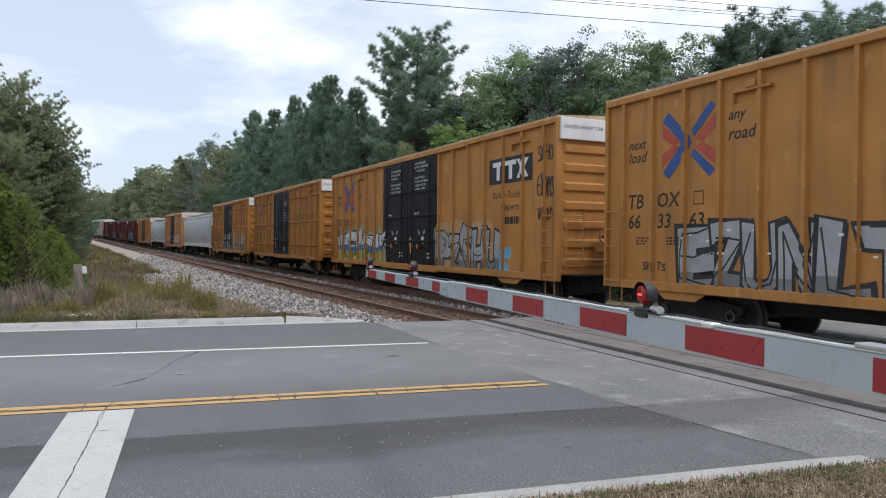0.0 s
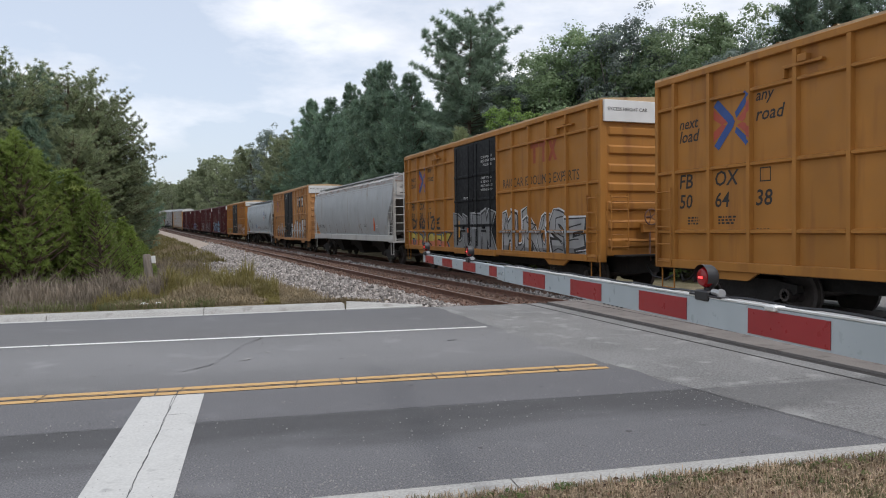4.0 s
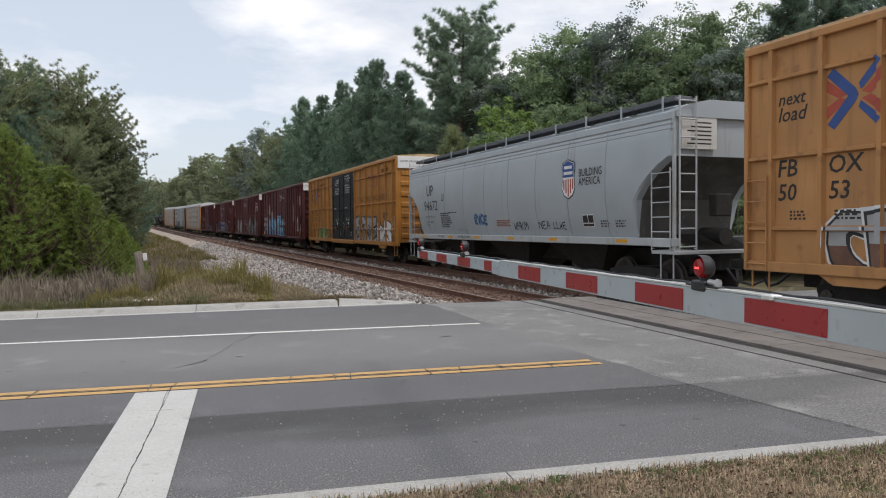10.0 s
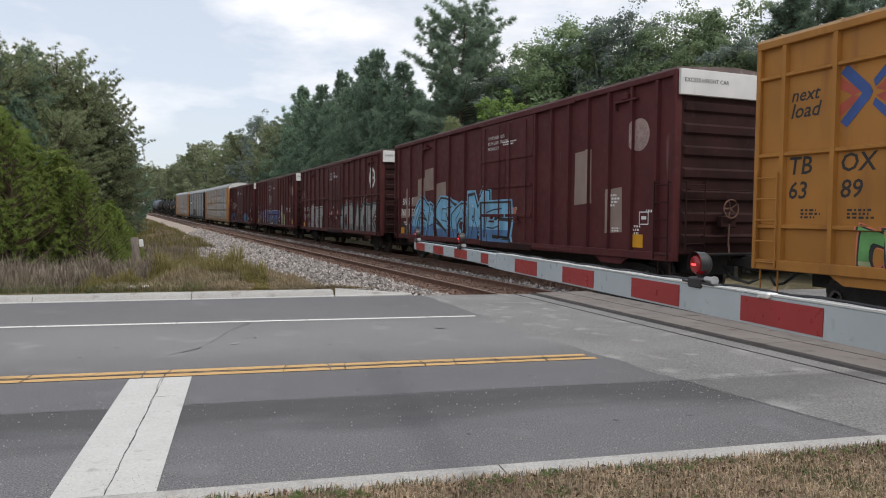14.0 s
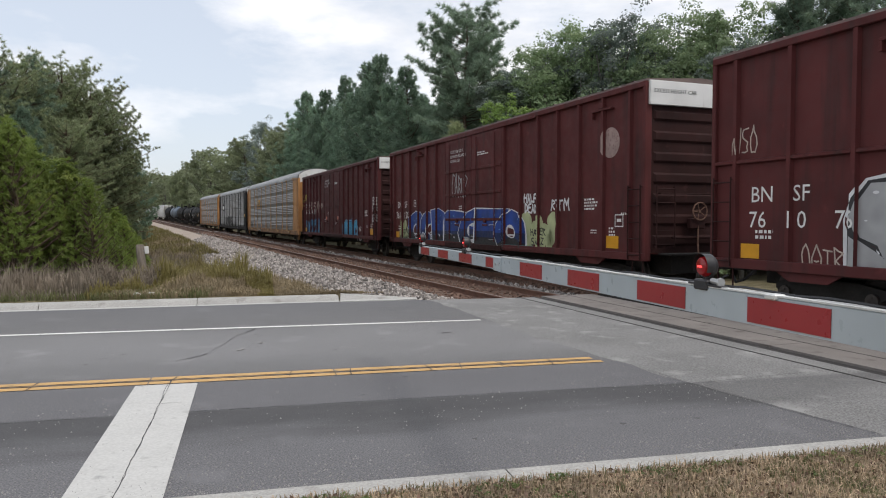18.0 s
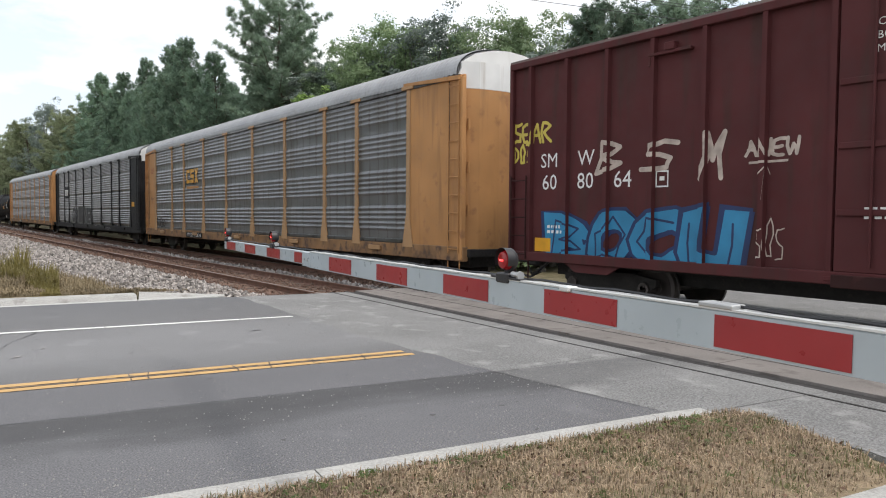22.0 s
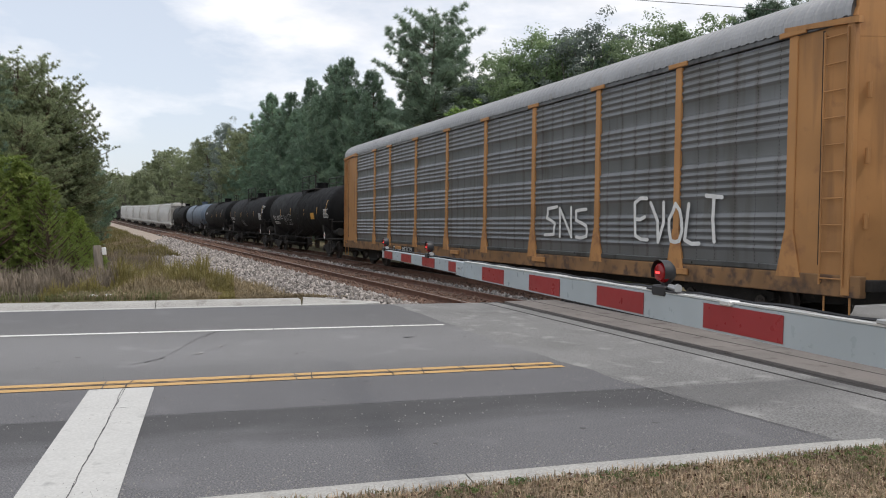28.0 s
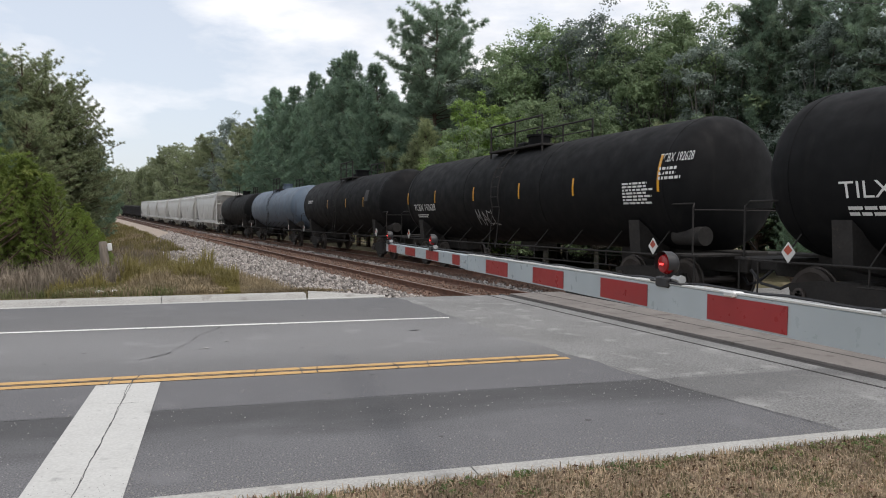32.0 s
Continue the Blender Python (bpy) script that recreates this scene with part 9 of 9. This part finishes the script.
def make_woods():
    rnd = random.Random(5)
    # skyline behind the train: bearing, rise for each metre of distance, distance, kind
    sky = ((-5.5, .056, 190, 7), (-3.8, .086, 150, 7), (-2.3, .080, 140, 7), (-0.7, .103, 120, 7), (-3.0, .088, 145, 8), (-4.6, .07, 165, 7), (-1.5, .09, 130, 7), (0.6, .129, 105, 4), (1.3, .118, 102, 7), (2.1, .109, 98, 3), (2.9, .13, 92, 7), (3.7, .166, 80, 3), (5.2, .168, 74, 1),
           (6.7, .188, 68, 1), (8.4, .208, 62, 1), (9.4, .218, 60, 1), (11.4, .203, 58, 1), (12.7, .166, 60, 3), (14.6, .19, 56, 3), (16.0, .292, 52, 0), (18.3, .2, 54, 2), (20.2, .205, 50, 4), (21.4, .225, 54, 5), (22.4, .248, 50, 12), (23.8, .238, 52, 4),
           (25.1, .27, 48, 12), (26.5, .25, 50, 5), (27.7, .28, 46, 4), (29.8, .243, 46, 3), (31.7, .258, 44, 12), (33.6, .285, 44, 12), (35.2, .26, 44, 5), (37.2, .235, 42, 4), (39.6, .28, 42, 1), (41.2, .293, 43, 0), (42.8, .27, 42, 1),
           (44.3, .25, 40, 4), (46.4, .294, 40, 0), (48.6, .278, 38, 2), (51, .27, 38, 4), (54, .28, 36, 2), (57, .27, 36, 4), (60, .27, 36, 1))
    for b, rise, d, k in sky:
        x, y, d = clear_of_line(b, d)
        plant(k, x, y, 1.76 + rise * d - ground_z(x, y))
    # young pines and fresh shrubs that show over the cars before the dark wood
    for b, rise, d, k in ((15.2, .133, 42, 13), (14.3, .1, 42, 13), (17.4, .118, 42, 5), (19.2, .14, 44, 6), (20.6, .165, 43, 6), (22.3, .15, 42, 5), (24.6, .17, 41, 12), (12.6, .095, 46, 13), (28.5, .15, 40, 5), (33.0, .125, 38, 13), (36.5, .13, 38, 12)):
        x, y, d = clear_of_line(b, d, 9.0)
        plant(k, x, y, 1.76 + rise * d - ground_z(x, y))
    # lower crowns that fill the gaps between them
    for (b0, r0, d0, k0), (b1, r1, d1, k1) in zip(sky[8:], sky[9:]):
        for f, k in ((0.33, 0.88), (0.7, 0.82)):
            d = d0 + (d1 - d0) * f + rnd.uniform(3, 7)
            x, y, d = clear_of_line(b0 + (b1 - b0) * f, d)
            plant(rnd.choice((1, 3, 1) if b1 < 17 else (4, 5, 12, 3)), x, y, 1.76 + min(r0, r1) * k * d - ground_z(x, y))
    # far wood closing the bend
    for k in range(46):
        x, y = by_bearing(-13.5 + 0.24 * k + rnd.uniform(-0.1, 0.1), rnd.uniform(330, 520))
        s, off = track_s(x, y)
        if off > 14:
            plant(rnd.choice((7, 8)), x, y, 1.76 + rnd.uniform(0.035, 0.058) * math.hypot(x, y) - ground_z(x, y))
    # the wood behind and between
    for s in np.arange(-30, 330, 3.6):
        for row in range(3):
            off = SPACING + 12.5 + row * 7.5 + rnd.uniform(-2.0, 2.0) + (3 if s < 25 else 0)
            x, y, z, th = track_at(s + rnd.uniform(-2, 2), off)
            if ROAD_NEAR - 8 < y < ROAD_FAR + 7 or y < 0:
                continue
            near = 10 < s < 90
            if row == 0:
                k, h = rnd.choice(((3, 3, 1, 5) if s > 34 else (5, 12, 6, 3)) if near else (7, 8, 7)), rnd.uniform(3.8, 6.8)
            else:
                k, h = rnd.choice((3, 1, 3, 1, 2) if near and s > 34 else ((3, 4, 1, 12, 5) if near else (7, 8))), rnd.uniform(7.0, 9.0) if row == 1 else rnd.uniform(8.5, 10.5)
            plant(k, x, y, h)
    # left of the line
    for s in np.arange(62, 330, 4.4):
        for row in range(2):
            off = -13.0 - row * 6 + rnd.uniform(-1.5, 1.5) - 0.014 * s
            x, y, z, th = track_at(s + rnd.uniform(-2, 2), off)
            plant(rnd.choice((7, 8)), x, y, rnd.uniform(6.5, 9.5) if row == 0 else rnd.uniform(9, 11.5))
    for b, rise, d, k in ((-11.6, .17, 46, 11), (-10.1, .138, 47, 11), (-8.9, .085, 62, 3), (-13.3, .198, 47, 11), (-15.2, .186, 45, 2), (-17, .2, 44, 11), (-19.2, .195, 42, 0), (-21.5, .2, 40, 11), (-24, .2, 39, 2), (-27, .2, 37, 11), (-30, .2, 37, 11),
                          (-12.4, .15, 52, 3), (-14.4, .16, 50, 7), (-16.2, .165, 50, 11), (-18.2, .165, 47, 3), (-20.4, .17, 46, 7), (-23, .17, 44, 3), (-26, .17, 42, 7),
                          (-10.4, .1, 46, 11), (-12.8, .125, 42, 11), (-15.5, .13, 40, 3), (-18, .13, 38, 11), (-21, .13, 36, 3), (-24.5, .14, 34, 11)):
        x, y = by_bearing(b, d)
        plant(k, x, y, 1.76 + rise * d - ground_z(x, y))
    # shrubs and young pines on the verge, ragged and taller away from the line
    for b in np.arange(-8.4, -30, -0.62):
        for row in range(3):
            d = 24.5 + row * 4.2 + rnd.uniform(-1.6, 1.6) + (3.5 if b > -9.5 else 0)
            tall = float(np.interp(b, [-26, -17, -14.6, -12.2, -9.7, -8.4], [5.6, 5.2, 4.4, 3.3, 2.5, 1.8])) + 0.25 * row
            plant(rnd.choice((9, 9, 9, 10)), *by_bearing(b + rnd.uniform(-0.4, 0.4), d), tall * rnd.uniform(0.62, 1.14))


make_woods()

# ---- verges, weeds, stones ----
STRAW = mat("dry_straw_soil", (0.25, 0.19, 0.12), 0.95, vary=0.3, scale=1.6, second=(0.12, 0.115, 0.045), second_at=0.55, bump=0.8, bump_scale=45, fine=0.45, fine_scale=40)
BLADE_DRY = mat("dry_grass_blade", (0.32, 0.245, 0.165), 0.9, vary=0.35, scale=3.0, second=(0.24, 0.165, 0.095), second_at=0.55)
each_its_own(BLADE_DRY, 0.45)
DEAD_LEAF = mat("dead_leaf", (0.16, 0.1, 0.07), 0.9, vary=0.4, scale=9)
each_its_own(DEAD_LEAF, 0.5)
BLADE_GREEN = leaf_mat("green_grass_blade", (0.115, 0.125, 0.05), (0.17, 0.16, 0.075))
KERB_WEED = leaf_mat("kerb_weed_leaf", (0.1, 0.14, 0.05), (0.14, 0.17, 0.06))
WEED_BROWN = mat("brown_weed_stalk", (0.24, 0.19, 0.115), 0.9, vary=0.35, scale=0.8, second=(0.27, 0.225, 0.15), second_at=0.55)
WEED_OLIVE = leaf_mat("olive_weed", (0.17, 0.145, 0.05), (0.21, 0.165, 0.07))
WEED_GREY = mat("grey_dead_stalk", (0.2, 0.165, 0.125), 0.95, vary=0.4, scale=0.8, second=(0.13, 0.11, 0.075), second_at=0.55)
CHIP = mat("pale_grit", (0.27, 0.265, 0.255), 0.9, vary=0.25, scale=8)
POST_WOOD = mat("weathered_post", (0.2, 0.17, 0.14), 0.95, vary=0.3, scale=6, stretch=(4, 4, 0.5), bump=0.4)
WIRE = mat("wire", (0.03, 0.03, 0.032), 0.6, vary=0.2)


def blades(spots, rnd, lo, hi, wide, lean, fold=True):
    """Bent grass blades at the given places."""
    g = Geo()
    for x, y, z, *more in spots:
        a, h = rnd.uniform(0, 6.283), rnd.uniform(lo, hi) * (more[0] if more else 1.0)
        w = wide * rnd.uniform(0.6, 1.3)
        ux, uy = math.cos(a), math.sin(a)
        l1 = rnd.uniform(0.1, 1.0) * lean
        px, py = -uy * w, ux * w
        m = (x + ux * h * l1 * 0.4, y + uy * h * l1 * 0.4, z + h * 0.6 * (1 - 0.3 * l1))
        t = (x + ux * h * l1 * 1.1, y + uy * h * l1 * 1.1, z + h * (1 - 0.75 * l1))
        k = len(g.v)
        g.v += [(x - px, y - py, z - 0.01), (x + px, y + py, z - 0.01), (m[0] + px * 0.8, m[1] + py * 0.8, m[2]), (m[0] - px * 0.8, m[1] - py * 0.8, m[2]), t]
        g.f += [(k, k + 1, k + 2, k + 3), (k + 3, k + 2, k + 4)]
    return g


def in_patch(x, y):
    right = float(np.interp(y, [2.9, 3.05, 3.46, 4.09, 4.32], [4.9, 5.06, 5.13, 5.22, 4.9]))
    return x < right and y < 4.235 and not (3.68 < x < 4.78 and y < 2.64)


def make_verge():
    poly = [(-40, 4.225), (4.85, 4.21), (5.1, 4.15), (5.2, 4.0), (5.12, 3.45), (5.05, 3.05), (4.95, 2.92), (4.7, 1.0), (4.5, -3), (-40, -3)]
    solid("verge_near", slab(poly, -0.1, 0.085), STRAW, "dry trodden grass verge behind the kerb", "verge", kind="structure")
    solid("sidewalk", Geo().cbox(3.7, 4.75, 1.2, 2.62, -0.1, 0.1, 0.015), KERB, "worn concrete slab at the roadside", "pavement", kind="structure")
    rnd = random.Random(31)
    dry, green = [], []
    for _ in range(46000):
        x, y = rnd.uniform(-1.5, 5.25), 4.24 - abs(rnd.gauss(0, 0.95))
        if y < 1.8 or not in_patch(x, y):
            continue
        z = 0.085
        tuft = noise.noise(Vector((x * 2.2, y * 2.2, 5.0)))
        if tuft > 0.12 or (y > 4.12 and x < 3.6 and rnd.random() < 0.35):
            (green if rnd.random() < 0.4 else dry).append((x, y, z))
        elif rnd.random() < 0.85:
            (dry if rnd.random() < 0.9 else green).append((x, y, z))
    for _ in range(9000):
        x, y = rnd.uniform(-5, 4.4), rnd.uniform(-2.8, 3.2)
        if in_patch(x, y):
            (dry if rnd.random() < 0.75 else green).append((x, y, 0.085))
    solid("dry_grass", blades(dry, rnd, 0.03, 0.085, 0.0035, 1.28), BLADE_DRY, "matted dry brown grass", "grass", kind="stuff")
    solid("green_grass", blades(green, rnd, 0.03, 0.075, 0.0032, 1.1), BLADE_GREEN, "short tufts of green grass along the kerb", "grass", kind="stuff")
    # dead leaves on the grass and small weeds along the kerb
    fallen, weeds = Foliage(63), Foliage(64)
    spots = [(x, y) for x, y in ((rnd.uniform(-1.5, 5.2), 4.2 - abs(rnd.gauss(0, 0.8))) for _ in range(1500)) if y > 2.0 and in_patch(x, y)]
    fallen.clumps([(x, y, 0.105) for x, y in spots], [0.02] * len(spots), 1, 0.035)
    solid("dead_leaves", fallen.mesh("dead_leaves", DEAD_LEAF), None, "scattered brown dead leaves on the grass", "leaves", kind="stuff")
    at, rad = [], []
    for _ in range(260):
        x, y = rnd.uniform(-1.5, 5.0), 4.18 - abs(rnd.gauss(0, 0.16 if rnd.random() < 0.75 else 0.7))
        if in_patch(x, y) and noise.noise(Vector((x * 1.7, y * 1.7, 9.0))) > -0.12:
            h = rnd.uniform(0.012, 0.042)
            at.append((x, y, 0.085 + h))
            rad.append(h)
    weeds.clumps(at, rad, 26, 0.017)
    solid("kerb_weeds", weeds.mesh("kerb_weeds", KERB_WEED), None, "small green weeds sprouting along the kerb", "weeds", kind="stuff")
    # beyond the road: weeds between the kerb and the ballast
    edge = lambda y: float(np.interp(y, [15, 15.5, 18.3, 24, 35, 58, 90], [2.1, 1.2, 0.3, -1.0, -2.4, -6.6, -13]))
    brown, olive, grey, grass = [], [], [], []
    for _ in range(90000):
        y = 15.02 + rnd.random() ** 1.7 * 42
        e = edge(y)
        x = e - abs(rnd.gauss(0, 1)) * (2.6 + 0.12 * (y - 15)) + rnd.gauss(0, 0.3 + 0.035 * (y - 15))
        if x < -12:
            continue
        z = ground_z(x, y) if y > 15.2 else 0.1
        v = noise.noise(Vector((x * 0.6, y * 0.35, 2.0)))
        tuft = 0.55 + 0.75 * noise.noise(Vector((x * 1.6, y * 0.9, 7.0)))
        high = max(0.12, tuft) * (0.55 if x > -0.3 else 1.0) * float(np.interp(y, [15, 15.6, 17, 22], [0.25, 0.5, 0.9, 1.0]))
        lot = grey if x < -3.0 + 1.4 * v else (olive if v + 0.25 * math.sin(x * 1.3) > -0.08 and x < 0.3 else brown)
        lot.append((x, y, z, high))
    for _ in range(26000):
        y = rnd.uniform(21, 62)
        x = edge(y) + 0.5 - rnd.random() ** 1.3 * 5.5 + rnd.gauss(0, 0.3)
        v = noise.noise(Vector((x * 0.6, y * 0.25, 4.0)))
        (olive if v > 0.0 else brown).append((x, y, ground_z(x, y), 0.5 + 0.5 * abs(v)))
    far_brown, far_olive = [], []
    for _ in range(30000):
        s = 50 + rnd.random() ** 1.3 * 150
        off = -4.3 - rnd.random() ** 1.2 * (7.0 + 0.02 * s)
        x, y, z, th = track_at(s, off)
        v = noise.noise(Vector((x * 0.4, y * 0.2, 6.0)))
        (far_olive if v > -0.05 else far_brown).append((x, y, ground_z(x, y), 0.6 + 0.6 * abs(v)))
    solid("far_brown_weeds", blades(far_brown, rnd, 0.3, 0.9, 0.025, 0.6), WEED_BROWN, "dry brown weeds along the ballast edge", "weeds", kind="stuff")
    solid("far_olive_weeds", blades(far_olive, rnd, 0.35, 1.1, 0.03, 0.6), WEED_OLIVE, "olive green weeds along the ballast edge", "weeds", kind="stuff")
    for _ in range(7000):
        x, y = rnd.uniform(-11, -0.9), 14.95 + rnd.random() ** 1.6 * 1.6
        grass.append((x, y, 0.09, 1.0))
    solid("brown_weeds", blades(brown, rnd, 0.25, 0.75, 0.007, 0.6), WEED_BROWN, "dry brown weeds and seed stalks", "weeds", kind="stuff")
    solid("grey_weeds", blades(grey, rnd, 0.45, 1.15, 0.008, 0.45), WEED_GREY, "tangle of grey-brown dead stalks behind the kerb", "weeds", kind="stuff")
    solid("olive_weeds", blades(olive, rnd, 0.35, 1.2, 0.011, 0.55), WEED_OLIVE, "tall olive green and yellow weeds", "weeds", kind="stuff")
    solid("verge_grass", blades(grass, rnd, 0.06, 0.2, 0.007, 0.6), BLADE_GREEN, "short green verge grass behind the far kerb", "grass", kind="stuff")


make_verge()


def make_stones():
    """Loose ballast over the bed and grit on the road."""
    rnd = random.Random(41)
    g, rusty = Geo(), Geo()
    for _ in range(26000):
        s = 14.3 + rnd.random() ** 2.1 * 100
        lane = rnd.random()
        off = rnd.uniform(-5.8, -1.45) if lane < 0.7 else (rnd.uniform(-1.4, 0.9) if lane < 0.82 else rnd.uniform(0.9, SPACING - 0.85))
        x, y, z, th = track_at(s, off)
        if off < -1.5 and x < float(np.interp(y, [15, 18.3, 24, 35, 58], [1.0, 0.2, -1.0, -2.3, -6.4])):
            continue
        h = float(np.interp(off, [-5.6, -2.6, -1.6, 3.5], [-0.42, -0.32, -0.19, -0.19]))
        if y < 14.5:
            continue
        into = rusty if abs(off) < 1.45 or off > SPACING - 1.5 else g
        r = rnd.uniform(0.03, 0.075) * (1 + 0.02 * (s - 15))
        c = Vector((x, y, z + h + r * 0.4))
        k = len(into.v)
        rot = Euler((rnd.uniform(0, 6), rnd.uniform(0, 6), rnd.uniform(0, 6))).to_matrix()
        for p in ((1, 0, 0), (-1, 0, 0), (0, 0.8, 0), (0, -0.9, 0), (0, 0, 0.7), (0, 0, -0.7)):
            into.v.append(tuple(c + rot @ Vector(p) * r * rnd.uniform(0.7, 1.3)))
        into.f += [(k + a, k + b, k + e) for a, b, e in ((0, 2, 4), (2, 1, 4), (1, 3, 4), (3, 0, 4), (2, 0, 5), (1, 2, 5), (3, 1, 5), (0, 3, 5))]
    solid("ballast_stones", g, STONE, "loose grey crushed stones on the shoulder", "ballast", kind="stuff")
    solid("rusty_stones", rusty, RUSTY_BED, "rust-brown crushed stones between the rails", "ballast", kind="stuff")
    g = Geo()
    for _ in range(10000):
        if rnd.random() < 0.4:
            x, y = rnd.uniform(-2.0, 4.9), 4.54 + abs(rnd.gauss(0, 0.35))
        elif rnd.random() < 0.6:
            y = rnd.uniform(4.5, 14.5)
            x = apron_x(y) + rnd.gauss(0.5, 0.6)
        elif rnd.random() < 0.85:
            x, y = rnd.uniform(-3.5, 4.6), rnd.uniform(4.6, 8.5)
        else:
            x, y = rnd.uniform(5.2, 6.0), rnd.uniform(2.2, 5.0)
        r = rnd.uniform(0.002, 0.005) if rnd.random() < 0.75 else rnd.uniform(0.005, 0.011)
        a = rnd.uniform(0, 6)
        k = len(g.v)
        for i in range(3):
            g.v.append((x + r * math.cos(a + i * 2.1), y + r * math.sin(a + i * 2.1), 0.0))
        g.v.append((x, y, r * 0.8 + 0.003))
        g.f += [(k, k + 1, k + 3), (k + 1, k + 2, k + 3), (k + 2, k, k + 3)]
    solid("road_grit", g, CHIP, "pale grit scattered on the asphalt", "gravel", kind="stuff")


make_stones()


def make_post():
    p = thing("marker_post", "short leaning weathered wooden post with a white tag", "post", m=pose(-2.98, 21.1, ground_z(-2.98, 21.1) - 0.1, 0, -5, 0))
    g = Geo()
    rings = []
    for z, r in ((0, 0.12), (0.5, 0.115), (1.0, 0.11), (1.22, 0.105), (1.26, 0.08)):
        rings.append([(r * math.cos(a) * (1 + 0.06 * math.sin(3 * a)), r * math.sin(a), z) for a in np.linspace(0, 2 * math.pi, 13)[:-1]])
    part("post", g.loft(rings), POST_WOOD, p, smooth=50)
    part("tag", Geo().cbox(0.11, 0.22, -0.06, -0.03, 1.0, 1.2, 0.01), CAR_WHITE, p, "small white tag")
    part("nail", Geo().tube((0.05, -0.06, 1.1), (0.12, -0.06, 1.1), 0.008, 6), STEEL, p)


make_post()


def make_litter():
    rnd = random.Random(9)
    for x, y in ((-2.3, 15.25), (-2.05, 15.3)):
        g = Geo()
        n = 7
        rings = [[(0.09 * k * math.cos(a) * rnd.uniform(0.7, 1.2), 0.06 * k * math.sin(a) * rnd.uniform(0.7, 1.2), h) for a in np.linspace(0, 6.28, n + 1)[:-1]] for k, h in ((0.8, 0.0), (1.0, 0.03), (0.5, 0.06))]
        solid("crumpled_paper", g.loft(rings), CAR_WHITE, "crumpled white paper litter behind the kerb", "litter", "litter on the verge", m=pose(x, y, 0.12))


make_litter()


def make_wires():
    for i, (x0, y0, h) in enumerate(((4.96, 24.1, 9.56), (10.97, 21.83, 9.56), (11.5, 21.3, 9.5), (14.8, 20.4, 9.56))):
        g, pts = Geo(), []
        for k in range(33):
            x = -52 + k * 4.0
            u = (x - 14) / 66
            pts.append((x, y0 - 0.125 * (x - x0), h - 0.0 + 0.5 * (u * u) - 0.02))
        solid("power_line", g.path(pts, 0.009 if i else 0.012, 5), WIRE, "thin black overhead wire slung across the tracks", "power line", "overhead wires")
    for x in (-52, 76):
        p = thing("utility_pole", "plain wooden utility pole with a cross-arm", "utility pole", "utility poles")
        y = 24.1 - 0.125 * (x - 4.96) - 1.4
        part("pole", Geo().tube((x, y, ground_z(x, y) - 0.3), (x, y, 10.6), 0.15, 12, 0.1), POST_WOOD, p)
        part("cross_arm", Geo().cbox(x - 0.06, x + 0.06, y - 2.4, y + 2.4, 9.85, 10.0, 0.01), POST_WOOD, p)


make_wires()

# ---- what moves: the train rolls forward along the far track ----
def travel(t):
    return 9.4786 * t + 0.02305 * t * t


def motions():
    for car, s0, L in TRAIN:
        rows = []
        for k in range(0, 17):
            t = 2.0 * k
            a = Vector(track_at(s0 + 2.2 - travel(t), SPACING)[:3])
            b = Vector(track_at(s0 + L - 2.2 - travel(t), SPACING)[:3])
            x = (b - a).normalized()
            y = Vector((0, 0, 1)).cross(x).normalized()
            z = x.cross(y)
            m = Matrix((x, y, z)).transposed().to_4x4()
            m.translation = (a + b) / 2
            rows.append((t, m))
        walk(car, rows)
    # wheels turn with the train: two leaders are keyed, the rest follow the same turning
    first = {}
    for w, k in WHEELS:
        key = round(k, 2)
        if key not in first:
            walk(w, [(i / FPS, pose(k, 0, 0.46) @ Matrix.Rotation(-travel(i / FPS) / 0.46, 4, "Y")) for i in range(0, 32 * FPS + 1)])
            first[key] = w
        else:
            lead = first[key].animation_data
            w.rotation_mode = "QUATERNION"
            d = w.animation_data_create()
            d.action = lead.action
            d.action_slot = lead.action_slot


motions()
